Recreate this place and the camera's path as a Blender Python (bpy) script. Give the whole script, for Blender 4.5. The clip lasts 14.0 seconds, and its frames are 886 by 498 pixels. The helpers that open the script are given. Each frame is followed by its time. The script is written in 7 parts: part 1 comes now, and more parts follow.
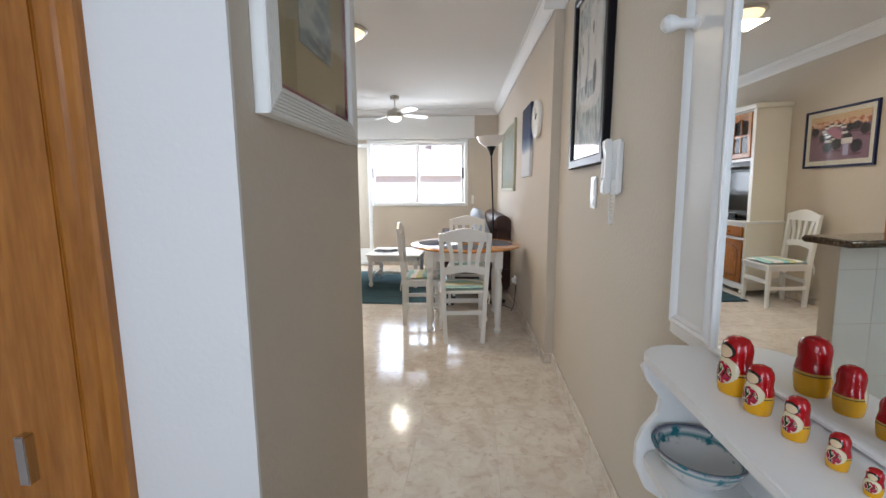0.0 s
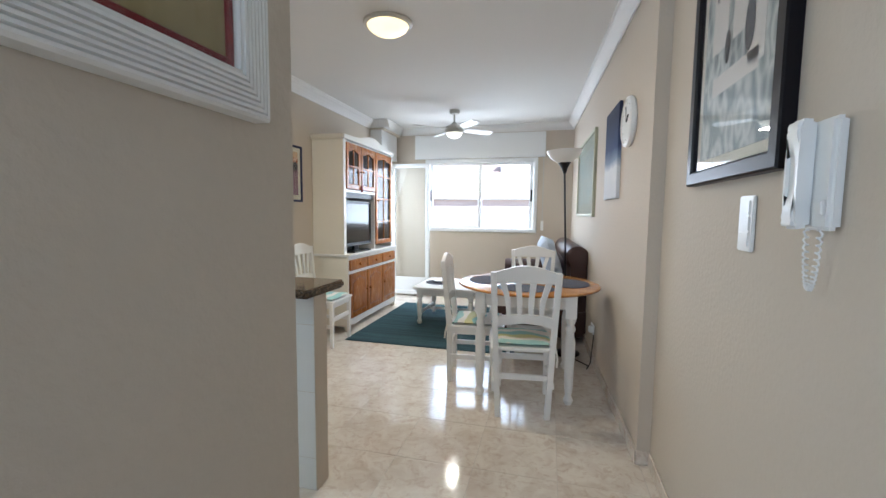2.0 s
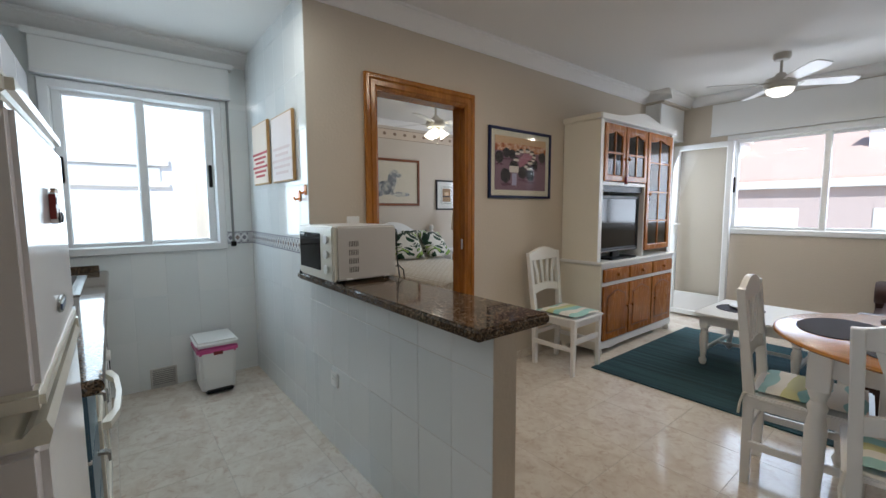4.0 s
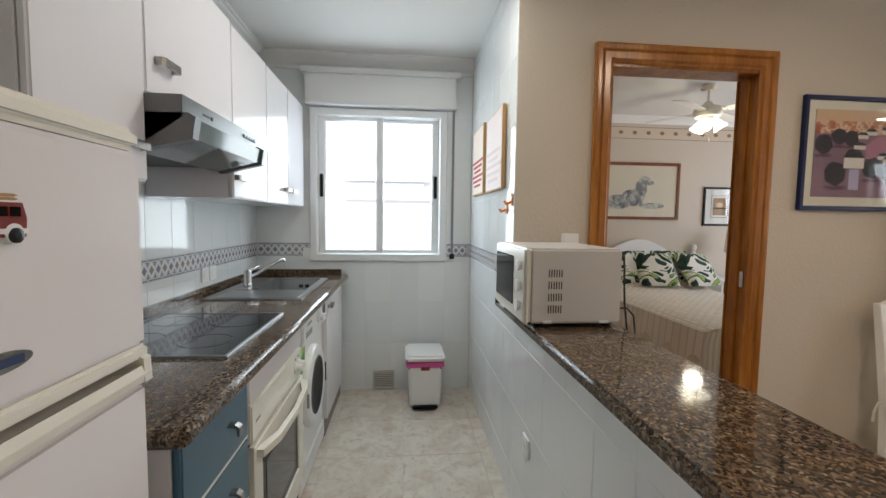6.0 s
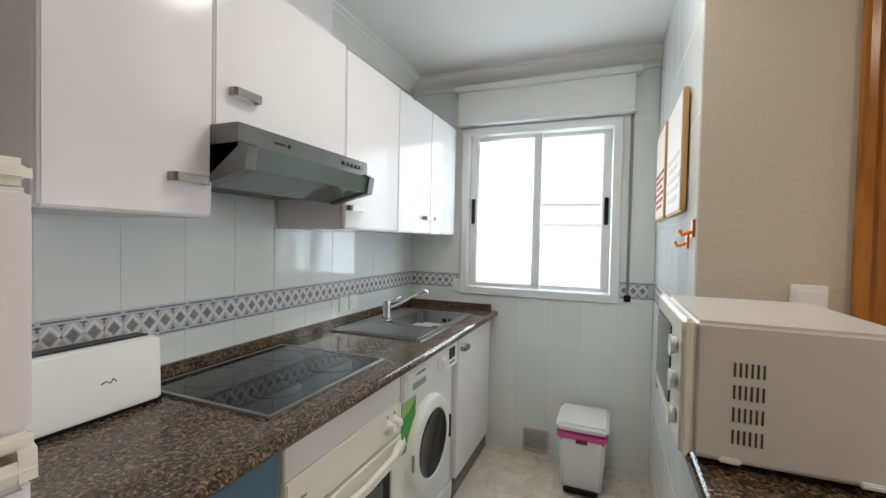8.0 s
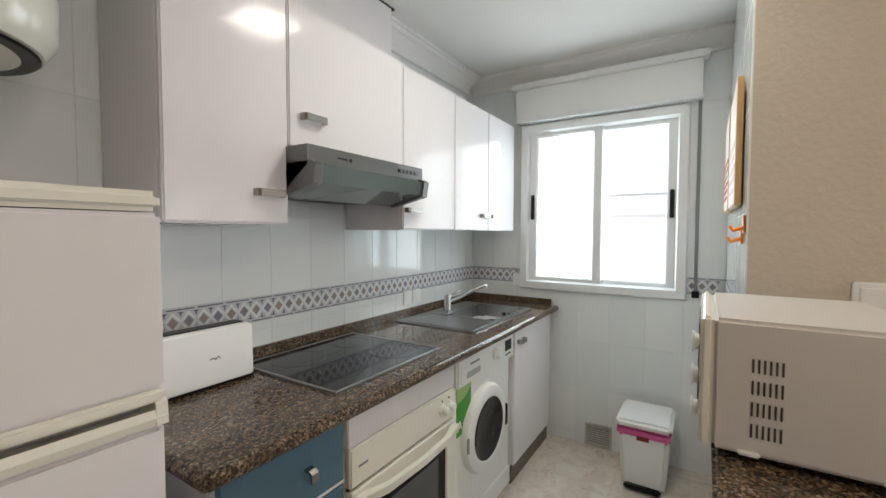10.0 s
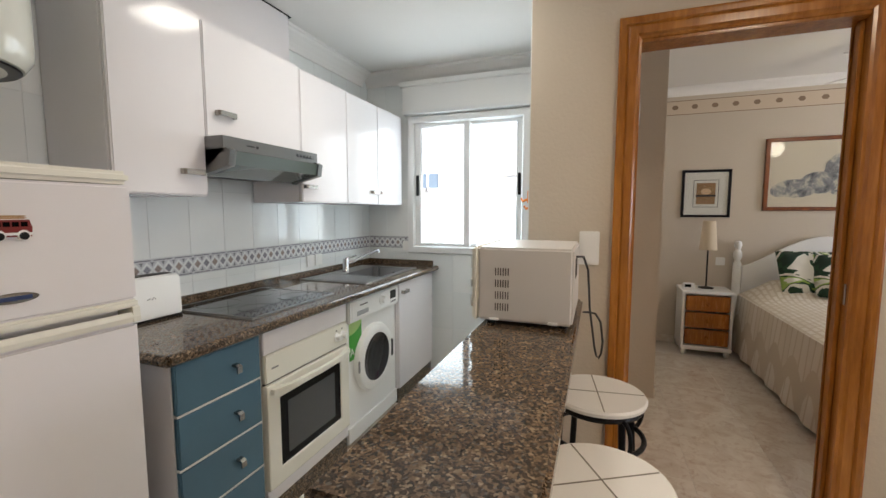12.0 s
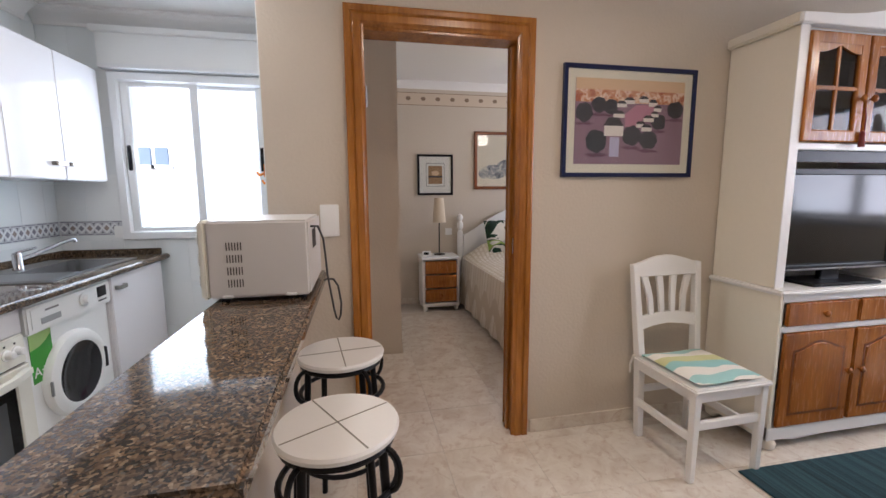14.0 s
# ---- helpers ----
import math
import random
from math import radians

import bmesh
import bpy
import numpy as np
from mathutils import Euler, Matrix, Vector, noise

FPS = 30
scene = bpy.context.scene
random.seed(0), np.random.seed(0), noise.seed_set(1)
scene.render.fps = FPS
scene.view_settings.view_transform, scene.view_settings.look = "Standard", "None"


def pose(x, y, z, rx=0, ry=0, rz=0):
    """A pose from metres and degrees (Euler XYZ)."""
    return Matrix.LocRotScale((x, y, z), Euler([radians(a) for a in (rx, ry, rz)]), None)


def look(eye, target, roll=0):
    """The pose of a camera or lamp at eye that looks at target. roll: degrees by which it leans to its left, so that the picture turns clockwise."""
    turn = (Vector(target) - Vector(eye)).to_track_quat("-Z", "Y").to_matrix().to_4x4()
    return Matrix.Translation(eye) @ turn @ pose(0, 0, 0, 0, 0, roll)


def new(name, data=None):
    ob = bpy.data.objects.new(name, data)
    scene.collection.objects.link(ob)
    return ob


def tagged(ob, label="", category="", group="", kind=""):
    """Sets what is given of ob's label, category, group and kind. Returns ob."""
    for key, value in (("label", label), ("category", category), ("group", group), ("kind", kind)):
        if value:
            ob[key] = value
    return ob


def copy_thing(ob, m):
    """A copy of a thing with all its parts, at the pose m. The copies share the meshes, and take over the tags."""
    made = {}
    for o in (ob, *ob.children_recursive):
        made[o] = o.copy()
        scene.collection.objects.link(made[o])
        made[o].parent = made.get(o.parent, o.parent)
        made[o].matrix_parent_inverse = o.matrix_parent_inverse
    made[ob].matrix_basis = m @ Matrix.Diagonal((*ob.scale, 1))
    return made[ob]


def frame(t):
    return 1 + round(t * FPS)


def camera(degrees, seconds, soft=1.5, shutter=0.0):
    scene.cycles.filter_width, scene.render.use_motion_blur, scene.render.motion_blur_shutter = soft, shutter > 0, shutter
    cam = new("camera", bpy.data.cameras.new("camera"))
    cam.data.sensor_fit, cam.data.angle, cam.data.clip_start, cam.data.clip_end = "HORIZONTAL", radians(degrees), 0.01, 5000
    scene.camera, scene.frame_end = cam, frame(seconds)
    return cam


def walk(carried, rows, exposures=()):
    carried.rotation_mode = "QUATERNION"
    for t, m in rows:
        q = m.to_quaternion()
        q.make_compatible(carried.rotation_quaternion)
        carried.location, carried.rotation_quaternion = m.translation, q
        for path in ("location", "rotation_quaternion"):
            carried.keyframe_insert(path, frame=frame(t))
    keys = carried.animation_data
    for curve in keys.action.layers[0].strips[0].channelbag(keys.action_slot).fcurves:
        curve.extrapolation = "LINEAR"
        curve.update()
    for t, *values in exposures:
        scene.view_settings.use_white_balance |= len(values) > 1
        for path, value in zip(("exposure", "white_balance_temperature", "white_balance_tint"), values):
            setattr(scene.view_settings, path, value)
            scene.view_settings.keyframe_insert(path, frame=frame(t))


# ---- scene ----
cam = camera(93.7, 14.0)
PATH = [
    (0, (0.22, 0.072, 1.285), (0.062, 2.046, 1.004), -0.1),
    (0.5, (0.211, 0.167, 1.293), (0.247, 2.157, 1.09), 0.7),
    (1, (0.204, 0.366, 1.288), (0.19, 2.358, 1.117), 0.4),
    (1.5, (0.247, 0.622, 1.289), (0.02, 2.602, 1.123), 0.5),
    (2, (0.258, 0.846, 1.291), (-0.233, 2.777, 1.121), 0.6),
    (2.5, (0.236, 1.082, 1.3), (-0.533, 2.92, 1.12), 0.5),
    (3, (0.207, 1.283, 1.296), (-0.855, 2.967, 1.11), 0.2),
    (3.5, (0.182, 1.459, 1.31), (-1.136, 2.951, 1.121), -0.0),
    (4, (0.121, 1.588, 1.308), (-1.438, 2.827, 1.116), -0.2),
    (6.5, (-0.449, 2.041, 1.331), (-2.445, 1.974, 1.211), 1.1),
    (7, (-0.566, 2.109, 1.347), (-2.539, 1.797, 1.247), 1.3),
    (7.5, (-0.684, 2.166, 1.366), (-2.615, 1.651, 1.285), 1.4),
    (8, (-0.785, 2.243, 1.37), (-2.637, 1.489, 1.324), 1.2),
    (8.5, (-0.866, 2.303, 1.395), (-2.629, 1.359, 1.364), 1.2),
    (11, (-0.506, 2.532, 1.39), (-2.191, 1.458, 1.304), 0.1),
    (11.5, (-0.381, 2.688, 1.376), (-2.156, 1.779, 1.233), 0.1),
    (12, (-0.278, 2.782, 1.354), (-2.145, 2.088, 1.172), -0.0),
    (12.5, (-0.227, 2.837, 1.339), (-2.163, 2.38, 1.127), -0.1),
    (13, (-0.194, 2.874, 1.324), (-2.174, 2.723, 1.087), -0.3),
    (13.5, (-0.192, 2.897, 1.32), (-2.17, 3.034, 1.062), -0.4),
    (14, (-0.222, 2.883, 1.315), (-2.165, 3.276, 1.048), -0.3),
]
EXPOSURES = [(0.0, 1.68, 5580, 9), (0.5, 1.58, 5420, 8), (1.0, 1.68, 5400, 7), (1.6, 1.74, 5250, 6), (2.2, 1.68, 5200, 6), (3.0, 1.54, 5050, 6), (4.0, 0.95, 5450, 8), (6.5, 1.33, 5850, 11), (8.5, 1.33, 5950, 10), (11.0, 1.42, 6050, 11), (12.5, 1.55, 5950, 12), (14.0, 1.61, 5600, 18)]
walk(cam, [(t, look(eye, target, roll)) for t, eye, target, roll in PATH], EXPOSURES)


# ---- light ----
world = bpy.data.worlds.new("sky")
scene.world = world
world.use_nodes = True
_nt = world.node_tree
_bg = _nt.nodes["Background"]
_sky = _nt.nodes.new("ShaderNodeTexSky")
_sky.sky_type = "NISHITA"
_sky.sun_disc = False
_sky.sun_elevation = radians(48)
_sky.sun_rotation = radians(135)
_nt.links.new(_sky.outputs[0], _bg.inputs[0])
_bg.inputs[1].default_value = 0.12


def lamp(name, kind, m, energy, colour=(1, 1, 1), **kw):
    d = bpy.data.lights.new(name, kind)
    d.energy, d.color = energy, colour
    if "angle" in kw:
        d.angle = kw["angle"]
    if "radius" in kw:
        d.shadow_soft_size = kw["radius"]
    if "spread" in kw:
        d.spread = radians(kw["spread"])
    if "size" in kw:
        d.shape, d.size, d.size_y = "RECTANGLE", kw["size"][0], kw["size"][1]
    ob = new(name, d)
    ob.matrix_world = m
    return ob


lamp("sun", "SUN", look((9, -9, 14), (0, 0, 0)), 3.6, (1.0, 0.95, 0.88), angle=radians(0.53))
# sky light through the window and balcony door openings
lamp("living_window_light", "AREA", look((-0.75, 7.22, 1.55), (-0.75, 5.0, 0.6)), 11, (0.96, 0.95, 0.95), size=(1.5, 0.95))
lamp("balcony_light", "AREA", look((-2.36, 6.72, 1.1), (0, 6.72, 0.3)), 5.5, (0.96, 0.95, 0.95), size=(0.5, 1.9))
lamp("kitchen_window_light", "AREA", look((-3.64, 1.79, 1.55), (-2.2, 2.2, 1.4)), 5.0, (0.90, 0.99, 0.97), size=(0.90, 1.0))
lamp("bedroom_window_light", "AREA", look((-3.7, 7.55, 1.4), (-3.9, 4, 0.8)), 15, (0.95, 0.97, 1.0), size=(1.3, 1.1))
# unseen fill added before the closed hall wall, which has no opening
lamp("entrance_light", "AREA", look((-0.10, -1.38, 1.4), (0.65, 1.2, 1.1)), 7.2, (0.92, 0.96, 1.0), size=(0.9, 1.8), spread=150)


# ---- materials ----
def rgb(h):
    h = h.lstrip("#")
    v = [int(h[i:i + 2], 16) / 255 for i in (0, 2, 4)]
    return tuple(c / 12.92 if c <= 0.04045 else ((c + 0.055) / 1.055) ** 2.4 for c in v)


class Mat:
    """A node material with object-space texture helpers."""

    def __init__(self, name, colour=(0.8, 0.8, 0.8), rough=0.5, metal=0.0, spec=0.5):
        self.m = bpy.data.materials.new(name)
        self.m.use_nodes = True
        self.nt = self.m.node_tree
        self.b = self.nt.nodes["Principled BSDF"]
        self.b.inputs["Base Color"].default_value = (*colour, 1)
        self.b.inputs["Roughness"].default_value = rough
        self.b.inputs["Metallic"].default_value = metal
        self.b.inputs["Specular IOR Level"].default_value = spec
        self.co = None

    def node(self, kind):
        return self.nt.nodes.new(kind)

    def link(self, a, b):
        self.nt.links.new(a, b)

    def coord(self, scale=(1, 1, 1), rot=(0, 0, 0), world=False):
        t = self.node("ShaderNodeTexCoord")
        mp = self.node("ShaderNodeMapping")
        mp.inputs["Scale"].default_value = scale
        mp.inputs["Rotation"].default_value = rot
        if world:
            g = self.node("ShaderNodeNewGeometry")
            self.link(g.outputs["Position"], mp.inputs["Vector"])
        else:
            self.link(t.outputs["Object"], mp.inputs["Vector"])
        return mp.outputs["Vector"]

    def noise(self, vec, scale, detail=3.0, rough=0.5, dist=0.0):
        n = self.node("ShaderNodeTexNoise")
        n.inputs["Scale"].default_value = scale
        n.inputs["Detail"].default_value = detail
        n.inputs["Roughness"].default_value = rough
        n.inputs["Distortion"].default_value = dist
        self.link(vec, n.inputs["Vector"])
        return n.outputs["Fac"]

    def voronoi(self, vec, scale, out="Color", feature="F1"):
        n = self.node("ShaderNodeTexVoronoi")
        n.feature = feature
        n.inputs["Scale"].default_value = scale
        self.link(vec, n.inputs["Vector"])
        return n.outputs[out]

    def wave(self, vec, scale, dist=4.0, detail=2.0, axis="X"):
        n = self.node("ShaderNodeTexWave")
        n.bands_direction = axis
        n.inputs["Scale"].default_value = scale
        n.inputs["Distortion"].default_value = dist
        n.inputs["Detail"].default_value = detail
        self.link(vec, n.inputs["Vector"])
        return n.outputs["Fac"]

    def ramp(self, fac, stops, mode="LINEAR"):
        r = self.node("ShaderNodeValToRGB")
        r.color_ramp.interpolation = mode
        el = r.color_ramp.elements
        while len(el) < len(stops):
            el.new(0.5)
        for e, (p, c) in zip(el, stops):
            e.position, e.color = p, (*c, 1)
        self.link(fac, r.inputs["Fac"])
        return r.outputs["Color"]

    def mix(self, fac, a, b, mode="MIX"):
        n = self.node("ShaderNodeMix")
        n.data_type, n.blend_type = "RGBA", mode
        for sock, v in ((n.inputs["Factor"], fac), (n.inputs["A"], a), (n.inputs["B"], b)):
            if isinstance(v, (int, float)):
                sock.default_value = v
            elif isinstance(v, tuple):
                sock.default_value = (*v, 1)
            else:
                self.link(v, sock)
        return n.outputs["Result"]

    def math(self, op, a, b=0.0):
        n = self.node("ShaderNodeMath")
        n.operation = op
        for sock, v in zip(n.inputs, (a, b)):
            if isinstance(v, (int, float)):
                sock.default_value = v
            else:
                self.link(v, sock)
        return n.outputs[0]

    def colour(self, out):
        self.link(out, self.b.inputs["Base Color"])
        return self

    def roughness(self, fac, lo, hi):
        r = self.node("ShaderNodeMapRange")
        r.inputs["To Min"].default_value, r.inputs["To Max"].default_value = lo, hi
        self.link(fac, r.inputs["Value"])
        self.link(r.outputs[0], self.b.inputs["Roughness"])
        return self

    def bump(self, height, strength=0.2, distance=0.01):
        n = self.node("ShaderNodeBump")
        n.inputs["Strength"].default_value, n.inputs["Distance"].default_value = strength, distance
        self.link(height, n.inputs["Height"])
        self.link(n.outputs["Normal"], self.b.inputs["Normal"])
        return self

    def random(self):
        return self.node("ShaderNodeObjectInfo").outputs["Random"]

    def emit(self, colour, strength):
        self.b.inputs["Emission Color"].default_value = (*colour, 1)
        self.b.inputs["Emission Strength"].default_value = strength
        return self


def paint(name, colour, rough=0.5, grain=0.06, scale=60, bump=0.08, spec=0.5):
    """Painted or moulded surface with faint mottling at two scales."""
    m = Mat(name, colour, rough, 0.0, spec)
    v = m.coord(world=True)
    a, b = m.noise(v, 2.3, 3), m.noise(v, scale, 3)
    dark = tuple(c * (1 - grain) for c in colour)
    light = tuple(min(1, c * (1 + grain * 0.5)) for c in colour)
    m.colour(m.mix(m.math("MULTIPLY", m.math("ADD", a, b), 0.5), dark, light))
    m.roughness(a, rough * 0.85, min(1, rough * 1.15))
    if bump:
        m.bump(b, bump, 0.002 if bump < 0.45 else 0.004)
    return m.m


def wood(name, dark, light, rough=0.3, scale=7.0, along="Z"):
    m = Mat(name, light, rough)
    s = {"X": (0.12, 1, 1), "Y": (1, 0.12, 1), "Z": (1, 1, 0.12)}[along]
    v = m.coord(scale=s, world=True)
    a = m.noise(v, scale * 2, 4, 0.6, 0.6)
    b = m.noise(v, scale * 14, 3, 0.6)
    c = m.ramp(a, [(0.3, dark), (0.5, tuple((d + l) / 2 for d, l in zip(dark, light))), (0.68, light)])
    m.colour(m.mix(0.35, c, m.ramp(b, [(0.35, dark), (0.65, light)])))
    m.roughness(b, rough * 0.8, rough * 1.3)
    m.bump(b, 0.06, 0.001)
    return m.m


BEIGE = paint("beige_wall_paint", rgb("#cdc2b2"), 0.75, 0.06, 60, 0.45)
WHITE_WALL = paint("white_wall_paint", rgb("#e6e4e2"), 0.75, 0.03, 90, 0.3)
CEIL = paint("ceiling_paint", rgb("#e9e7e3"), 0.85, 0.03, 70, 0.15)
PLASTER = paint("cornice_plaster", rgb("#efedea"), 0.6, 0.03, 60, 0.05)
WHITE = paint("white_lacquer", rgb("#f0efec"), 0.32, 0.03, 50, 0.05)
CREAM = paint("cream_lacquer", rgb("#ebe5d6"), 0.4, 0.05, 40, 0.06)
PLASTIC = paint("white_plastic", rgb("#f1f1ef"), 0.3, 0.02, 90, 0.03)
IVORY = paint("ivory_enamel", rgb("#f0eee3"), 0.22, 0.03, 60, 0.02)
GLOSS = paint("gloss_white_laminate", rgb("#ebe8ea"), 0.13, 0.02, 30, 0.01, 0.26)
ALU = paint("white_aluminium", rgb("#edeeee"), 0.35, 0.02, 80, 0.02)
BLUE = paint("blue_laminate", rgb("#52748a"), 0.35, 0.12, 25, 0.04)
HONEY = wood("honey_pine", rgb("#7d4417"), rgb("#b8752f"), 0.25, 6)
DOORWOOD = wood("varnished_oak", rgb("#7f4a15"), rgb("#b5772e"), 0.22, 5)
TABLEWOOD = wood("table_top_wood", rgb("#9a5f22"), rgb("#c98d45"), 0.18, 5, "X")
DARKWOOD = wood("dark_frame_wood", rgb("#5a2f14"), rgb("#8a4d22"), 0.35, 8)
BLACK = paint("black_plastic", (0.008, 0.008, 0.009), 0.35, 0.2, 60, 0.03, 0.25)
BLACKWOOD = paint("black_frame_lacquer", (0.008, 0.007, 0.010), 0.35, 0.2, 60, 0.03, 0.2)
NAVY = paint("navy_frame_lacquer", rgb("#161f48"), 0.32, 0.15, 60, 0.03, 0.3)
IRON = paint("black_iron", (0.006, 0.006, 0.008), 0.34, 0.25, 80, 0.05, 0.22)
STEEL = Mat("brushed_steel", (0.34, 0.34, 0.335), 0.28, 1.0)
_v = STEEL.coord(scale=(1, 40, 40), world=True)
STEEL.roughness(STEEL.noise(_v, 30, 2), 0.26, 0.42)
STEEL = STEEL.m
CHROME = Mat("chrome", (0.58, 0.58, 0.59), 0.08, 1.0).m
NICKEL = Mat("satin_nickel", (0.36, 0.34, 0.315), 0.27, 1.0).m
SATIN = paint("fan_silver", rgb("#c9c5bc"), 0.35, 0.05, 60, 0.02)
SMOKE = Mat("black_glass", (0.004, 0.004, 0.005), 0.03, 0.0, 0.3)
SMOKE.b.inputs["IOR"].default_value = 1.3
SMOKE = SMOKE.m
GREYGLASS = Mat("oven_glass", (0.05, 0.055, 0.06), 0.06, 0.0, 0.7).m
MIRROR = Mat("mirror_silver", (0.9, 0.91, 0.9), 0.01, 1.0).m
LEATHER = paint("brown_leather", rgb("#3a2119"), 0.42, 0.2, 35, 0.25)
CABLE = paint("grey_cable", (0.03, 0.03, 0.032), 0.5, 0.1, 40, 0)


def glass(name, tint=(0.97, 0.98, 0.98), rough=0.0):
    """Thin pane: clear, with gloss that grows towards grazing angles."""
    m = Mat(name)
    out = m.nt.nodes["Material Output"]
    t = m.node("ShaderNodeBsdfTransparent")
    t.inputs["Color"].default_value = (*tint, 1)
    g = m.node("ShaderNodeBsdfGlossy")
    g.inputs["Roughness"].default_value = rough
    lw = m.node("ShaderNodeLayerWeight")
    k = m.math("ADD", m.math("MULTIPLY", m.math("POWER", lw.outputs["Facing"], 4.0), 0.55), 0.025)
    mx = m.node("ShaderNodeMixShader")
    m.link(k, mx.inputs[0])
    m.link(t.outputs[0], mx.inputs[1])
    m.link(g.outputs[0], mx.inputs[2])
    m.link(mx.outputs[0], out.inputs["Surface"])
    m.nt.nodes.remove(m.b)
    return m.m


GLASS = glass("window_glass")
DARKGLASS = glass("cabinet_glass", (0.55, 0.52, 0.48))


def granite():
    m = Mat("brown_granite", (0.2, 0.14, 0.1), 0.12, 0.0, 0.38)
    v = m.coord(world=True)
    d = m.noise(v, 40, 3, 0.6)
    vv = m.node("ShaderNodeVectorMath")
    vv.operation = "ADD"
    m.link(v, vv.inputs[0])
    sc = m.node("ShaderNodeVectorMath")
    sc.operation = "SCALE"
    sc.inputs["Scale"].default_value = 0.012
    nz = m.node("ShaderNodeTexNoise")
    nz.inputs["Scale"].default_value = 60
    m.link(v, nz.inputs["Vector"])
    m.link(nz.outputs["Color"], sc.inputs[0])
    m.link(sc.outputs[0], vv.inputs[1])
    cell = m.voronoi(vv.outputs[0], 185)
    sep = m.node("ShaderNodeSeparateColor")
    m.link(cell, sep.inputs[0])
    c = m.ramp(sep.outputs[0], [(0.0, rgb("#18130f")), (0.24, rgb("#392d24")), (0.42, rgb("#5f4c3b")), (0.60, rgb("#7d6750")), (0.84, rgb("#a08a70")), (0.94, rgb("#6a655e"))], "CONSTANT")
    c = m.mix(0.16, c, m.ramp(m.noise(v, 260, 4, 0.7), [(0.3, rgb("#332b24")), (0.5, rgb("#6f6250")), (0.7, rgb("#a3947d"))]))
    c = m.mix(m.ramp(d, [(0.42, (0, 0, 0)), (0.6, (1, 1, 1))]), m.mix(0.4, c, rgb("#332a22")), c)
    m.colour(c)
    m.roughness(sep.outputs[1], 0.03, 0.10)
    return m.m


GRANITE = granite()


def floor_tile():
    m = Mat("cream_marble_tile", rgb("#d8cab8"), 0.1)
    v = m.coord(world=True)
    off = m.node("ShaderNodeVectorMath")
    off.operation = "ADD"
    cb = m.node("ShaderNodeCombineXYZ")
    r = m.random()
    m.link(m.math("MULTIPLY", r, 37.0), cb.inputs[0])
    m.link(m.math("MULTIPLY", r, 91.0), cb.inputs[1])
    m.link(v, off.inputs[0])
    m.link(cb.outputs[0], off.inputs[1])
    o = off.outputs[0]
    a = m.noise(o, 7, 6, 0.62, 0.8)
    b = m.noise(o, 16, 5, 0.65, 1.2)
    c = m.ramp(a, [(0.3, rgb("#cdbfae")), (0.45, rgb("#d9cfc1")), (0.6, rgb("#e3dccf")), (0.75, rgb("#d3c6b6"))])
    pink = m.ramp(b, [(0.52, (0, 0, 0)), (0.68, (0.6, 0.6, 0.6))])
    c = m.mix(pink, c, rgb("#bda592"))
    m.colour(m.mix(0.06, c, m.ramp(r, [(0, rgb("#b9a896")), (1, rgb("#f1ebe3"))])))
    m.roughness(a, 0.07, 0.15)
    m.bump(m.noise(v, 5, 2), 0.012, 0.01)
    return m.m


TILE = floor_tile()
GROUT = paint("tile_grout", rgb("#cdc5bb"), 0.8, 0.1, 40, 0.2)
WTILE = Mat("white_wall_tile", rgb("#e4e8ea"), 0.07)
_v = WTILE.coord(world=True)
_r = WTILE.random()
WTILE.colour(WTILE.mix(_r, rgb("#e8ecec"), rgb("#f0f2f1")))
WTILE.bump(WTILE.noise(_v, 9, 2), 0.03, 0.01)
WTILE = WTILE.m
WGROUT = paint("wall_grout", rgb("#e6e9e8"), 0.8, 0.06, 40, 0.1)


# ---- building helpers ----
def thing(name, loc=(0, 0, 0), label="", category="", group="", rz=0.0, kind=""):
    ob = new(name)
    ob.empty_display_size = 0.1
    ob.matrix_world = pose(*loc, 0, 0, rz)
    return tagged(ob, label, category, group, kind)


def part(name, bm, material, parent=None, label="", smooth=False):
    me = bpy.data.meshes.new(name)
    bmesh.ops.recalc_face_normals(bm, faces=bm.faces)
    if smooth:
        for fc in bm.faces:
            fc.smooth = True
        for e in bm.edges:
            if len(e.link_faces) == 2 and e.calc_face_angle(0) > radians(40):
                e.smooth = False
    bm.to_mesh(me)
    bm.free()
    me.materials.append(material)
    ob = new(name, me)
    if parent is not None:
        ob.parent = parent
    if label:
        ob["label"] = label
    return ob


def add_box(bm, x0, y0, z0, x1, y1, z1):
    v = [bm.verts.new(p) for p in ((x0, y0, z0), (x1, y0, z0), (x1, y1, z0), (x0, y1, z0), (x0, y0, z1), (x1, y0, z1), (x1, y1, z1), (x0, y1, z1))]
    for q in ((3, 2, 1, 0), (4, 5, 6, 7), (0, 1, 5, 4), (1, 2, 6, 5), (2, 3, 7, 6), (3, 0, 4, 7)):
        bm.faces.new([v[i] for i in q])
    return v


def soften(bm, w, seg=2):
    bmesh.ops.bevel(bm, geom=list(bm.edges), offset=w, segments=seg, affect="EDGES", clamp_overlap=True)
    return bm


def boxm(x0, y0, z0, x1, y1, z1, bev=0.0, seg=2):
    bm = bmesh.new()
    add_box(bm, x0, y0, z0, x1, y1, z1)
    if bev:
        soften(bm, bev, seg)
    return bm


def bx(name, b, material, parent=None, label="", bev=0.003, seg=2):
    return part(name, boxm(*b, bev, seg), material, parent, label, smooth=bev > 0)


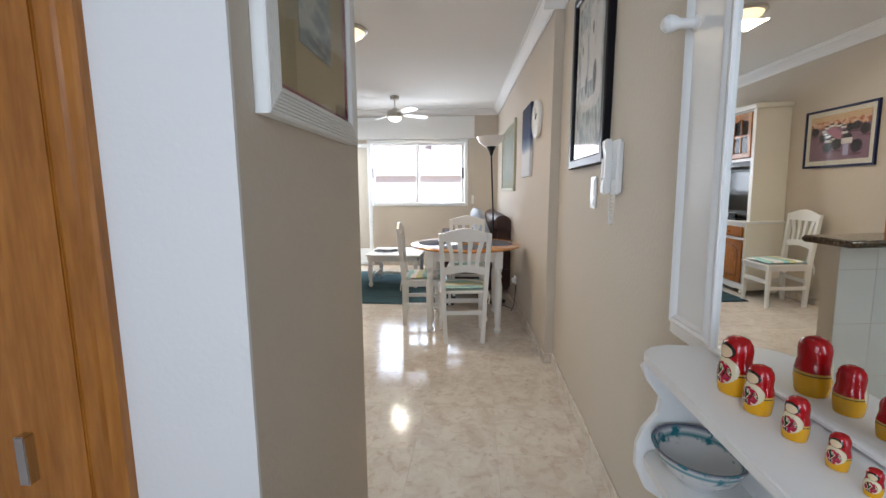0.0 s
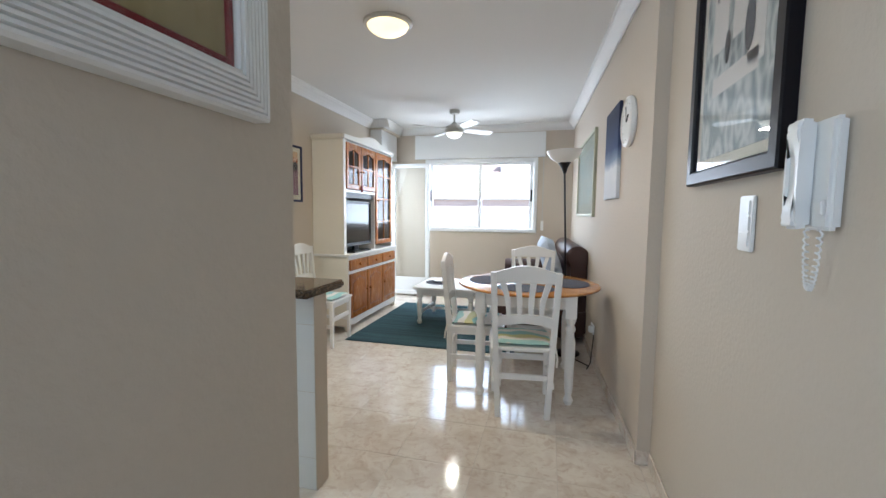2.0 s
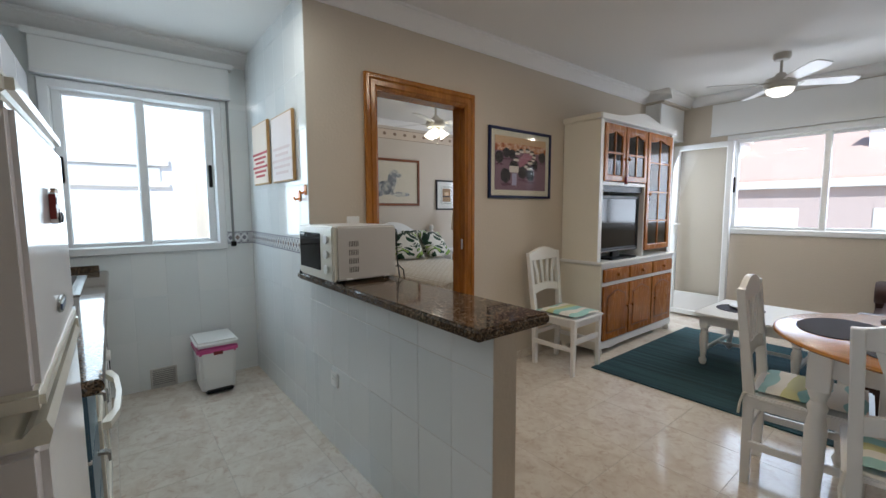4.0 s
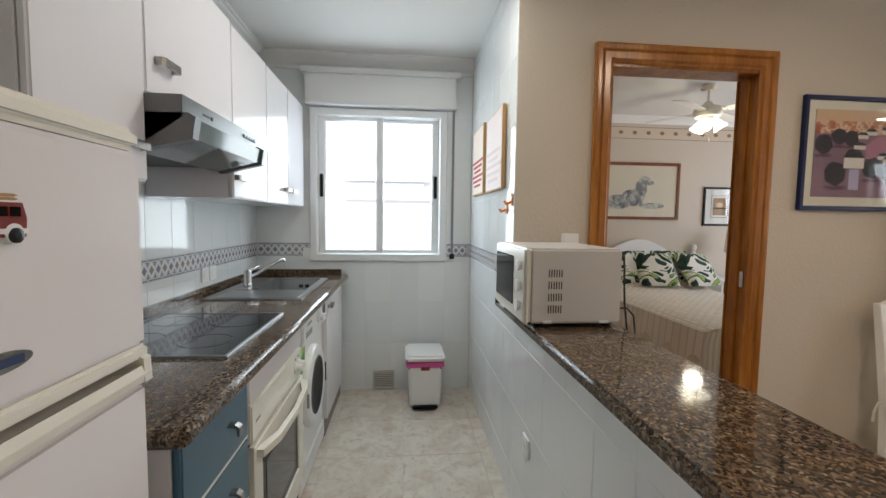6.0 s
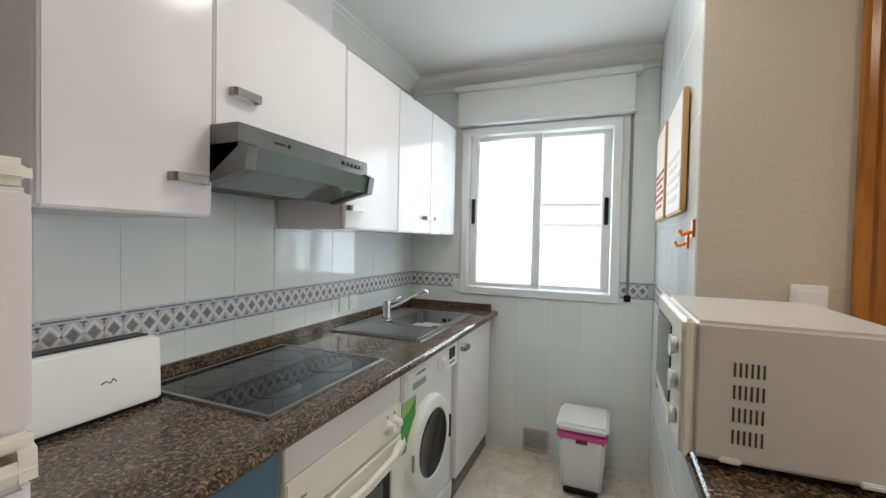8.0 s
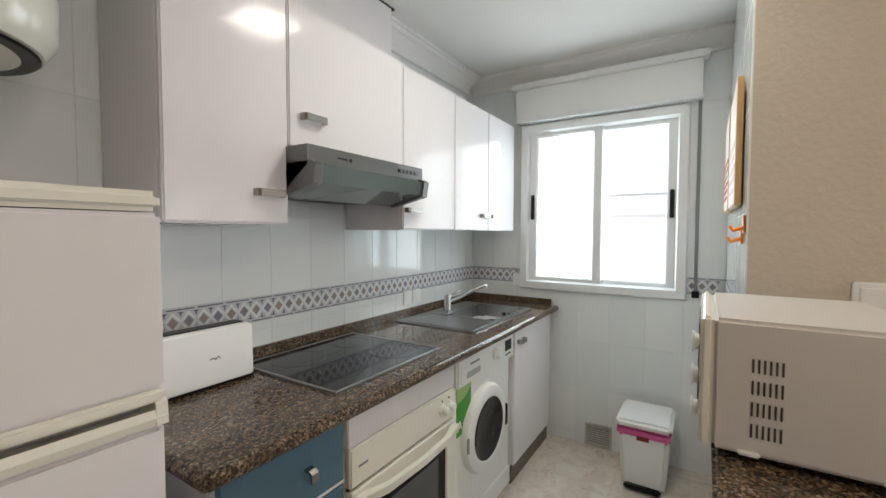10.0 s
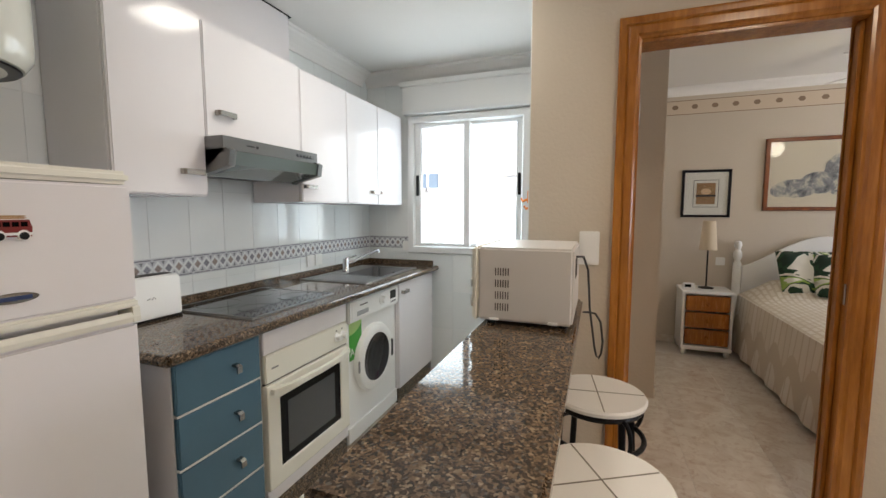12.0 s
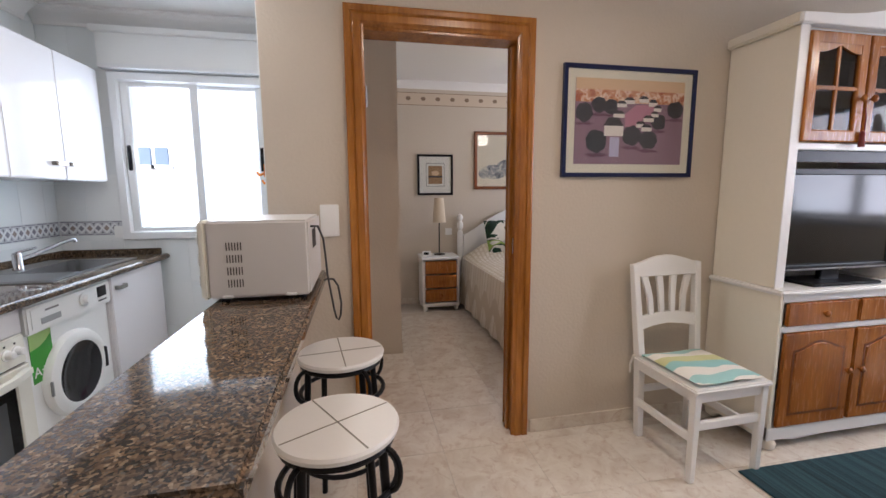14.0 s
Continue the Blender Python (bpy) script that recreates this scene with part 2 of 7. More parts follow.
def lathe(profile, n=20, centre=(0, 0), axis="Z"):
    """Turned shape from (radius, height) pairs, closed at the ends."""
    bm = bmesh.new()
    rings = []
    for r, h in profile:
        ring = []
        for i in range(n):
            a = 2 * math.pi * i / n
            p = (r * math.cos(a) + centre[0], r * math.sin(a) + centre[1], h)
            ring.append(bm.verts.new(p))
        rings.append(ring)
    for a, b in zip(rings, rings[1:]):
        for i in range(n):
            bm.faces.new((a[i], a[(i + 1) % n], b[(i + 1) % n], b[i]))
    bm.faces.new(rings[0][::-1])
    bm.faces.new(rings[-1])
    if axis == "Y":
        bmesh.ops.rotate(bm, verts=bm.verts, cent=(0, 0, 0), matrix=Matrix.Rotation(radians(-90), 3, "X"))
    elif axis == "X":
        bmesh.ops.rotate(bm, verts=bm.verts, cent=(0, 0, 0), matrix=Matrix.Rotation(radians(90), 3, "Y"))
    return bm


def shift(bm, x, y, z):
    bmesh.ops.translate(bm, verts=bm.verts, vec=(x, y, z))
    return bm


def turn(bm, deg, axis="Z", cent=(0, 0, 0)):
    bmesh.ops.rotate(bm, verts=bm.verts, cent=cent, matrix=Matrix.Rotation(radians(deg), 3, axis))
    return bm


def tube(points, r, n=8, closed=False):
    bm = bmesh.new()
    pts = [Vector(p) for p in points]
    rings = []
    m = len(pts)
    prev = None
    for i, p in enumerate(pts):
        a = pts[(i - 1) % m] if (closed or i > 0) else p
        b = pts[(i + 1) % m] if (closed or i < m - 1) else p
        d = (b - a).normalized()
        if prev is None:
            u = d.orthogonal().normalized()
        else:
            u = (prev - d * prev.dot(d)).normalized()
        prev = u
        w = d.cross(u)
        rings.append([bm.verts.new(p + (u * math.cos(2 * math.pi * k / n) + w * math.sin(2 * math.pi * k / n)) * r) for k in range(n)])
    pairs = list(zip(rings, rings[1:])) + ([(rings[-1], rings[0])] if closed else [])
    for a, b in pairs:
        for k in range(n):
            bm.faces.new((a[k], a[(k + 1) % n], b[(k + 1) % n], b[k]))
    if not closed:
        bm.faces.new(rings[0][::-1])
        bm.faces.new(rings[-1])
    return bm


def slab(outline, d0, d1, plane="XZ"):
    """Flat shape: outline of (u, v) pairs, thick from d0 to d1. plane XZ: depth along y; YZ: depth along x; XY: depth along z."""
    bm = bmesh.new()

    def at(u, v, d):
        return {"XZ": (u, d, v), "YZ": (d, u, v), "XY": (u, v, d)}[plane]

    a = [bm.verts.new(at(u, v, d0)) for u, v in outline]
    b = [bm.verts.new(at(u, v, d1)) for u, v in outline]
    bm.faces.new(a[::-1])
    bm.faces.new(b)
    n = len(a)
    for i in range(n):
        bm.faces.new((a[i], a[(i + 1) % n], b[(i + 1) % n], b[i]))
    return bm


def frame_ring(u0, v0, u1, v1, w, d0, d1, plane="YZ", profile=None):
    """Mitred rectangular frame of width w: profile is (inset fraction, depth fraction) pairs from the outer to the inner edge."""
    profile = profile or [(0, 0), (0, 0.85), (0.12, 1), (0.85, 1), (1, 0.8), (1, 0)]
    bm = bmesh.new()

    def at(u, v, d):
        return {"XZ": (u, d, v), "YZ": (d, u, v), "XY": (u, v, d)}[plane]

    rings = []
    for f, h in profile:
        i, d = f * w, d0 + (d1 - d0) * h
        rings.append([bm.verts.new(at(*c, d)) for c in ((u0 + i, v0 + i), (u1 - i, v0 + i), (u1 - i, v1 - i), (u0 + i, v1 - i))])
    for a, b in zip(rings, rings[1:] + rings[:1]):
        for k in range(4):
            bm.faces.new((a[k], a[(k + 1) % 4], b[(k + 1) % 4], b[k]))
    return bm


# ---- structure ----
WX = -2.235      # wall with the bedroom door
KY = 2.475        # tiled face of the wall between kitchen and living room
HX = 0.80        # hall wall with the intercom
FY = 7.05        # window wall of the living room
BX = -5.06       # far bedroom wall
LC, KC = 2.58, 2.50


def structure(name, bm, material, label):
    return tagged(part(name, bm, material), label, "", "", "structure")


def wall_with_hole(name, axis, pos, thick, u0, u1, z1, hole, material, label):
    """Wall in the plane axis = pos, thick to one side, with one opening (u0, z0, u1, z1)."""
    a0, b0, a1, b1 = hole
    bm = bmesh.new()
    lo, hi = sorted((pos, pos + thick))
    cells = [(u0, 0, a0, z1), (a1, 0, u1, z1), (a0, b1, a1, z1)]
    if b0 > 0:
        cells.append((a0, 0, a1, b0))
    for p, q, r, s in cells:
        if axis == "x":
            add_box(bm, lo, p, q, hi, r, s)
        else:
            add_box(bm, p, lo, q, r, hi, s)
    return structure(name, bm, material, label)


structure("floor", boxm(-5.3, -1.6, -0.2, 1.1, 7.8, -0.0015), GROUT, "cream grout bed under the marbled floor tiles")
wall_with_hole("wall_far", "y", FY, 0.25, WX - 0.2, 1.0, 2.9, (-1.58, 1.05, 0.05, 2.08), BEIGE, "beige painted wall with a wide sliding window")
# slightly splayed wall beside the dining table
structure("wall_right", slab([(0.735, 3.10), (0.557, 7.15), (1.05, 7.15), (1.05, 3.10)], 0, 2.9, "XY"), BEIGE, "beige painted wall beside the dining table")
structure("wall_hall", boxm(HX, -1.6, 0, 1.05, 3.10, 2.9), BEIGE, "beige painted hall wall with the intercom")
structure("wall_hall_left", boxm(-0.30, 0.774, 0, -0.19, 1.51, 2.9), BEIGE, "beige textured wall end beside the kitchen")
structure("wall_hall_return", boxm(-1.3, 0.766, 0, -0.1895, 0.774, 2.9), WHITE_WALL, "white painted hall wall facing the entrance")
structure("wall_entrance", boxm(-1.5, -1.6, 0, 1.05, -1.45, 2.9), WHITE_WALL, "white painted wall that closes the hall")
structure("wall_hall_side", boxm(-1.5, -1.45, 0, -1.3, 0.80, 2.9), WHITE_WALL, "white painted wall that closes the hall")
structure("wall_kitchen_back", boxm(-3.75, 0.80, 0, -0.30, 0.885, 2.9), WGROUT, "grouted kitchen wall behind the worktop")
structure("wall_kitchen_tiled", boxm(-3.5, KY + 0.003, 0, WX - 0.001, KY + 0.14, 2.9), WGROUT, "kitchen side wall under white tiles")
wall_with_hole("wall_kitchen_window", "x", -3.503, -0.25, 0.66, KY + 0.14, 2.9, (1.30, 1.03, 2.26, 2.10), WGROUT, "kitchen window wall under white tiles")
# wall with bedroom door and balcony door
bm = bmesh.new()
for y0, z0, y1, z1 in ((KY + 0.006, 0, 2.89, 2.9), (2.89, 2.075, 3.70, 2.9), (3.70, 0, 6.44, 2.9), (6.44, 2.10, 6.99, 2.9), (6.99, 0, FY, 2.9)):
    add_box(bm, WX - 0.12, y0, z0, WX, y1, z1)
structure("wall_left", bm, BEIGE, "beige painted wall with the bedroom doorway")
structure("wall_bedroom_far", boxm(BX - 0.2, 2.3, 0, BX, 7.6, 2.9), BEIGE, "beige bedroom wall behind the bed")
structure("wall_bedroom_closet", boxm(-3.53, KY + 0.14, 0, WX - 0.12, 2.78, 2.9), BEIGE, "beige wall return inside the bedroom")
structure("wall_bedroom_side", boxm(BX, KY + 0.14, 0, -3.53, 3.20, 2.9), BEIGE, "beige bedroom side wall")
wall_with_hole("wall_bedroom_window", "y", 7.3, 0.25, BX - 0.2, WX - 0.12, 2.9, (-4.4, 0.9, -3.0, 2.1), BEIGE, "beige bedroom wall with a window")
structure("ceiling_living", boxm(WX - 0.12, KY, LC, 1.05, 7.3, LC + 0.2), CEIL, "white painted living room ceiling")
structure("ceiling_kitchen", boxm(-3.75, -1.6, KC, 1.05, KY, KC + 0.28), CEIL, "white painted kitchen and hall ceiling")
structure("ceiling_bedroom", boxm(BX - 0.2, KY, 2.56, WX - 0.12, 7.6, 2.78), CEIL, "white painted bedroom ceiling")


# ---- cornices, skirtings, trims ----
def cornice(name, x0, y0, x1, y1, z, side, size=0.085, material=None):
    """Moulded cornice along a straight wall; side is the unit direction away from the wall."""
    sx, sy = side
    prof = [(0, 0), (0, -1.15), (0.12, -1.15), (0.16, -0.95), (0.32, -0.72), (0.62, -0.42), (0.8, -0.3), (0.86, -0.18), (1.0, -0.16), (1.0, 0)]
    bm = bmesh.new()
    ends = []
    for x, y in ((x0, y0), (x1, y1)):
        ends.append([bm.verts.new((x + sx * a * size, y + sy * a * size, z + b * size)) for a, b in prof])
    n = len(prof)
    for i in range(n):
        bm.faces.new((ends[0][i], ends[0][(i + 1) % n], ends[1][(i + 1) % n], ends[1][i]))
    bm.faces.new(ends[0][::-1])
    bm.faces.new(ends[1])
    return structure(name, bm, material or PLASTER, "white moulded plaster cornice under the ceiling")


cornice("cornice_left", WX, KY, WX, 6.38, LC, (1, 0), 0.095)
cornice("cornice_left_box", -2.02, 6.38, -2.02, FY, LC, (1, 0))
cornice("cornice_left_step", WX, 6.38, -1.935, 6.38, LC, (0, -1))
structure("bulkhead", boxm(WX, 6.38, 2.462, -2.02, FY, LC), BEIGE, "beige boxed bulkhead over the balcony door")
cornice("cornice_far", -1.99, FY, 0.6, FY, LC, (0, -1))
cornice("cornice_right", 0.733, 3.10, 0.559, FY, LC, (-1, 0))
cornice("cornice_beam", WX, KY, 0.79, KY, LC, (0, 1), 0.07)
cornice("cornice_pier", 0.66, 3.10, 0.80, 3.10, LC, (0, -1))
cornice("cornice_hall", HX, KY, HX, 3.10, LC, (-1, 0))
cornice("cornice_kitchen_window", -3.5, 0.89, -3.5, KY, KC, (1, 0), 0.09)
cornice("cornice_kitchen_back", -3.4, 0.89, -2.42, 0.89, KC, (0, 1), 0.1)
cornice("cornice_bedroom", BX, 3.2, BX, 7.3, 2.56, (1, 0), 0.07)

SKIRT = TILE


def skirting(name, b):
    return structure(name, boxm(*b, 0.003, 1), SKIRT, "marbled ceramic skirting tile")


skirting("skirting_left_a", (WX, 3.77, 0, WX + 0.010, 6.4, 0.075))
skirting("skirting_left_b", (WX, KY + 0.13, 0, WX + 0.010, 2.84, 0.075))
skirting("skirting_hall", (HX - 0.010, -1.4, 0, HX, 3.09, 0.075))
skirting("skirting_pier", (0.732, 3.09, 0, 0.80, 3.10, 0.075))
structure("skirting_right", slab([(0.725, 3.09), (0.549, FY), (0.559, FY), (0.735, 3.10)], 0, 0.075, "XY"), SKIRT, "marbled ceramic skirting tile")
skirting("skirting_far", (-1.4, FY - 0.010, 0, 0.55, FY, 0.075))
skirting("skirting_bedroom", (-3.53, 3.2, 0, BX + 0.01, 3.21, 0.075))
skirting("skirting_closet", (-3.53, 2.78, 0, WX - 0.13, 2.79, 0.075))
skirting("skirting_bed_wall", (BX, 3.21, 0, BX + 0.01, 7.2, 0.075))


# ---- windows ----
def sliding_window(name, axis, pos, u0, z0, u1, z1, inward, label):
    """Two-leaf white aluminium sliding window; axis is the wall's normal, inward points into the room."""
    win = thing(name, (0, 0, 0), label, "window", kind="structure")
    plane = "YZ" if axis == "x" else "XZ"
    d = inward

    def ring(nm, a0, b0, a1, b1, w, e0, e1, mat=ALU, parent=win):
        return part(nm, frame_ring(a0, b0, a1, b1, w, pos + e0 * d, pos + e1 * d, plane), mat, parent)

    ring("frame", u0 - 0.03, z0 - 0.03, u1 + 0.03, z1 + 0.03, 0.062, -0.07, 0.02)
    mid = (u0 + u1) / 2
    for i, (a, b, o) in enumerate(((u0 + 0.03, mid + 0.03, -0.018), (mid - 0.03, u1 - 0.03, -0.05))):
        leaf = ring("sash", a, z0 + 0.004, b, z1 - 0.004, 0.055, o - 0.025, o + 0.012)
        if axis == "x":
            bm = boxm(pos + (o - 0.01) * d, a + 0.05, z0 + 0.054, pos + (o - 0.005) * d, b - 0.05, z1 - 0.054)
        else:
            bm = boxm(a + 0.05, pos + (o - 0.01) * d, z0 + 0.054, b - 0.05, pos + (o - 0.005) * d, z1 - 0.054)
        pane = part("pane", bm, GLASS, leaf)
        pane.visible_shadow = False
        hu = a + 0.026 if i == 0 else b - 0.026
        zc = (z0 + z1) / 2
        if axis == "x":
            hb = boxm(min(pos + (o + 0.01) * d, pos + (o + 0.022) * d), hu - 0.012, zc - 0.085, max(pos + (o + 0.01) * d, pos + (o + 0.022) * d), hu + 0.012, zc + 0.085, 0.004)
        else:
            hb = boxm(hu - 0.012, min(pos + (o + 0.01) * d, pos + (o + 0.022) * d), zc - 0.085, hu + 0.012, max(pos + (o + 0.01) * d, pos + (o + 0.022) * d), zc + 0.085, 0.004)
        part("latch", hb, BLACK, leaf, "black recessed latch")
    return win


sliding_window("window_1", "y", FY, -1.58, 1.05, 0.05, 2.08, -1, "white aluminium two-leaf sliding window in the living room")
sliding_window("window_2", "x", -3.50, 1.30, 1.03, 2.26, 2.10, 1, "white aluminium two-leaf sliding window above the kitchen wall")


def roller_box(name, b, label):
    ob = thing(name, (0, 0, 0), label, "shutter box")
    x0, y0, z0, x1, y1, z1 = b
    bx("box", (x0, y0, z0 + 0.02, x1, y1, z1), PLASTIC, ob, bev=0.004)
    bx("bottom_rail", (x0 - 0.004, y0 - 0.004, z0, x1 + 0.004, y1 + 0.004, z0 + 0.026), ALU, ob, bev=0.003)
    return ob


roller_box("shutter_box", (-3.5, 1.255, 2.137, -3.43, 2.345, 2.355), "white roller shutter box over the kitchen window")
bx("pelmet_cap", (-3.5, 1.23, 2.355, -3.41, 2.375, 2.395), PLASTIC, bpy.data.objects["shutter_box"], bev=0.006)
roller_box("shutter_box", (-1.77, FY - 0.035, 2.115, 0.18, FY, 2.47), "cream roller shutter box over the living room window")
roller_box("shutter_box", (WX, 6.40, 2.09, -2.06, 7.0, 2.46), "cream roller shutter box over the balcony door")

strap = thing("shutter_strap", (0, 0, 0), "grey shutter strap beside the kitchen window", "strap")
bx("band", (-3.497, 2.325, 1.04, -3.492, 2.343, 2.137), paint("strap_grey", rgb("#8f9292"), 0.8), strap, bev=0.001)
bx("winder", (-3.5, 2.315, 1.02, -3.482, 2.353, 1.06), BLACK, strap, bev=0.004)
strap2 = thing("shutter_strap", (0, 0, 0), "pale shutter strap beside the living room window", "strap")
bx("band", (0.150, FY - 0.006, 1.16, 0.166, FY - 0.002, 2.115), paint("strap_pale", rgb("#c9c6c0"), 0.8), strap2, bev=0.001)
bx("winder", (0.138, FY - 0.02, 1.06, 0.178, FY - 0.001, 1.2), PLASTIC, strap2, bev=0.004)

# balcony door, its leaf folded back against the window wall
bd = thing("door_1", (0, 0, 0), "open white aluminium balcony door with a full glass pane", "door", kind="structure")
part("leaf_frame", frame_ring(-2.13, 0.03, -1.515, 2.045, 0.062, 6.99, 6.945, "XZ"), ALU, bd)
bx("kick_panel", (-2.08, 6.955, 0.08, -1.565, 6.985, 0.30), ALU, bd)
_p = bx("pane", (-2.075, 6.968, 0.30, -1.57, 6.973, 1.99), GLASS, bd, bev=0)
_p.visible_shadow = False
bx("lock_plate", (-2.115, 6.93, 1.0, -2.085, 6.945, 1.2), PLASTIC, bd, bev=0.004)
part("door_handle", tube([(-2.10, 6.93, 1.12), (-2.10, 6.885, 1.12), (-2.0, 6.88, 1.12)], 0.008), PLASTIC, bd)
bx("opening_jamb", (WX - 0.10, 6.40, 0, WX + 0.012, 6.44, 2.10), ALU, bd)
bx("opening_head", (WX - 0.10, 6.40, 2.065, WX + 0.012, 7.0, 2.10), ALU, bd)
bx("threshold", (WX - 0.12, 6.44, -0.002, WX + 0.005, 6.99, 0.02), ALU, bd)

# bedroom door lining
dr = thing("door_2", (0, 0, 0), "varnished oak door lining with a moulded architrave", "door", kind="structure")
arch = [(0, 0), (0, 0.9), (0.1, 1), (0.3, 1), (0.38, 0.72), (0.46, 0.9), (0.78, 0.9), (0.88, 0.55), (1, 0.45), (1, 0)]
part("architrave", frame_ring(2.842, -0.09, 3.750, 2.145, 0.088, WX - 0.002, WX + 0.026, "YZ", arch), DOORWOOD, dr)
part("architrave", frame_ring(2.842, -0.09, 3.750, 2.145, 0.088, WX - 0.118, WX - 0.14, "YZ", arch), DOORWOOD, dr)
bx("jamb", (WX - 0.122, 2.89, 0, WX + 0.004, 2.922, 2.07), DOORWOOD, dr)
bx("jamb", (WX - 0.122, 3.668, 0, WX + 0.004, 3.70, 2.07), DOORWOOD, dr)
bx("head", (WX - 0.122, 2.922, 2.045, WX + 0.004, 3.668, 2.073), DOORWOOD, dr)
bx("stop", (WX - 0.08, 3.654, 0, WX - 0.045, 3.668, 2.045), DOORWOOD, dr)
bx("strike_plate", (WX - 0.04, 3.664, 1.0, WX - 0.015, 3.669, 1.08), CHROME, dr, bev=0.001)
# the leaf stands open against the wall inside the bedroom
bx("leaf", (WX - 0.82, 2.80, 0.01, WX - 0.125, 2.838, 2.03), DOORWOOD, dr, bev=0.004)
for hz in (0.25, 1.78):
    part("hinge", tube([(WX - 0.118, 2.935, hz - 0.05), (WX - 0.118, 2.935, hz + 0.05)], 0.008), CHROME, dr)

# entrance side door with wooden lining
ed = thing("door_3", (0, 0, 0), "varnished oak door lining beside the entrance", "door", kind="structure")
part("architrave", frame_ring(-1.27, -0.09, -0.44, 2.13, 0.088, 0.772, 0.745, "XZ", arch), DOORWOOD, ed)
bx("leaf", (-1.19, 0.755, 0.005, -0.525, 0.769, 2.04), DOORWOOD, ed)
bx("hinge", (-0.655, 0.735, 0.72, -0.633, 0.757, 0.82), CHROME, ed, bev=0.002)


# ---- kitchen ----
# bar counter and its half wall
structure("wall_bar", boxm(WX, KY + 0.003, 0, -0.748, 2.58, 0.918), BEIGE, "beige half wall that carries the granite bar")
bar = thing("bar_counter", (0, 0, 0), "polished brown granite bar counter on the half wall", "counter")
SEAM = -0.988


def bar_slab(x0, x1, open_end):
    """Granite slab rounded on all edges but those of the joint."""
    bm = boxm(x0, 2.395, 0.918, x1, 2.73, 0.957)
    es = [e for e in bm.edges if not all(abs(v.co.x - open_end) < 1e-5 for v in e.verts)]
    bmesh.ops.bevel(bm, geom=es, offset=0.010, segments=3, affect="EDGES")
    return bm


part("slab", bar_slab(WX + 0.001, SEAM - 0.0004, SEAM - 0.0004), GRANITE, bar, smooth=True)
part("end_slab", bar_slab(SEAM + 0.0004, -0.730, SEAM + 0.0004), GRANITE, bar, smooth=True)

wt = thing("worktop", (0, 0, 0), "polished brown granite worktop with an upstand", "worktop")
# slab pieces round the cut-out for the sink bowl
bx("slab", (-2.80, 0.885, 0.862, -1.165, 1.53, 0.9), GRANITE, wt, bev=0)
bx("front_strip", (-3.495, 1.41, 0.862, -2.80, 1.53, 0.9), GRANITE, wt, bev=0)
bx("rear_strip", (-3.495, 0.885, 0.862, -2.80, 1.0, 0.9), GRANITE, wt, bev=0)
bx("end_strip", (-3.495, 1.0, 0.862, -3.25, 1.41, 0.9), GRANITE, wt, bev=0)
part("front_edge", shift(turn(lathe([(0.0001, 0), (0.019, 0), (0.019, 2.33), (0.0001, 2.33)], 16), -90, "Y"), -1.165, 1.53, 0.881), GRANITE, wt)
part("end_edge", shift(turn(lathe([(0.0001, 0), (0.019, 0), (0.019, 0.645), (0.0001, 0.645)], 16), 90, "X"), -1.165, 1.53, 0.881), GRANITE, wt)
bx("upstand", (-3.495, 0.885, 0.9, -1.165, 0.905, 0.94), GRANITE, wt, bev=0.003)
bx("upstand", (-3.495, 0.905, 0.9, -3.475, 1.50, 0.94), GRANITE, wt, bev=0.003)


def handle_bar(parent, x, y, z, w=0.098, vertical=False):
    """Flat satin strap handle."""
    o = [(-w / 2, 0), (-w / 2, 0.022), (-w / 2 + 0.008, 0.03), (w / 2 - 0.008, 0.03), (w / 2, 0.022), (w / 2, 0), (w / 2 - 0.007, 0), (w / 2 - 0.010, 0.022), (-w / 2 + 0.010, 0.022), (-w / 2 + 0.007, 0)]
    if vertical:
        bm = slab([(b, a) for a, b in o], -0.009, 0.009, "YZ")
    else:
        bm = slab(o, -0.011, 0.011, "XY")
    return part("handle", shift(bm, x, y, z), NICKEL, parent, "satin nickel strap handle")


def wall_unit(x1, x0, z0, z1, handle, label, split=()):
    """Gloss white wall cabinet hung on the tiles between x0 and x1 (x1 nearer the hall)."""
    c = thing("wall_cabinet", (0, 0, 0), label, "cabinet", "kitchen wall cabinets")
    bx("body", (x0 + 0.001, 0.892, z0, x1 - 0.001, 1.222, z1), GLOSS, c, bev=0.002)
    edges = [x0, *split, x1]
    for a, b in zip(edges, edges[1:]):
        d = bx("door", (a + 0.0015, 1.223, z0 + 0.002, b - 0.0015, 1.244, z1 - 0.002), GLOSS, c, bev=0.005, seg=3)
        hx, hz = handle(a, b)
        handle_bar(d, hx, 1.243, hz)
    return c


wall_unit(-1.219, -1.588, 1.415, 2.15, lambda a, b: (a + 0.075, 1.51), "tall gloss white wall cabinet beside the extractor hood")
wall_unit(-1.589, -2.181, 1.665, 2.135, lambda a, b: (b - 0.095, 1.77), "gloss white wall cabinet above the extractor hood")
wall_unit(-2.182, -2.627, 1.402, 2.125, lambda a, b: (b - 0.06, 1.49), "gloss white wall cabinet beside the extractor hood")
wall_unit(-2.628, -3.435, 1.402, 2.12, lambda a, b: ((a + 0.06) if b > -2.7 else (b - 0.06), 1.49), "gloss white two-door wall cabinet by the kitchen window", (-3.03,))
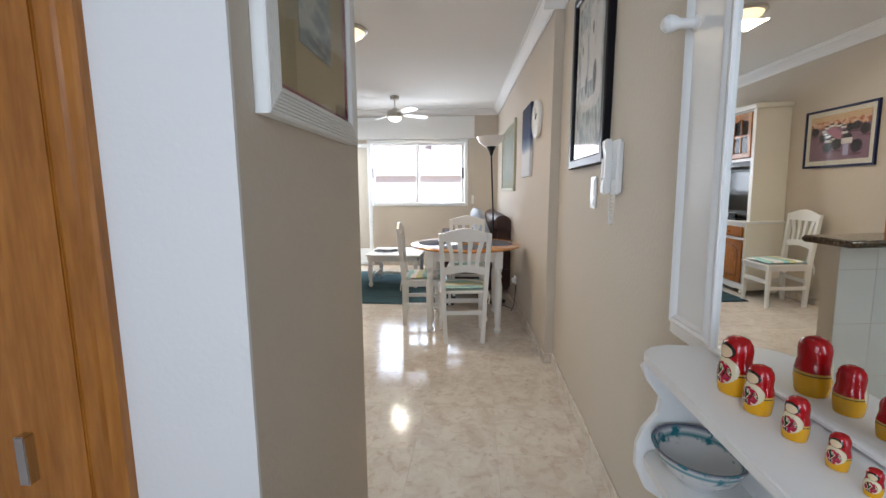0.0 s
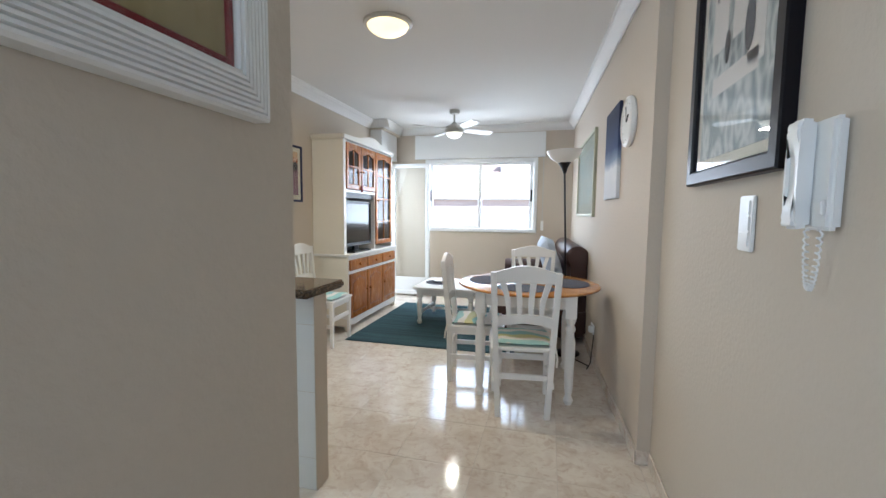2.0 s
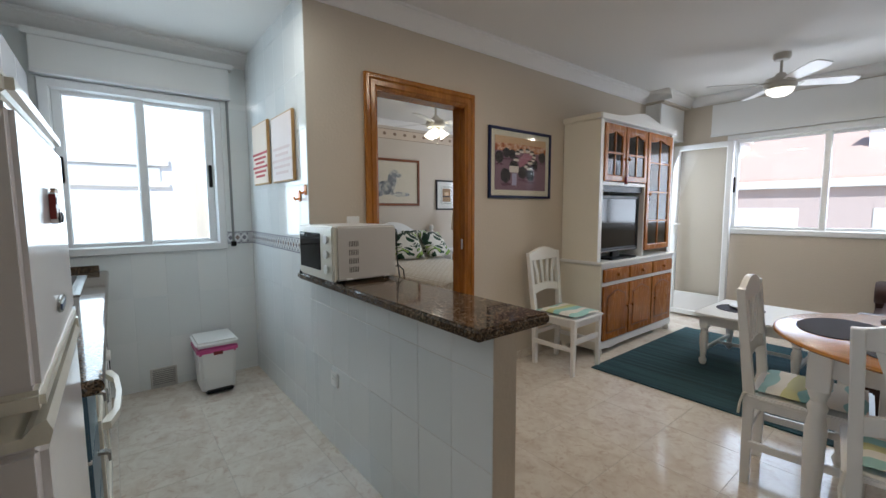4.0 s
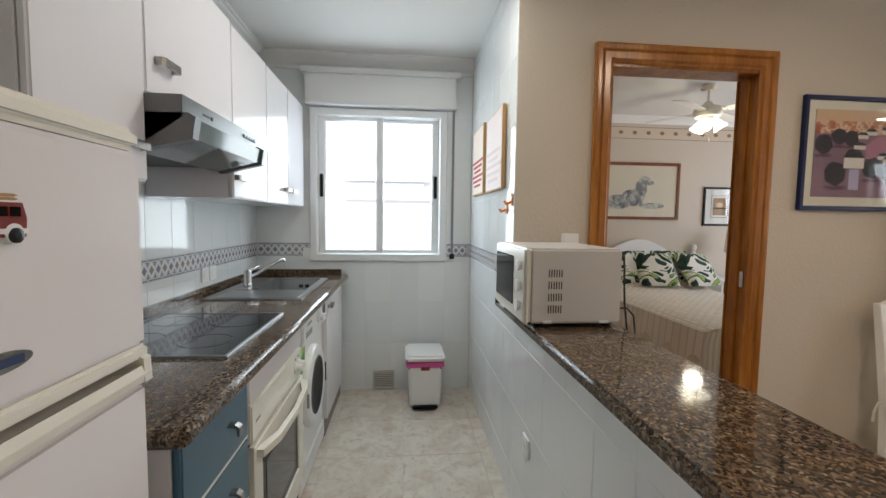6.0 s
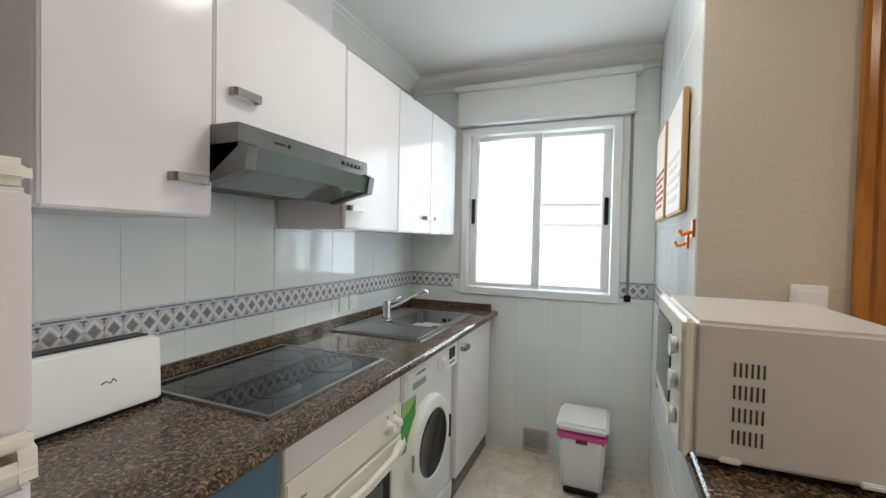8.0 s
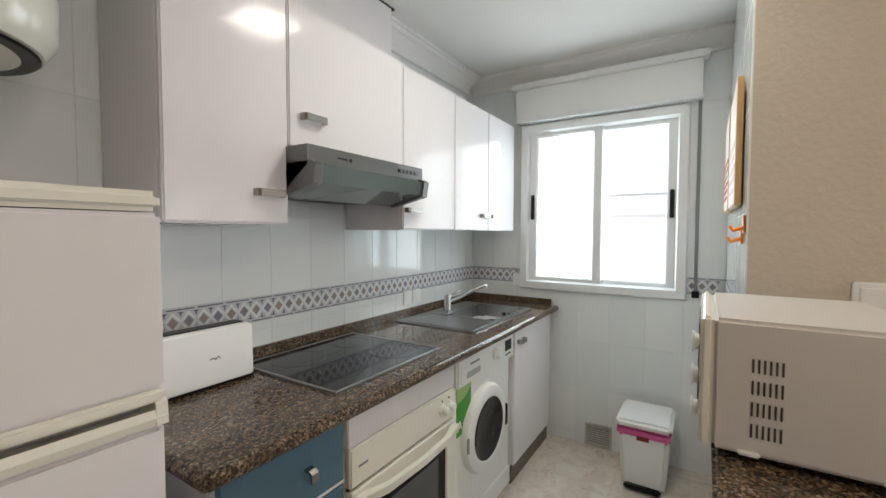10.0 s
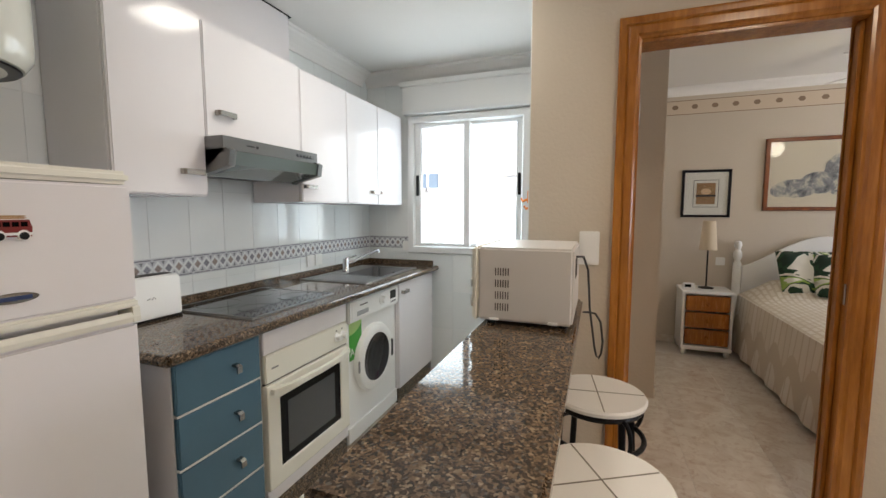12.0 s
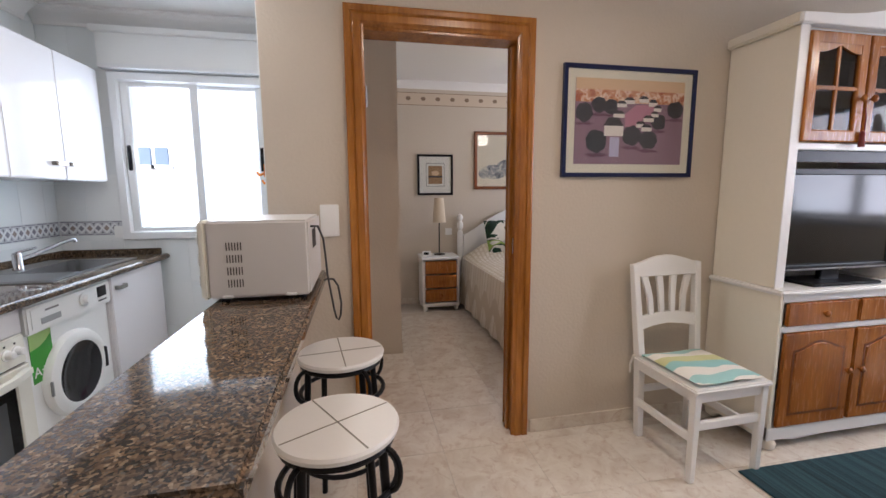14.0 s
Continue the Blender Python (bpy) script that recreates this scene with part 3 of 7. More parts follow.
# boxed duct over the hood
dbx = thing("duct_cover", (0, 0, 0), "white laminate duct cover between the cabinets and ceiling", "duct cover")
bx("front_panel", (-2.36, 1.02, 2.137, -1.60, 1.036, KC), GLOSS, dbx, bev=0.002)
bx("side_panel", (-2.36, 0.89, 2.137, -2.344, 1.02, KC), GLOSS, dbx, bev=0.002)
bx("side_panel", (-1.616, 0.89, 2.137, -1.60, 1.02, KC), GLOSS, dbx, bev=0.002)
bx("seam_strip", (-2.38, 1.02, KC - 0.008, -1.58, 1.04, KC), BLACK, dbx, bev=0.001)

HOODSTEEL = Mat("hood_steel", (0.17, 0.17, 0.165), 0.32, 1.0).m
VISOR = Mat("visor_glass", (0.10, 0.125, 0.115), 0.08, 0.0, 0.5).m
hood = thing("extractor_hood", (0, 0, 0), "steel extractor hood with a tilted dark glass visor", "hood")
part("canopy", slab([(0.892, 1.535), (1.25, 1.535), (1.345, 1.60), (1.345, 1.662), (0.892, 1.662)], -2.184, -1.578, "YZ"), HOODSTEEL, hood)
part("visor", slab([(1.20, 1.505), (1.36, 1.545), (1.37, 1.60), (1.355, 1.607), (1.345, 1.555), (1.20, 1.517)], -2.15, -1.612, "YZ"), VISOR, hood)
part("end_cap", slab([(1.20, 1.50), (1.37, 1.54), (1.38, 1.60), (1.36, 1.612), (1.25, 1.61), (1.20, 1.535)], -2.184, -2.15, "YZ"), HOODSTEEL, hood)
part("end_cap", slab([(1.20, 1.50), (1.37, 1.54), (1.38, 1.60), (1.36, 1.612), (1.25, 1.61), (1.20, 1.535)], -1.612, -1.578, "YZ"), HOODSTEEL, hood)
bx("grease_filter", (-2.15, 0.92, 1.522, -1.612, 1.20, 1.534), paint("grease_filter_grey", (0.12, 0.12, 0.12), 0.6), hood)
bx("control_slot", (-2.15, 1.344, 1.628, -2.02, 1.3475, 1.642), BLACK, hood, bev=0.001)
for i in range(5):
    bx("button", (-2.142 + i * 0.025, 1.346, 1.630, -2.126 + i * 0.025, 1.351, 1.640), HOODSTEEL, hood, bev=0.001)
part("badge", shift(lathe([(0.0001, 0), (0.007, 0), (0.007, 0.003), (0.0001, 0.003)], 12, axis="Y"), -1.76, 1.344, 1.635), BLACK, hood)
bx("wordmark", (-1.745, 1.344, 1.632, -1.70, 1.3465, 1.638), BLACK, hood, bev=0)

# base units
def drawers():
    c = thing("drawer_unit", (0, 0, 0), "blue laminate drawer unit with white carcass", "cabinet")
    bx("body", (-1.560, 0.90, 0.10, -1.196, 1.49, 0.858), GLOSS, c, bev=0.002)
    for z0, z1 in ((0.680, 0.855), (0.492, 0.673), (0.304, 0.485), (0.11, 0.297)):
        d = bx("drawer_front", (-1.559, 1.491, z0, -1.197, 1.512, z1), BLUE, c, bev=0.004)
        bx("edge_strip", (-1.559, 1.492, z0 - 0.007, -1.197, 1.511, z0), PLASTIC, c, bev=0)
        zc = (z0 + z1) / 2
        bm = slab([(0, 0.012), (0.018, 0.012), (0.03, 0.004), (0.03, -0.02), (0.024, -0.02), (0.022, 0.0), (0.012, 0.004), (0, 0.004)], -0.011, 0.011, "YZ")
        part("knob", shift(bm, -1.43, 1.512, zc), NICKEL, d, "satin nickel hook knob")
    bx("plinth", (-1.558, 1.43, 0.0, -1.20, 1.496, 0.1), GRANITE, c, bev=0)
    return c


drawers()
ov = thing("oven_unit", (0, 0, 0), "ivory built-in oven under the worktop", "oven")
bx("body", (-2.168, 0.92, 0.10, -1.564, 1.49, 0.858), PLASTIC, ov, bev=0.002)
bx("filler_panel", (-2.168, 1.491, 0.757, -1.564, 1.510, 0.857), GLOSS, ov, bev=0.003)
cp = bx("control_panel", (-2.166, 1.491, 0.634, -1.566, 1.516, 0.755), IVORY, ov, bev=0.005)
for kx in (-2.065, -2.115):
    part("knob", shift(lathe([(0.022, 0), (0.022, 0.006), (0.016, 0.008), (0.015, 0.028), (0.012, 0.031), (0.0001, 0.031)], 20, axis="Y"), kx, 1.516, 0.694), PLASTIC, cp)
    bx("mark", (kx - 0.004, 1.5155, 0.724, kx + 0.004, 1.517, 0.732), BLACK, cp, bev=0)
bx("wordmark", (-1.64, 1.5155, 0.69, -1.60, 1.517, 0.697), paint("grey_print", (0.25, 0.25, 0.25), 0.5), cp, bev=0)
od = part("oven_door", frame_ring(-2.166, 0.165, -1.566, 0.627, 0.075, 1.491, 1.522, "XZ", [(0, 0), (0, 0.9), (0.06, 1), (0.94, 1), (1, 0.85), (1, 0)]), IVORY, ov)
bx("door_glass", (-2.095, 1.50, 0.235, -1.637, 1.515, 0.557), SMOKE, od, bev=0.002)
bx("inner_window", (-2.04, 1.5135, 0.275, -1.69, 1.5165, 0.515), GREYGLASS, od, bev=0.001)
part("door_handle", slab([(-2.15, 0.0), (-2.15, 0.025), (-2.05, 0.05), (-1.866, 0.058), (-1.68, 0.05), (-1.582, 0.025), (-1.582, 0.0), (-1.6, 0.0), (-1.7, 0.032), (-1.866, 0.04), (-2.03, 0.032), (-2.13, 0.0)], 0.588, 0.612, "XY"), IVORY, od).location.y = 1.519
# black strip stands in for the shade between control panel and oven door
bx("gap", (-2.166, 1.495, 0.628, -1.566, 1.505, 0.633), BLACK, ov, bev=0)
bx("plinth", (-2.168, 1.43, 0.0, -1.564, 1.496, 0.1), GRANITE, ov, bev=0)
bx("lower_rail", (-2.168, 1.491, 0.10, -1.564, 1.508, 0.162), GLOSS, ov, bev=0.002)

wm = thing("washing_machine", (0, 0, 0), "white front-loading washing machine with an energy label", "washing machine")
bx("body", (-2.755, 0.95, 0.012, -2.176, 1.485, 0.856), PLASTIC, wm, bev=0.008, seg=3)
wp = bx("control_panel", (-2.753, 1.48, 0.725, -2.178, 1.512, 0.852), PLASTIC, wm, bev=0.008, seg=3)
part("programme_dial", shift(lathe([(0.032, 0), (0.032, 0.008), (0.022, 0.01), (0.02, 0.03), (0.0001, 0.031)], 24, axis="Y"), -2.53, 1.512, 0.795), PLASTIC, wp)
bx("display", (-2.715, 1.511, 0.775, -2.64, 1.514, 0.83), BLACK, wp, bev=0.001)
for i in range(5):
    bx("button", (-2.71 + i * 0.014, 1.511, 0.752, -2.702 + i * 0.014, 1.514, 0.76), BLACK, wp, bev=0)
bx("detergent_drawer", (-2.39, 1.51, 0.745, -2.2, 1.515, 0.835), PLASTIC, wp, bev=0.003)
bx("drawer_grip", (-2.37, 1.513, 0.755, -2.25, 1.5165, 0.785), paint("drawer_recess", (0.35, 0.36, 0.37), 0.5), wp, bev=0.002)
bx("wordmark", (-2.36, 1.5145, 0.81, -2.28, 1.5165, 0.818), paint("grey_print_dark", (0.2, 0.2, 0.2), 0.5), wp, bev=0)
PORT = Mat("porthole_glass", (0.022, 0.022, 0.025), 0.12, 0.0, 0.5).m
wd = part("door_ring", shift(lathe([(0.125, 0), (0.205, 0), (0.208, 0.016), (0.198, 0.034), (0.165, 0.045), (0.148, 0.040), (0.135, 0.012), (0.125, 0.0)], 48, axis="Y"), -2.455, 1.482, 0.455), PLASTIC, wm, smooth=True)
part("porthole", shift(lathe([(0.0001, 0.018), (0.075, 0.020), (0.115, 0.028), (0.146, 0.040), (0.150, 0.02), (0.0001, 0.005)], 40, axis="Y"), -2.455, 1.482, 0.455), PORT, wd, "dark glass porthole", smooth=True)
bx("door_grip", (-2.640, 1.515, 0.40, -2.622, 1.532, 0.51), BLACK, wd, bev=0.004)
bx("hinge_cover", (-2.262, 1.515, 0.42, -2.25, 1.525, 0.49), paint("grey_trim", (0.3, 0.31, 0.32), 0.4), wd, bev=0.003)
bx("kick_panel", (-2.753, 1.484, 0.02, -2.178, 1.496, 0.115), PLASTIC, wm, bev=0.003)
GREENP = paint("green_print", rgb("#3f9a2f"), 0.4)
sl = bx("energy_label", (-2.335, 1.4855, 0.50, -2.21, 1.487, 0.735), GREENP, wm, "green energy rating sticker", bev=0)
part("label_band", slab([(-2.335, 0.70), (-2.30, 0.672), (-2.26, 0.655), (-2.21, 0.648), (-2.21, 0.735), (-2.335, 0.735)], 1.4872, 1.4878, "XZ"), paint("yellow_print", rgb("#a9c97a"), 0.4), sl)


def lettering(name, text, size, m, material, parent, depth=0.0008):
    cu = bpy.data.curves.new(name, "FONT")
    cu.body, cu.size, cu.extrude = text, size, depth
    cu.align_x, cu.align_y = "CENTER", "CENTER"
    tmp = bpy.data.objects.new("tmp_text", cu)
    me = bpy.data.meshes.new_from_object(tmp)
    bpy.data.objects.remove(tmp)
    bpy.data.curves.remove(cu)
    me.materials.clear()
    me.materials.append(material)
    ob = new(name, me)
    ob.parent = parent
    ob.matrix_world = m
    return ob


lettering("rating", "A++", 0.062, pose(-2.272, 1.4885, 0.545, 90, 0, 180), PLASTIC, sl)
wm.scale.x, wm.location.x = 1.05, 0.080
ov.location.x = -0.014

su = thing("sink_unit", (0, 0, 0), "gloss white sink cabinet beside the washing machine", "cabinet")
bx("body", (-3.44, 0.92, 0.10, -2.822, 1.49, 0.83), GLOSS, su, bev=0.002)
bx("side_rail", (-3.44, 0.92, 0.83, -2.822, 0.94, 0.86), GLOSS, su, bev=0)
sd = bx("door", (-3.438, 1.491, 0.105, -2.824, 1.512, 0.857), GLOSS, su, bev=0.004)
handle_bar(sd, -2.90, 1.511, 0.79, 0.085)
bx("plinth", (-3.44, 1.43, 0.0, -2.822, 1.496, 0.1), GRANITE, su, bev=0)

sk = thing("sink", (0, 0, 0), "stainless steel sink with a smooth drainer", "sink")
bm = bmesh.new()
add_box(bm, -2.79, 0.95, 0.9005, -2.495, 1.445, 0.906)
add_box(bm, -3.27, 1.40, 0.9005, -2.79, 1.445, 0.906)
add_box(bm, -3.27, 0.95, 0.9005, -2.79, 1.09, 0.906)
add_box(bm, -3.27, 1.09, 0.9005, -3.24, 1.40, 0.906)
part("rim", bm, STEEL, sk)
part("drainer_edge", frame_ring(-2.775, 1.0, -2.515, 1.42, 0.008, 0.906, 0.9085, "XY"), STEEL, sk)
bm = bmesh.new()
add_box(bm, -3.242, 1.088, 0.755, -2.788, 1.402, 0.9055)
bm.faces.ensure_lookup_table()
top = max(bm.faces, key=lambda q: q.calc_center_median().z)
bmesh.ops.delete(bm, geom=[top], context="FACES_ONLY")
bmesh.ops.bevel(bm, geom=[e for e in bm.edges if len(e.link_faces) == 2], offset=0.04, segments=4, affect="EDGES")
part("bowl", bm, STEEL, sk, smooth=True)
part("drain", shift(lathe([(0.0001, 0), (0.04, 0), (0.042, 0.004), (0.03, 0.005), (0.0001, 0.003)], 24), -3.02, 1.24, 0.757), CHROME, sk)
for oy in (1.25, 1.29):
    bx("overflow_slot", (-3.2405, oy, 0.842, -3.237, oy + 0.028, 0.864), BLACK, sk, bev=0.001)

tp = thing("mixer_tap", (-2.90, 1.035, 0.906), "chrome single-lever mixer tap on the sink", "tap")
part("base", lathe([(0.026, 0), (0.026, 0.006), (0.022, 0.012), (0.022, 0.085), (0.018, 0.095), (0.0001, 0.097)], 20), CHROME, tp, smooth=True)
part("spout", tube([(0, 0.0, 0.055), (-0.06, 0.04, 0.075), (-0.14, 0.085, 0.11), (-0.215, 0.13, 0.14), (-0.238, 0.143, 0.142), (-0.242, 0.146, 0.125)], 0.011, 10), CHROME, tp, smooth=True)
part("lever", tube([(0, 0, 0.095), (-0.03, 0.012, 0.102), (-0.10, 0.03, 0.112)], 0.007, 8), CHROME, tp, smooth=True)

hb = thing("ceramic_hob", (0, 0, 0), "black glass ceramic hob with a steel edge", "hob")
part("edge_frame", frame_ring(-2.155, 0.945, -1.575, 1.445, 0.012, 0.9005, 0.909, "XY"), STEEL, hb)
bx("glass_plate", (-2.145, 0.955, 0.9006, -1.585, 1.435, 0.9075), Mat("hob_glass", (0.006, 0.006, 0.007), 0.05, 0.0, 0.3).m, hb, bev=0.001)
RING = paint("hob_print", (0.06, 0.06, 0.062), 0.3)
for hx, hy, hr in ((-2.02, 1.07, 0.08), (-2.02, 1.31, 0.1), (-1.74, 1.07, 0.1), (-1.74, 1.31, 0.08)):
    part("cooking_zone", tube([(hx + hr * math.cos(a * math.pi / 16), hy + hr * math.sin(a * math.pi / 16), 0.9073) for a in range(32)], 0.0012, 4, True), RING, hb)

hb.location.x = -0.016

to = thing("toaster", (0, 0, 0), "white long-slot toaster on the worktop", "toaster")
part("body", soften(slab([(0.955, 0.012), (1.085, 0.012), (1.08, 0.172), (1.07, 0.185), (0.97, 0.185), (0.96, 0.172)], -1.562, -1.235, "YZ"), 0.006, 2), PLASTIC, to, smooth=True).location.z = 0.9
bx("base", (-1.57, 0.965, 0.9002, -1.24, 1.075, 0.914), BLACK, to)
bx("slot", (-1.55, 0.995, 1.0805, -1.26, 1.045, 1.088), BLACK, to, bev=0.001)
part("emblem", tube([(-1.447, 1.0838, 0.992), (-1.439, 1.0838, 1.001), (-1.433, 1.0838, 0.991), (-1.423, 1.0838, 0.998), (-1.412, 1.0838, 0.993)], 0.0013, 6), BLACK, to)
bx("lever", (-1.238, 1.0, 1.04, -1.222, 1.04, 1.06), BLACK, to)

# fridge
fr = thing("fridge_freezer", (0, 0, 0), "ivory and white two-door fridge with magnets", "fridge")
bx("body", (-1.088, 0.90, 0.02, -0.535, 1.445, 1.43), GLOSS, fr, bev=0.006)
bx("top_cap", (-1.092, 0.895, 1.43, -0.531, 1.512, 1.468), IVORY, fr, bev=0.012, seg=3)
fd = bx("freezer_door", (-1.09, 1.447, 1.095, -0.533, 1.51, 1.428), GLOSS, fr, bev=0.008, seg=3)
bx("door_rim", (-1.0905, 1.45, 1.072, -0.5325, 1.513, 1.096), IVORY, fd, bev=0.006)
gd = bx("fridge_door", (-1.09, 1.447, 0.06, -0.533, 1.51, 1.03), GLOSS, fr, bev=0.012, seg=3)
part("grip_rail", slab([(1.447, 1.03), (1.513, 1.03), (1.517, 1.045), (1.512, 1.06), (1.50, 1.055), (1.49, 1.043), (1.447, 1.043)], -1.0905, -0.5325, "YZ"), IVORY, gd)
part("grip_end", slab([(1.447, 1.03), (1.517, 1.03), (1.515, 1.072), (1.50, 1.08), (1.447, 1.072)], -1.0905, -1.07, "YZ"), IVORY, gd)
bx("feet", (-1.07, 0.93, 0.0, -0.55, 1.43, 0.022), BLACK, fr)
fr.location.x = -0.011
RED = paint("red_enamel", rgb("#7c2624"), 0.3)
mg = thing("van_magnet", (-0.827, 1.511, 1.316), "small red camper van fridge magnet", "magnet")
part("body", slab([(-0.037, -0.022), (0.037, -0.022), (0.039, 0.002), (0.034, 0.018), (-0.034, 0.018), (-0.039, 0.0)], 0, 0.008, "XZ"), RED, mg)
for i in range(4):
    bx("window", (-0.030 + i * 0.016, 0.008, 0.002, -0.018 + i * 0.016, 0.0092, 0.013), SMOKE, mg, bev=0)
bx("roof_rack", (-0.03, 0.001, 0.018, 0.03, 0.007, 0.021), PLASTIC, mg, bev=0.0005)
for bz in (0.022, 0.0262):
    part("surfboard", slab([(-0.030, bz), (-0.024, bz - 0.0018), (0.024, bz - 0.0018), (0.032, bz), (0.024, bz + 0.0018), (-0.024, bz + 0.0018)], 0.002, 0.0075, "XZ"), paint("tan_paint", rgb("#b08a5a"), 0.5), mg)
bx("bumper", (-0.038, 0.008, -0.018, 0.038, 0.0095, -0.012), PLASTIC, mg, bev=0)
for wx_ in (-0.022, 0.022):
    part("wheel_arch", shift(lathe([(0.0001, 0), (0.0122, 0), (0.0122, 0.0088), (0.0001, 0.0088)], 16, axis="Y"), wx_, 0, -0.018), PLASTIC, mg)
    part("wheel", shift(lathe([(0.0001, 0), (0.009, 0), (0.009, 0.011), (0.004, 0.0125), (0.0001, 0.0125)], 14, axis="Y"), wx_, 0, -0.02), BLACK, mg)
bd_ = thing("maker_badge", (-0.822, 1.511, 1.151), "oval blue and silver maker badge on the fridge", "badge")
part("plate", turn(shift(lathe([(0.0001, 0), (0.048, 0), (0.048, 0.003), (0.0001, 0.004)], 32, axis="Y"), 0, 0, 0), 0), NICKEL, bd_).scale = (1, 1, 0.26)
bx("stripe", (-0.034, 0.0035, -0.005, 0.034, 0.005, 0.005), paint("badge_blue", rgb("#38456b"), 0.3), bd_, bev=0)

# water heater
ENAMEL = paint("white_enamel", rgb("#dcdcd2"), 0.18, 0.03, 60, 0.02)
wh = thing("water_heater", (-0.825, 1.155, -0.002), "white cylindrical electric water heater on the tiled wall", "water heater")
part("tank", lathe([(0.0001, 1.735), (0.16, 1.735), (0.205, 1.745), (0.225, 1.775), (0.228, 1.82), (0.228, 2.33), (0.215, 2.37), (0.15, 2.39), (0.0001, 2.39)], 48), ENAMEL, wh, smooth=True)
part("rim_line", lathe([(0.0001, 1.737), (0.196, 1.737), (0.200, 1.741), (0.0001, 1.742)], 40), BLACK, wh)
part("bottom_cover", lathe([(0.0001, 1.698), (0.098, 1.700), (0.112, 1.706), (0.122, 1.722), (0.130, 1.745), (0.0001, 1.745)], 36), ENAMEL, wh, smooth=True)
part("smile_mark", tube([(0.122 * math.sin(a), 0.122 * math.cos(a), 1.718 + 0.055 * (a + 0.05) ** 2) for a in (-0.38, -0.28, -0.18, -0.08, 0.02, 0.12, 0.22)], 0.0022, 6), paint("dark_red_print", rgb("#7a1f2a"), 0.4), wh)
for k in range(9):
    a = math.radians(90 + k * 2.5)
    w_ = 0.0045 if k == 0 else 0.0026 + 0.0008 * (k % 2)
    part("wordmark", turn(boxm(0.2275, -w_, 1.846, 0.2290, w_, 1.862 if k == 0 else 1.857), math.degrees(a)), BLACK, wh)
bx("wall_bracket", (-0.12, -0.235, 1.9, 0.12, -0.2, 2.2), STEEL, wh)
hose = thing("water_hose", (0, 0, 0), "braided steel water hose under the heater", "hose")
BRAID = Mat("steel_braid", (0.22, 0.21, 0.2), 0.35, 1.0)
BRAID.bump(BRAID.noise(BRAID.coord(world=True), 900, 1), 0.6, 0.002)
part("hose", tube([(-0.824 + 0.037 * math.cos(a), 1.10, 1.645 + 0.040 * math.sin(a)) for a in [math.radians(k) for k in range(-235, 1, 14)]], 0.0075, 10), BRAID.m, hose, smooth=True)
part("ferrule", lathe([(0.009, 1.64), (0.0105, 1.642), (0.0105, 1.662), (0.009, 1.664), (0.009, 1.672), (0.012, 1.673), (0.012, 1.682), (0.009, 1.683)], 6, (-0.861, 1.10)), CHROME, hose)
part("tee", lathe([(0.012, 1.682), (0.013, 1.686), (0.013, 1.716), (0.011, 1.718)], 14, (-0.861, 1.10)), NICKEL, hose, smooth=True)
part("valve", tube([(-0.861, 1.10, 1.698), (-0.893, 1.10, 1.692)], 0.0085, 10), NICKEL, hose, smooth=True)
part("pipe", tube([(-0.861, 1.10, 1.70), (-0.832, 1.10, 1.697), (-0.812, 1.10, 1.71), (-0.805, 1.10, 1.735)], 0.008, 10), NICKEL, hose, smooth=True)
part("lever", tube([(-0.891, 1.10, 1.693), (-0.901, 1.106, 1.69), (-0.899, 1.112, 1.676)], 0.0055, 8), BLACK, hose)

# microwave on the bar
SLOT = paint("vent_slot_grey", (0.06, 0.055, 0.05), 0.7, 0.1, 60, 0)
MWCASE = paint("microwave_enamel", rgb("#d4d1ce"), 0.34, 0.03, 60, 0.02)
mw = thing("microwave", (-0.018, -0.008, 0.957), "white microwave oven on the granite bar", "microwave")
bx("case", (-2.085, 2.40, 0.014, -1.662, 2.722, 0.272), MWCASE, mw, bev=0.008, seg=3)
mf = bx("front_panel", (-2.09, 2.378, 0.012, -1.660, 2.402, 0.274), IVORY, mw, bev=0.008, seg=3)
# stand-in for a small unidentified black object; the turned shape is made up
part("stay_knob", shift(lathe([(0.0001, 0), (0.011, 0), (0.014, 0.008), (0.013, 0.022), (0.008, 0.027), (0.0001, 0.028)], 16), -2.10, 2.392, 0.0005), BLACK, mw, "small black stub at the edge of the bar", smooth=True)
bx("door_window", (-2.07, 2.375, 0.055, -1.80, 2.380, 0.235), SMOKE, mf, bev=0.004)
for kz in (0.07, 0.14, 0.21):
    part("dial", shift(lathe([(0.022, 0), (0.022, 0.003), (0.017, 0.005), (0.016, 0.012), (0.0001, 0.014)], 24, axis="Y"), -1.715, 2.364, kz), PLASTIC, mf)
for r in range(4):
    for k in range(6):
        bx("vent_slot", (-1.6625, 2.462 + k * 0.0088, 0.052 + r * 0.041, -1.6612, 2.4655 + k * 0.0088, 0.078 + r * 0.041), SLOT, mw, bev=0)
for k in range(10):
    bx("vent_slot", (-1.78 - k * 0.012, 2.7205, 0.16, -1.785 - k * 0.012, 2.7232, 0.23), SLOT, mw, bev=0)
for fx, fy in ((-2.05, 2.44), (-2.05, 2.69), (-1.70, 2.44), (-1.70, 2.69)):
    part("foot", shift(lathe([(0.014, 0.0005), (0.014, 0.015), (0.0001, 0.015)], 12), fx, fy, 0), BLACK, mw)
for fy in (2.46, 2.66):
    bx("base_clip", (-1.664, fy - 0.018, 0.016, -1.654, fy + 0.018, 0.026), PLASTIC, mw)
cb = thing("power_cable", (0, 0, 0), "black microwave power cable hanging beside the bar", "cable")
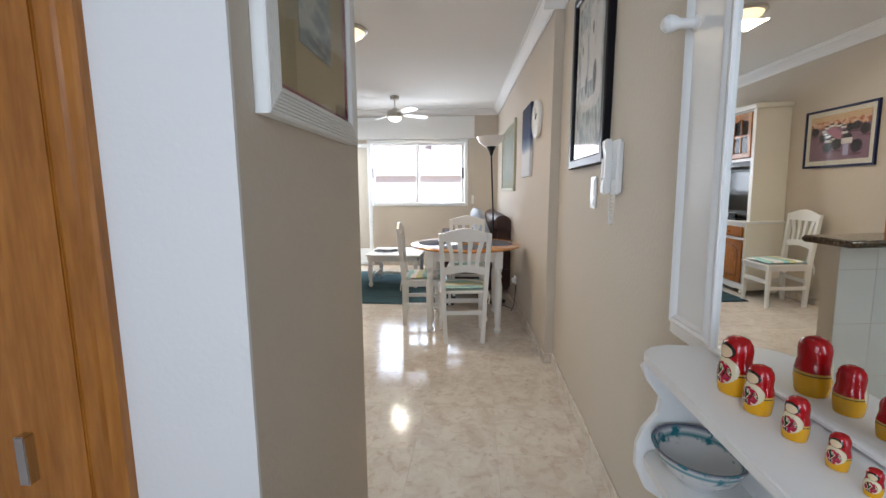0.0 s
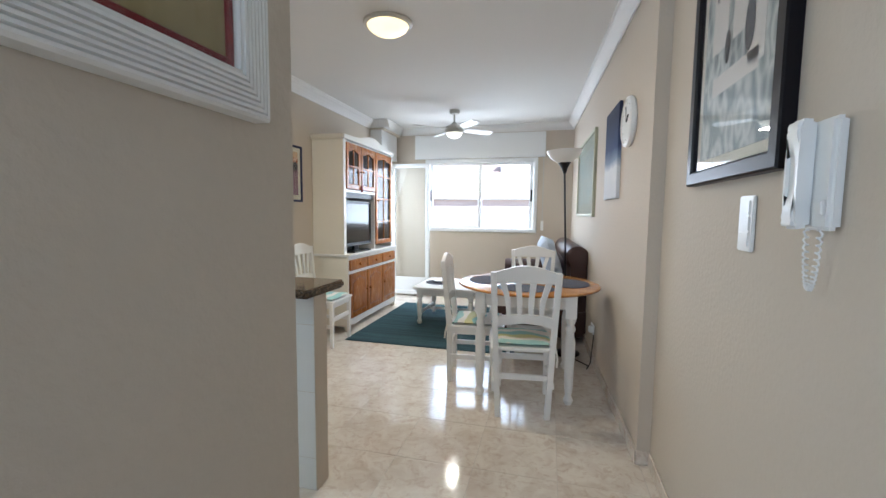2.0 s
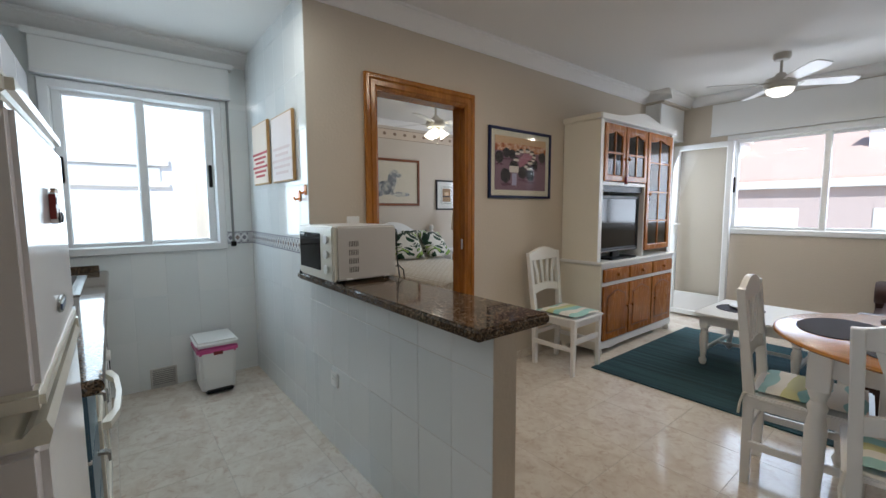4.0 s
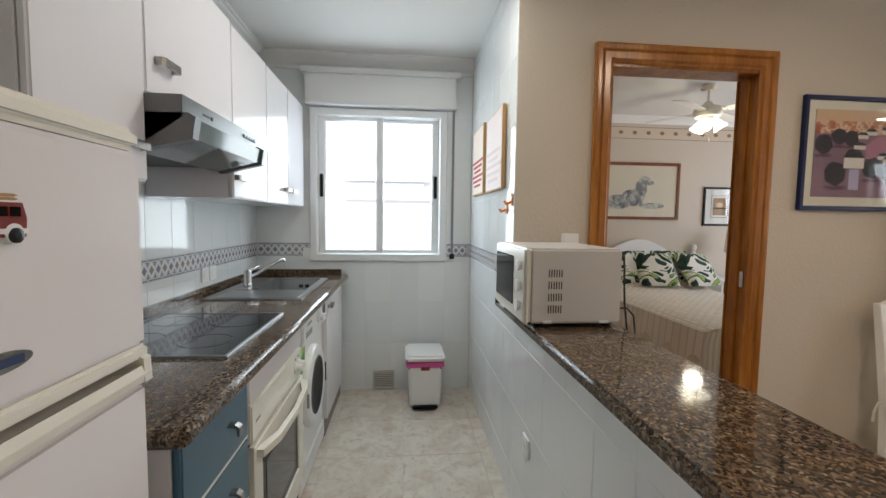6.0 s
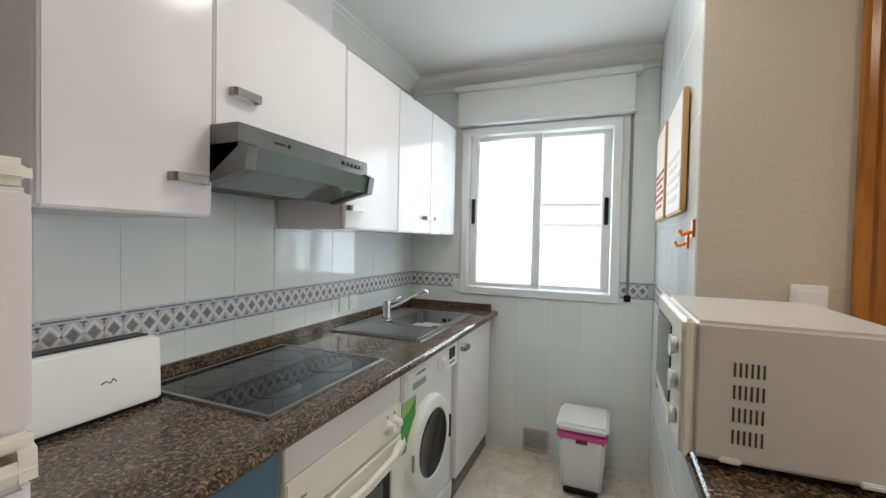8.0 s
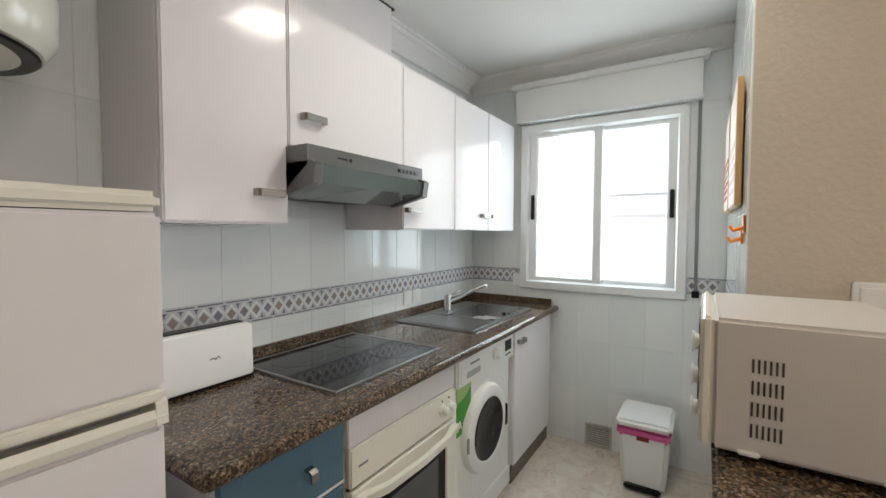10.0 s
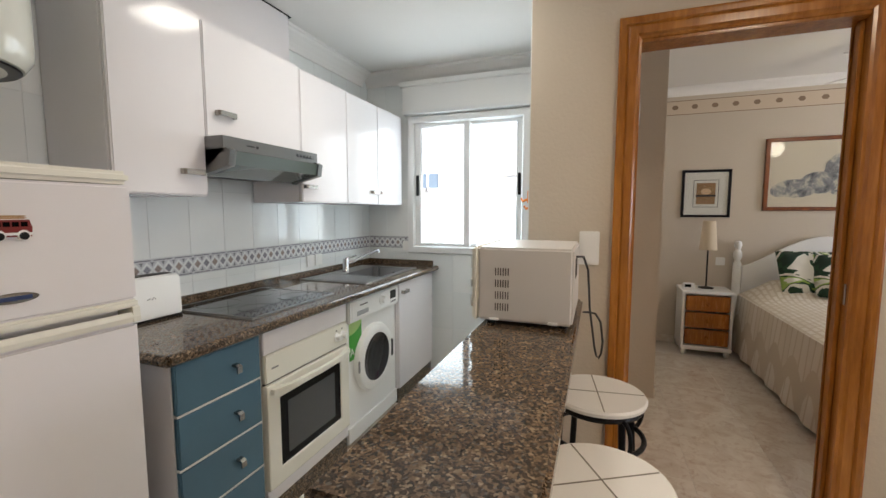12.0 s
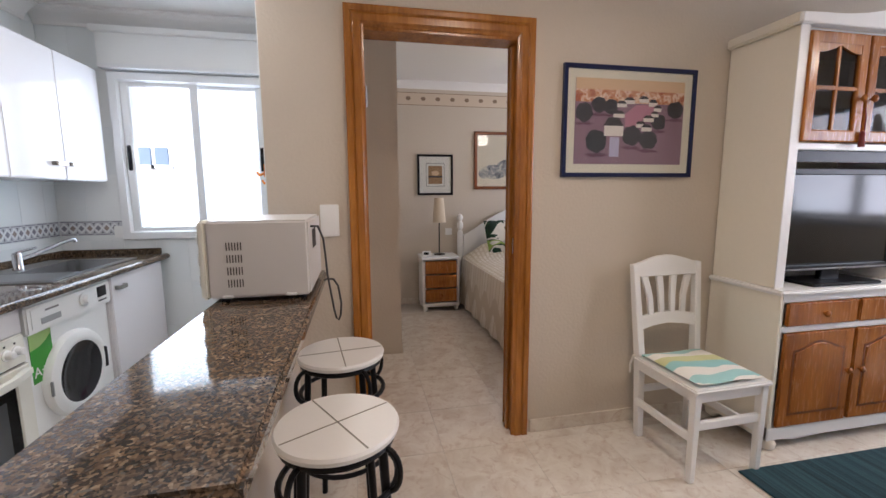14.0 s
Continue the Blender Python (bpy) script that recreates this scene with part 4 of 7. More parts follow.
part("cable", tube([(-1.70, 2.722, 1.205), (-1.725, 2.742, 1.203), (-1.745, 2.757, 1.157), (-1.75, 2.762, 1.09), (-1.75, 2.766, 1.026), (-1.75, 2.776, 0.955), (-1.75, 2.785, 0.892), (-1.75, 2.792, 0.862), (-1.75, 2.799, 0.854), (-1.75, 2.807, 0.872), (-1.75, 2.811, 0.914), (-1.75, 2.802, 0.982), (-1.765, 2.785, 1.005), (-1.80, 2.760, 1.0), (-1.86, 2.745, 0.985), (-1.93, 2.742, 0.968)], 0.0038, 6), CABLE, cb, smooth=True)


def switch_plate(name, axis, pos, u, z, w, h, n, label, inward=1):
    s = thing(name, (0, 0, 0), label, "switch")

    def b(nm, u0, z0, u1, z1, d0, d1, parent=s, bev=0.002):
        d0, d1 = sorted((pos + d0 * inward, pos + d1 * inward))
        bb = (d0, u0, z0, d1, u1, z1) if axis == "x" else (u0, d0, z0, u1, d1, z1)
        return bx(nm, bb, PLASTIC, parent, bev=bev)

    b("plate", u - w / 2, z - h / 2, u + w / 2, z + h / 2, 0, 0.009, bev=0.003)
    hh = (h - 0.024) / n
    for i in range(n):
        b("rocker", u - w / 2 + 0.014, z - h / 2 + 0.012 + i * hh + 0.002, u + w / 2 - 0.014, z - h / 2 + 0.012 + (i + 1) * hh - 0.002, 0.006, 0.013)
    return s


switch_plate("light_switch", "x", WX, 2.75, 1.19, 0.085, 0.15, 2, "white double light switch on the wall beside the doorway")
switch_plate("light_switch", "x", HX - 0.001, 2.185, 1.272, 0.085, 0.155, 3, "white triple light switch on the hall wall", -1)


def socket(axis, pos, u, z, inward, label):
    s = thing("wall_socket", (0, 0, 0), label, "socket")
    d0, d1 = sorted((pos, pos + 0.009 * inward))
    bb = (d0, u - 0.04, z - 0.04, d1, u + 0.04, z + 0.04) if axis == "x" else (u - 0.04, d0, z - 0.04, u + 0.04, d1, z + 0.04)
    bx("plate", bb, PLASTIC, s, bev=0.003)
    cyl = lathe([(0.02, 0), (0.024, 0), (0.024, 0.004), (0.02, 0.004)], 20, axis="X" if axis == "x" else "Y")
    loc = (pos + 0.008 * inward, u, z) if axis == "x" else (u, pos + 0.008 * inward, z)
    if inward < 0:
        loc = (loc[0] - 0.004, loc[1], loc[2]) if axis == "x" else (loc[0], loc[1] - 0.004, loc[2])
    part("rim", shift(cyl, *loc), PLASTIC, s)
    for k in (-0.009, 0.009):
        hb_ = lathe([(0.0001, 0), (0.003, 0), (0.003, 0.0035), (0.0001, 0.0035)], 8, axis="X" if axis == "x" else "Y")
        l2 = (loc[0], loc[1] + k, loc[2]) if axis == "x" else (loc[0] + k, loc[1], loc[2])
        part("pin_hole", shift(hb_, *l2), BLACK, s)
    return s


socket("y", KY, -1.93, 0.40, -1, "white wall socket on the bar tiles")
socket("x", -3.494, 1.26, 1.06, 1, "white wall socket by the sink")

socket("y", 0.887, -2.68, 1.005, 1, "white wall socket on the tiles behind the sink")
socket("y", 0.887, -2.77, 1.005, 1, "white wall socket beside the tap on the tiles")

# bin
bn = thing("pedal_bin", (-3.27, 2.12, 0), "white pedal bin with a pink bag rim", "bin")
bm = boxm(-0.15, -0.125, 0.0, 0.15, 0.125, 0.335)
for v_ in bm.verts:
    if v_.co.z < 0.1:
        v_.co.x *= 0.86
        v_.co.y *= 0.84
soften(bm, 0.02, 3)
part("body", bm, PLASTIC, bn, smooth=True)
part("bag_rim", soften(boxm(-0.155, -0.131, 0.288, 0.155, 0.131, 0.345), 0.015, 2), paint("pink_bag", rgb("#d05a98"), 0.35, 0.15, 40, 0.4), bn, "bright pink bin bag folded over the rim", smooth=True)
part("lid", soften(boxm(-0.16, -0.137, 0.343, 0.16, 0.137, 0.385), 0.016, 3), PLASTIC, bn, smooth=True)
bx("label_tag", (0.153, -0.03, 0.285, 0.157, 0.03, 0.31), RED, bn, bev=0.001)
bx("pedal", (0.115, -0.09, 0.012, 0.165, 0.09, 0.032), BLACK, bn, bev=0.008)
gv = thing("wall_vent", (0, 0, 0), "grey louvred wall vent near the floor", "vent")
VENT = paint("vent_grey", rgb("#c9c6c0"), 0.5)
part("frame", frame_ring(1.735, 0.004, 1.90, 0.150, 0.014, -3.5, -3.488, "YZ"), VENT, gv)
bx("backing", (-3.4995, 1.745, 0.014, -3.496, 1.89, 0.14), paint("vent_dark", (0.25, 0.24, 0.23), 0.7), gv, bev=0)
for i in range(8):
    bx("slat", (-3.497, 1.75, 0.020 + i * 0.0148, -3.489, 1.885, 0.0275 + i * 0.0148), VENT, gv, bev=0.001)


# boards hung on the kitchen wall
PINEBOARD = wood("pale_pine_board", rgb("#a8824f"), rgb("#d0ab74"), 0.5, 6)


def wall_board(x0, x1, z0, z1, label, face, bars, barmat):
    b = thing("wall_board", (0, 0, 0), label, "plaque")
    bx("board", (x0, KY - 0.022, z0, x1, KY - 0.004, z1), PINEBOARD, b, bev=0.003)
    bx("print", (x0 + 0.008, KY - 0.0245, z0 + 0.01, x1 - 0.008, KY - 0.0215, z1 - 0.01), face, b, bev=0)
    for i in range(bars):
        zz = z0 + (z1 - z0) * (0.14 + 0.36 * i / max(1, bars - 1))
        ww = (x1 - x0) * (0.30 + 0.09 * ((i * 7) % 3))
        cx = (x0 + x1) / 2
        bx("print_line", (cx - ww, KY - 0.0262, zz - 0.008, cx + ww, KY - 0.0245, zz + 0.008), barmat, b, bev=0)
    return b


wall_board(-3.27, -2.90, 1.488, 1.925, "cream printed plaque with red lettering on the kitchen tiles", paint("cream_print", rgb("#ead9c8"), 0.6), 6, paint("red_print", rgb("#b33b3b"), 0.6))
wall_board(-2.80, -2.40, 1.483, 1.905, "pale printed plaque on a wooden board on the tiles", paint("pale_print", rgb("#efe3de"), 0.6), 5, paint("blush_print", rgb("#e3cfc9"), 0.6))
ORANGE = paint("orange_plastic", rgb("#ff9a2a"), 0.35)
for hx, hz in ((-2.365, 1.385), (-2.27, 1.42)):
    hk = thing("wall_hook", (hx, KY, hz), "small orange plastic hook on the kitchen tiles", "hook", "orange hooks")
    bx("plate", (-0.02, -0.006, -0.03, 0.02, 0.0, 0.03), ORANGE, hk, bev=0.003)
    part("prong", tube([(0, -0.004, -0.01), (0, -0.03, -0.02), (0, -0.038, -0.005)], 0.006), ORANGE, hk)


# ---- living room ----
def arc_outline(x0, x1, zb, zt, rise, n=9):
    """Rail with an arched top edge and a straight lower edge."""
    pts = [(x0, zb), (x1, zb)]
    for i in range(n):
        u = i / (n - 1)
        pts.append((x1 + (x0 - x1) * u, zt + rise * math.sin(math.pi * u) ** 1.4))
    return pts


CUSHION = Mat("cushion_print", rgb("#e9e6dc"), 0.85)
_v = CUSHION.coord(scale=(1, 1, 1))
_s = CUSHION.node("ShaderNodeSeparateXYZ")
CUSHION.link(_v, _s.inputs[0])
_w = CUSHION.math("ADD", CUSHION.math("MULTIPLY", _s.outputs[1], 2.2), CUSHION.math("MULTIPLY", CUSHION.noise(_v, 5, 1, 0.4), 0.35))
_w = CUSHION.math("ADD", _w, 0.33)
_st = CUSHION.ramp(_w, [(0.0, rgb("#ebe8df")), (0.12, rgb("#a9cfcb")), (0.26, rgb("#ece9df")), (0.38, rgb("#cfcf9a")), (0.52, rgb("#9ccbc9")), (0.64, rgb("#eeebe2")), (0.78, rgb("#a5d0cc")), (0.92, rgb("#ebe8df"))], "CONSTANT")
_gap = CUSHION.ramp(CUSHION.noise(_v, 6.5, 1, 0.4), [(0.0, (1, 1, 1)), (0.40, (0, 0, 0))], "CONSTANT")
CUSHION.colour(CUSHION.mix(_gap, _st, rgb("#ebe8df")))
CUSHION.bump(CUSHION.noise(_v, 220, 2), 0.2, 0.002)
CUSHION = CUSHION.m


def cushion_mesh(x0, y0, x1, y1, z, h, n=10):
    bm = bmesh.new()
    rows = []
    for s in (1, -1):
        g = []
        for i in range(n + 1):
            r = []
            for j in range(n + 1):
                u, v = i / n, j / n
                e = min(u, 1 - u, v, 1 - v) * 2
                k = min(1, e * 3.0) ** 0.5
                pin = 0.012 * (1 - e) * math.sin(math.pi * u) * math.sin(math.pi * v)
                r.append(bm.verts.new((x0 + (x1 - x0) * u, y0 + (y1 - y0) * v, z + h / 2 + s * h / 2 * k + (0.003 * math.sin(9 * u + 4 * v) if s > 0 else 0) - pin)))
            g.append(r)
        for i in range(n):
            for j in range(n):
                q = (g[i][j], g[i + 1][j], g[i + 1][j + 1], g[i][j + 1])
                bm.faces.new(q if s > 0 else q[::-1])
        rows.append(g)
    bmesh.ops.remove_doubles(bm, verts=bm.verts, dist=0.0005)
    return bm


def dining_chair():
    """White country chair facing +y, its back at -y; origin on the floor under the seat."""
    c = thing("dining_chair", (0, 0, 0), "white painted wooden dining chair with a printed seat cushion", "chair", "white dining chairs")
    w, d = 0.185, 0.19
    for s in (-1, 1):
        o = [(-d - 0.018, 0), (-d + 0.018, 0), (-d + 0.022, 0.44), (-d - 0.035, 0.94), (-d - 0.07, 0.94), (-d - 0.022, 0.44)]
        bm = soften(slab(o, s * w - 0.018, s * w + 0.018, "YZ"), 0.004, 1)
        for v in bm.verts:
            v.co.x += s * (-0.030 + 0.042 * v.co.z / 0.94)
        part("back_leg", bm, WHITE, c)
        bm = boxm(s * w - 0.019, d - 0.019, 0, s * w + 0.019, d + 0.019, 0.43)
        for v in bm.verts:
            if v.co.z < 0.1:
                v.co.x = s * w + (v.co.x - s * w) * 0.8
                v.co.y = d + (v.co.y - d) * 0.8
        part("front_leg", soften(bm, 0.004, 1), WHITE, c)
        bx("side_stretcher", (s * w - 0.011, -d + 0.01, 0.19, s * w + 0.011, d - 0.01, 0.225), WHITE, c)
        bx("side_apron", (s * w - 0.011, -d + 0.01, 0.385, s * w + 0.011, d - 0.01, 0.43), WHITE, c)
    bx("front_stretcher", (-w + 0.01, d - 0.012, 0.25, w - 0.01, d + 0.010, 0.29), WHITE, c)
    bx("back_stretcher", (-w + 0.01, -d - 0.012, 0.25, w - 0.01, -d + 0.010, 0.285), WHITE, c)
    bx("front_apron", (-w + 0.01, d - 0.012, 0.385, w - 0.01, d + 0.012, 0.43), WHITE, c)
    part("seat", soften(slab([(-w - 0.02, -d - 0.005), (w + 0.02, -d - 0.005), (w + 0.03, d + 0.03), (-w - 0.03, d + 0.03)], 0.43, 0.452, "XY"), 0.007, 2), WHITE, c, smooth=True)
    part("cushion", cushion_mesh(-w + 0.005, -d + 0.03, w - 0.005, d + 0.01, 0.452, 0.036), CUSHION, c, "cream seat cushion printed in teal and yellow-green", smooth=True)
    for s in (-1, 1):
        part("cushion_tie", tube([(s * (w - 0.02), -d + 0.03, 0.465), (s * (w + 0.012), -d - 0.02, 0.45), (s * (w + 0.02), -d - 0.03, 0.40), (s * (w + 0.015), -d - 0.035, 0.35)], 0.006, 5), CUSHION, c)

    def lean(bm):
        # follow the rake of the back posts
        for v in bm.verts:
            v.co.y += -d - 0.005 - (v.co.z - 0.44) * 0.096
        return bm

    part("top_rail", lean(soften(slab(arc_outline(-w - 0.016, w + 0.016, 0.872, 0.938, 0.045), -0.012, 0.014, "XZ"), 0.004, 1)), WHITE, c)
    lower = [(-w, 0.585), (-w * 0.5, 0.612), (0, 0.622), (w * 0.5, 0.612), (w, 0.585), (w, 0.655), (w * 0.5, 0.672), (0, 0.678), (-w * 0.5, 0.672), (-w, 0.655)]
    part("lower_rail", lean(soften(slab(lower, -0.010, 0.011, "XZ"), 0.003, 1)), WHITE, c)
    for k, u in enumerate((-1.5, -0.5, 0.5, 1.5)):
        xb, xt = u * 0.066, u * 0.094
        xm = u * 0.070
        o = [(xb - 0.014, 0.665), (xb + 0.014, 0.665), (xm + 0.016, 0.76), (xt + 0.019, 0.885), (xt - 0.019, 0.885), (xm - 0.016, 0.76)]
        part("slat", lean(slab(o, -0.007, 0.008, "XZ")), WHITE, c)
    return c


chair = dining_chair()
chair.matrix_world = pose(0.105, 3.63, 0, 0, 0, 7)
ch = copy_thing(chair, pose(-0.28, 4.06, 0, 0, 0, -84))
ch["label"] = "white wooden dining chair pushed sideways under the table"
ch = copy_thing(chair, pose(0.115, 4.80, 0, 0, 0, 180))
ch["label"] = "white wooden dining chair on the far side of the table"
ch = copy_thing(chair, pose(-1.90, 4.503, 0, 0, 0, -88))
ch["label"] = "white wooden chair with a teal striped cushion against the wall"


def turned_leg(h, r=0.036, square=0.14):
    prof = [(r * 0.55, 0.0), (r * 0.75, 0.012), (r * 0.95, 0.035), (r * 0.6, 0.062), (r * 0.62, 0.075), (r * 0.75, 0.10), (r * 0.95, h * 0.42), (r * 1.0, h * 0.58), (r * 0.7, h * 0.66), (r * 0.95, h * 0.70), (r * 0.65, h * 0.735), (r, h - square - 0.012), (r, h - square)]
    return lathe(prof, 18)


tb = thing("dining_table", (0.115, 4.06, 0), "round dining table with a varnished wood top and white turned legs", "table")
part("tabletop", lathe([(0.0001, 0.752), (0.50, 0.752), (0.52, 0.757), (0.528, 0.765), (0.524, 0.773), (0.51, 0.778), (0.0001, 0.778)], 64), TABLEWOOD, tb, "honey varnished wood", smooth=True)
for sx in (-1, 1):
    for sy in (-1, 1):
        lx, ly = sx * 0.305, sy * 0.345
        lg = part("leg", shift(turned_leg(0.752, 0.036, 0.15), lx, ly, 0), WHITE, tb, smooth=True)
        bx("leg_block", (lx - 0.036, ly - 0.036, 0.60, lx + 0.036, ly + 0.036, 0.752), WHITE, lg)
bx("apron", (-0.27, -0.36, 0.655, 0.27, -0.338, 0.752), WHITE, tb)
bx("apron", (-0.27, 0.338, 0.655, 0.27, 0.36, 0.752), WHITE, tb)
bx("apron", (-0.322, -0.31, 0.655, -0.30, 0.31, 0.752), WHITE, tb)
bx("apron", (0.30, -0.31, 0.655, 0.322, 0.31, 0.752), WHITE, tb)
MATGREY = paint("woven_mat", rgb("#4a4a55"), 0.85, 0.3, 260, 0.6)
for a, rz in ((-90, 0), (180, 90), (90, 0), (0, 90)):
    mx, my = 0.115 + 0.30 * math.cos(radians(a)), 4.06 + 0.30 * math.sin(radians(a))
    pm = lathe([(0.0001, 0), (0.205, 0), (0.208, 0.002), (0.205, 0.004), (0.0001, 0.004)], 40)
    for v in pm.verts:
        v.co.y *= 0.72
    o = part("placemat", pm, MATGREY)
    o.matrix_world = pose(mx, my, 0.7785, 0, 0, rz)
    tagged(o, "dark grey oval woven placemat on the dining table", "placemat", "grey placemats")
bw = thing("glass_bowl", (0.10, 4.12, 0.7785), "small clear glass bowl on the dining table", "bowl")
part("bowl", lathe([(0.0001, 0.0), (0.035, 0.0), (0.045, 0.008), (0.085, 0.05), (0.10, 0.07), (0.098, 0.072), (0.082, 0.054), (0.04, 0.012), (0.0001, 0.01)], 32), glass("bowl_glass", (0.8, 0.85, 0.88)), bw, smooth=True)
part("contents", lathe([(0.0001, 0.012), (0.05, 0.02), (0.06, 0.04), (0.03, 0.055), (0.0001, 0.058)], 14), PLASTIC, bw, "folded white napkins", smooth=True)

# coffee table
ct = thing("coffee_table", (-0.87, 5.70, 0), "low white coffee table with turned legs on the rug", "table")
bx("tabletop", (-0.37, -0.39, 0.425, 0.37, 0.39, 0.45), WHITE, ct, bev=0.006)
for sx in (-1, 1):
    for sy in (-1, 1):
        part("leg", shift(turned_leg(0.425, 0.032, 0.10), sx * 0.30, sy * 0.31, 0.011), WHITE, ct, smooth=True)
        bx("leg_block", (sx * 0.30 - 0.03, sy * 0.31 - 0.03, 0.325, sx * 0.30 + 0.03, sy * 0.31 + 0.03, 0.426), WHITE, ct)
for sy in (-1, 1):
    bx("apron", (-0.28, sy * 0.325 - 0.01, 0.35, 0.28, sy * 0.325 + 0.01, 0.425), WHITE, ct)
    bx("side_apron", (sy * 0.315 - 0.01, -0.29, 0.35, sy * 0.315 + 0.01, 0.29, 0.425), WHITE, ct)
    bx("stretcher", (sy * 0.30 - 0.012, -0.30, 0.12, sy * 0.30 + 0.012, 0.30, 0.15), WHITE, ct)
bx("cross_stretcher", (-0.29, -0.012, 0.122, 0.29, 0.012, 0.148), WHITE, ct)
pm = lathe([(0.0001, 0), (0.17, 0), (0.172, 0.002), (0.17, 0.004), (0.0001, 0.004)], 40)
o = part("placemat", pm, MATGREY)
o.matrix_world = pose(-1.02, 5.72, 0.4505)
tagged(o, "dark round woven mat on the coffee table", "placemat")
o = part("dish", lathe([(0.0001, 0.0), (0.05, 0), (0.06, 0.008), (0.10, 0.022), (0.098, 0.026), (0.055, 0.014), (0.0001, 0.012)], 32), PLASTIC, smooth=True)
o.matrix_world = pose(-1.0, 5.73, 0.4548)
tagged(o, "shallow white dish on the coffee table", "dish")

# rug
RUG = Mat("teal_rug", rgb("#2f5157"), 0.95)
_v = RUG.coord(world=True)
_w = RUG.noise(RUG.coord(scale=(0.4, 26, 1), world=True), 1.0, 3, 0.7)
RUG.colour(RUG.mix(0.3, RUG.ramp(_w, [(0.3, rgb("#14262e")), (0.45, rgb("#223f4a")), (0.55, rgb("#385a60")), (0.62, rgb("#1a323c")), (0.75, rgb("#3f6268"))]), RUG.ramp(RUG.noise(_v, 300, 2), [(0.3, rgb("#182c35")), (0.7, rgb("#3c5c63"))])))
RUG.bump(RUG.noise(_v, 260, 2), 0.7, 0.004)
RUG = RUG.m
tagged(part("rug", soften(boxm(-1.715, 4.60, 0.0005, -0.02, 6.45, 0.011), 0.004, 1), RUG), "teal striped woven rug on the tiled floor", "rug")

# wall unit
cu = thing("wall_unit", (0, 0, 0), "white and honey pine wall unit with glazed doors", "cabinet")
UX, UF, Y0, Y1 = WX + 0.005, -1.815, 4.85, 6.30
bx("base_side", (UX, Y0 + 0.02, 0.05, UF, Y0 + 0.045, 0.80), CREAM, cu)
bx("base_side", (UX, Y1 - 0.045, 0.05, UF, Y1 - 0.02, 0.80), CREAM, cu)
bx("base_back", (UX, Y0 + 0.04, 0.06, UX + 0.012, Y1 - 0.04, 0.80), CREAM, cu)
bx("plinth_rail", (UF - 0.02, Y0 + 0.02, 0.06, UF + 0.004, Y1 - 0.02, 0.125), WHITE, cu)
bx("base_shelf", (UX, Y0 + 0.04, 0.10, UF - 0.01, Y1 - 0.04, 0.12), WHITE, cu)
bx("drawer_rail", (UF - 0.02, Y0 + 0.03, 0.615, UF + 0.002, Y1 - 0.03, 0.645), WHITE, cu)
bx("top_rail", (UF - 0.02, Y0 + 0.03, 0.765, UF + 0.002, Y1 - 0.03, 0.80), WHITE, cu)
bx("countertop", (UX, Y0, 0.80, UF + 0.022, Y1, 0.826), WHITE, cu, bev=0.008)
for fx in (UX + 0.05, UF - 0.03):
    for fy in (Y0 + 0.06, Y1 - 0.06):
        part("bun_foot", shift(lathe([(0.02, 0.0005), (0.035, 0.01), (0.04, 0.03), (0.032, 0.052), (0.025, 0.062), (0.0001, 0.062)], 18), fx, fy, 0), CREAM, cu, smooth=True)
part("skirt", slab([(Y0 + 0.1, 0.125), (Y1 - 0.1, 0.125), (Y1 - 0.1, 0.06), (Y1 - 0.2, 0.045), ((Y0 + Y1) / 2, 0.075), (Y0 + 0.2, 0.045), (Y0 + 0.1, 0.06)], UF - 0.018, UF - 0.004, "YZ"), WHITE, cu)


def pine_knob(parent, x, y, z):
    return part("knob", shift(lathe([(0.006, 0), (0.006, 0.008), (0.015, 0.014), (0.016, 0.024), (0.009, 0.03), (0.0001, 0.031)], 16, axis="X"), x, y, z), HONEY, parent, smooth=True)


def arch_panel(y0, y1, z0, z1, rise, n=11):
    pts = [(y0, z0), (y1, z0)]
    for i in range(n):
        u = i / (n - 1)
        k = 0.5 - 0.5 * math.cos(2 * math.pi * u)
        pts.append((y1 + (y0 - y1) * u, z1 - rise + rise * k))
    return pts


third = (Y1 - Y0 - 0.10) / 3
for i in range(3):
    a, b = Y0 + 0.05 + i * third + 0.008, Y0 + 0.05 + (i + 1) * third - 0.008
    dw = part("drawer_front", soften(boxm(UF - 0.006, a, 0.648, UF + 0.014, b, 0.762), 0.006, 2), HONEY, cu, "honey pine drawer front", smooth=True)
    pine_knob(dw, UF + 0.013, (a + b) / 2, 0.705)
    dd = part("cupboard_door", soften(boxm(UF - 0.006, a, 0.13, UF + 0.012, b, 0.612), 0.005, 2), HONEY, cu, "honey pine arched-panel door", smooth=True)
    pn = slab(arch_panel(a + 0.065, b - 0.065, 0.20, 0.56, 0.045), UF + 0.008, UF + 0.018, "YZ")
    part("raised_panel", soften(pn, 0.006, 1), HONEY, dd)
    # dark flat outline: shade round the raised panel as colour, no groove is cut
    bm = slab(arch_panel(a + 0.055, b - 0.055, 0.19, 0.57, 0.045), UF + 0.0122, UF + 0.0135, "YZ")
    part("panel_shadow_groove", bm, DARKWOOD, dd)
    pine_knob(dd, UF + 0.012, (b - 0.035) if i == 0 else (a + 0.035), 0.40)

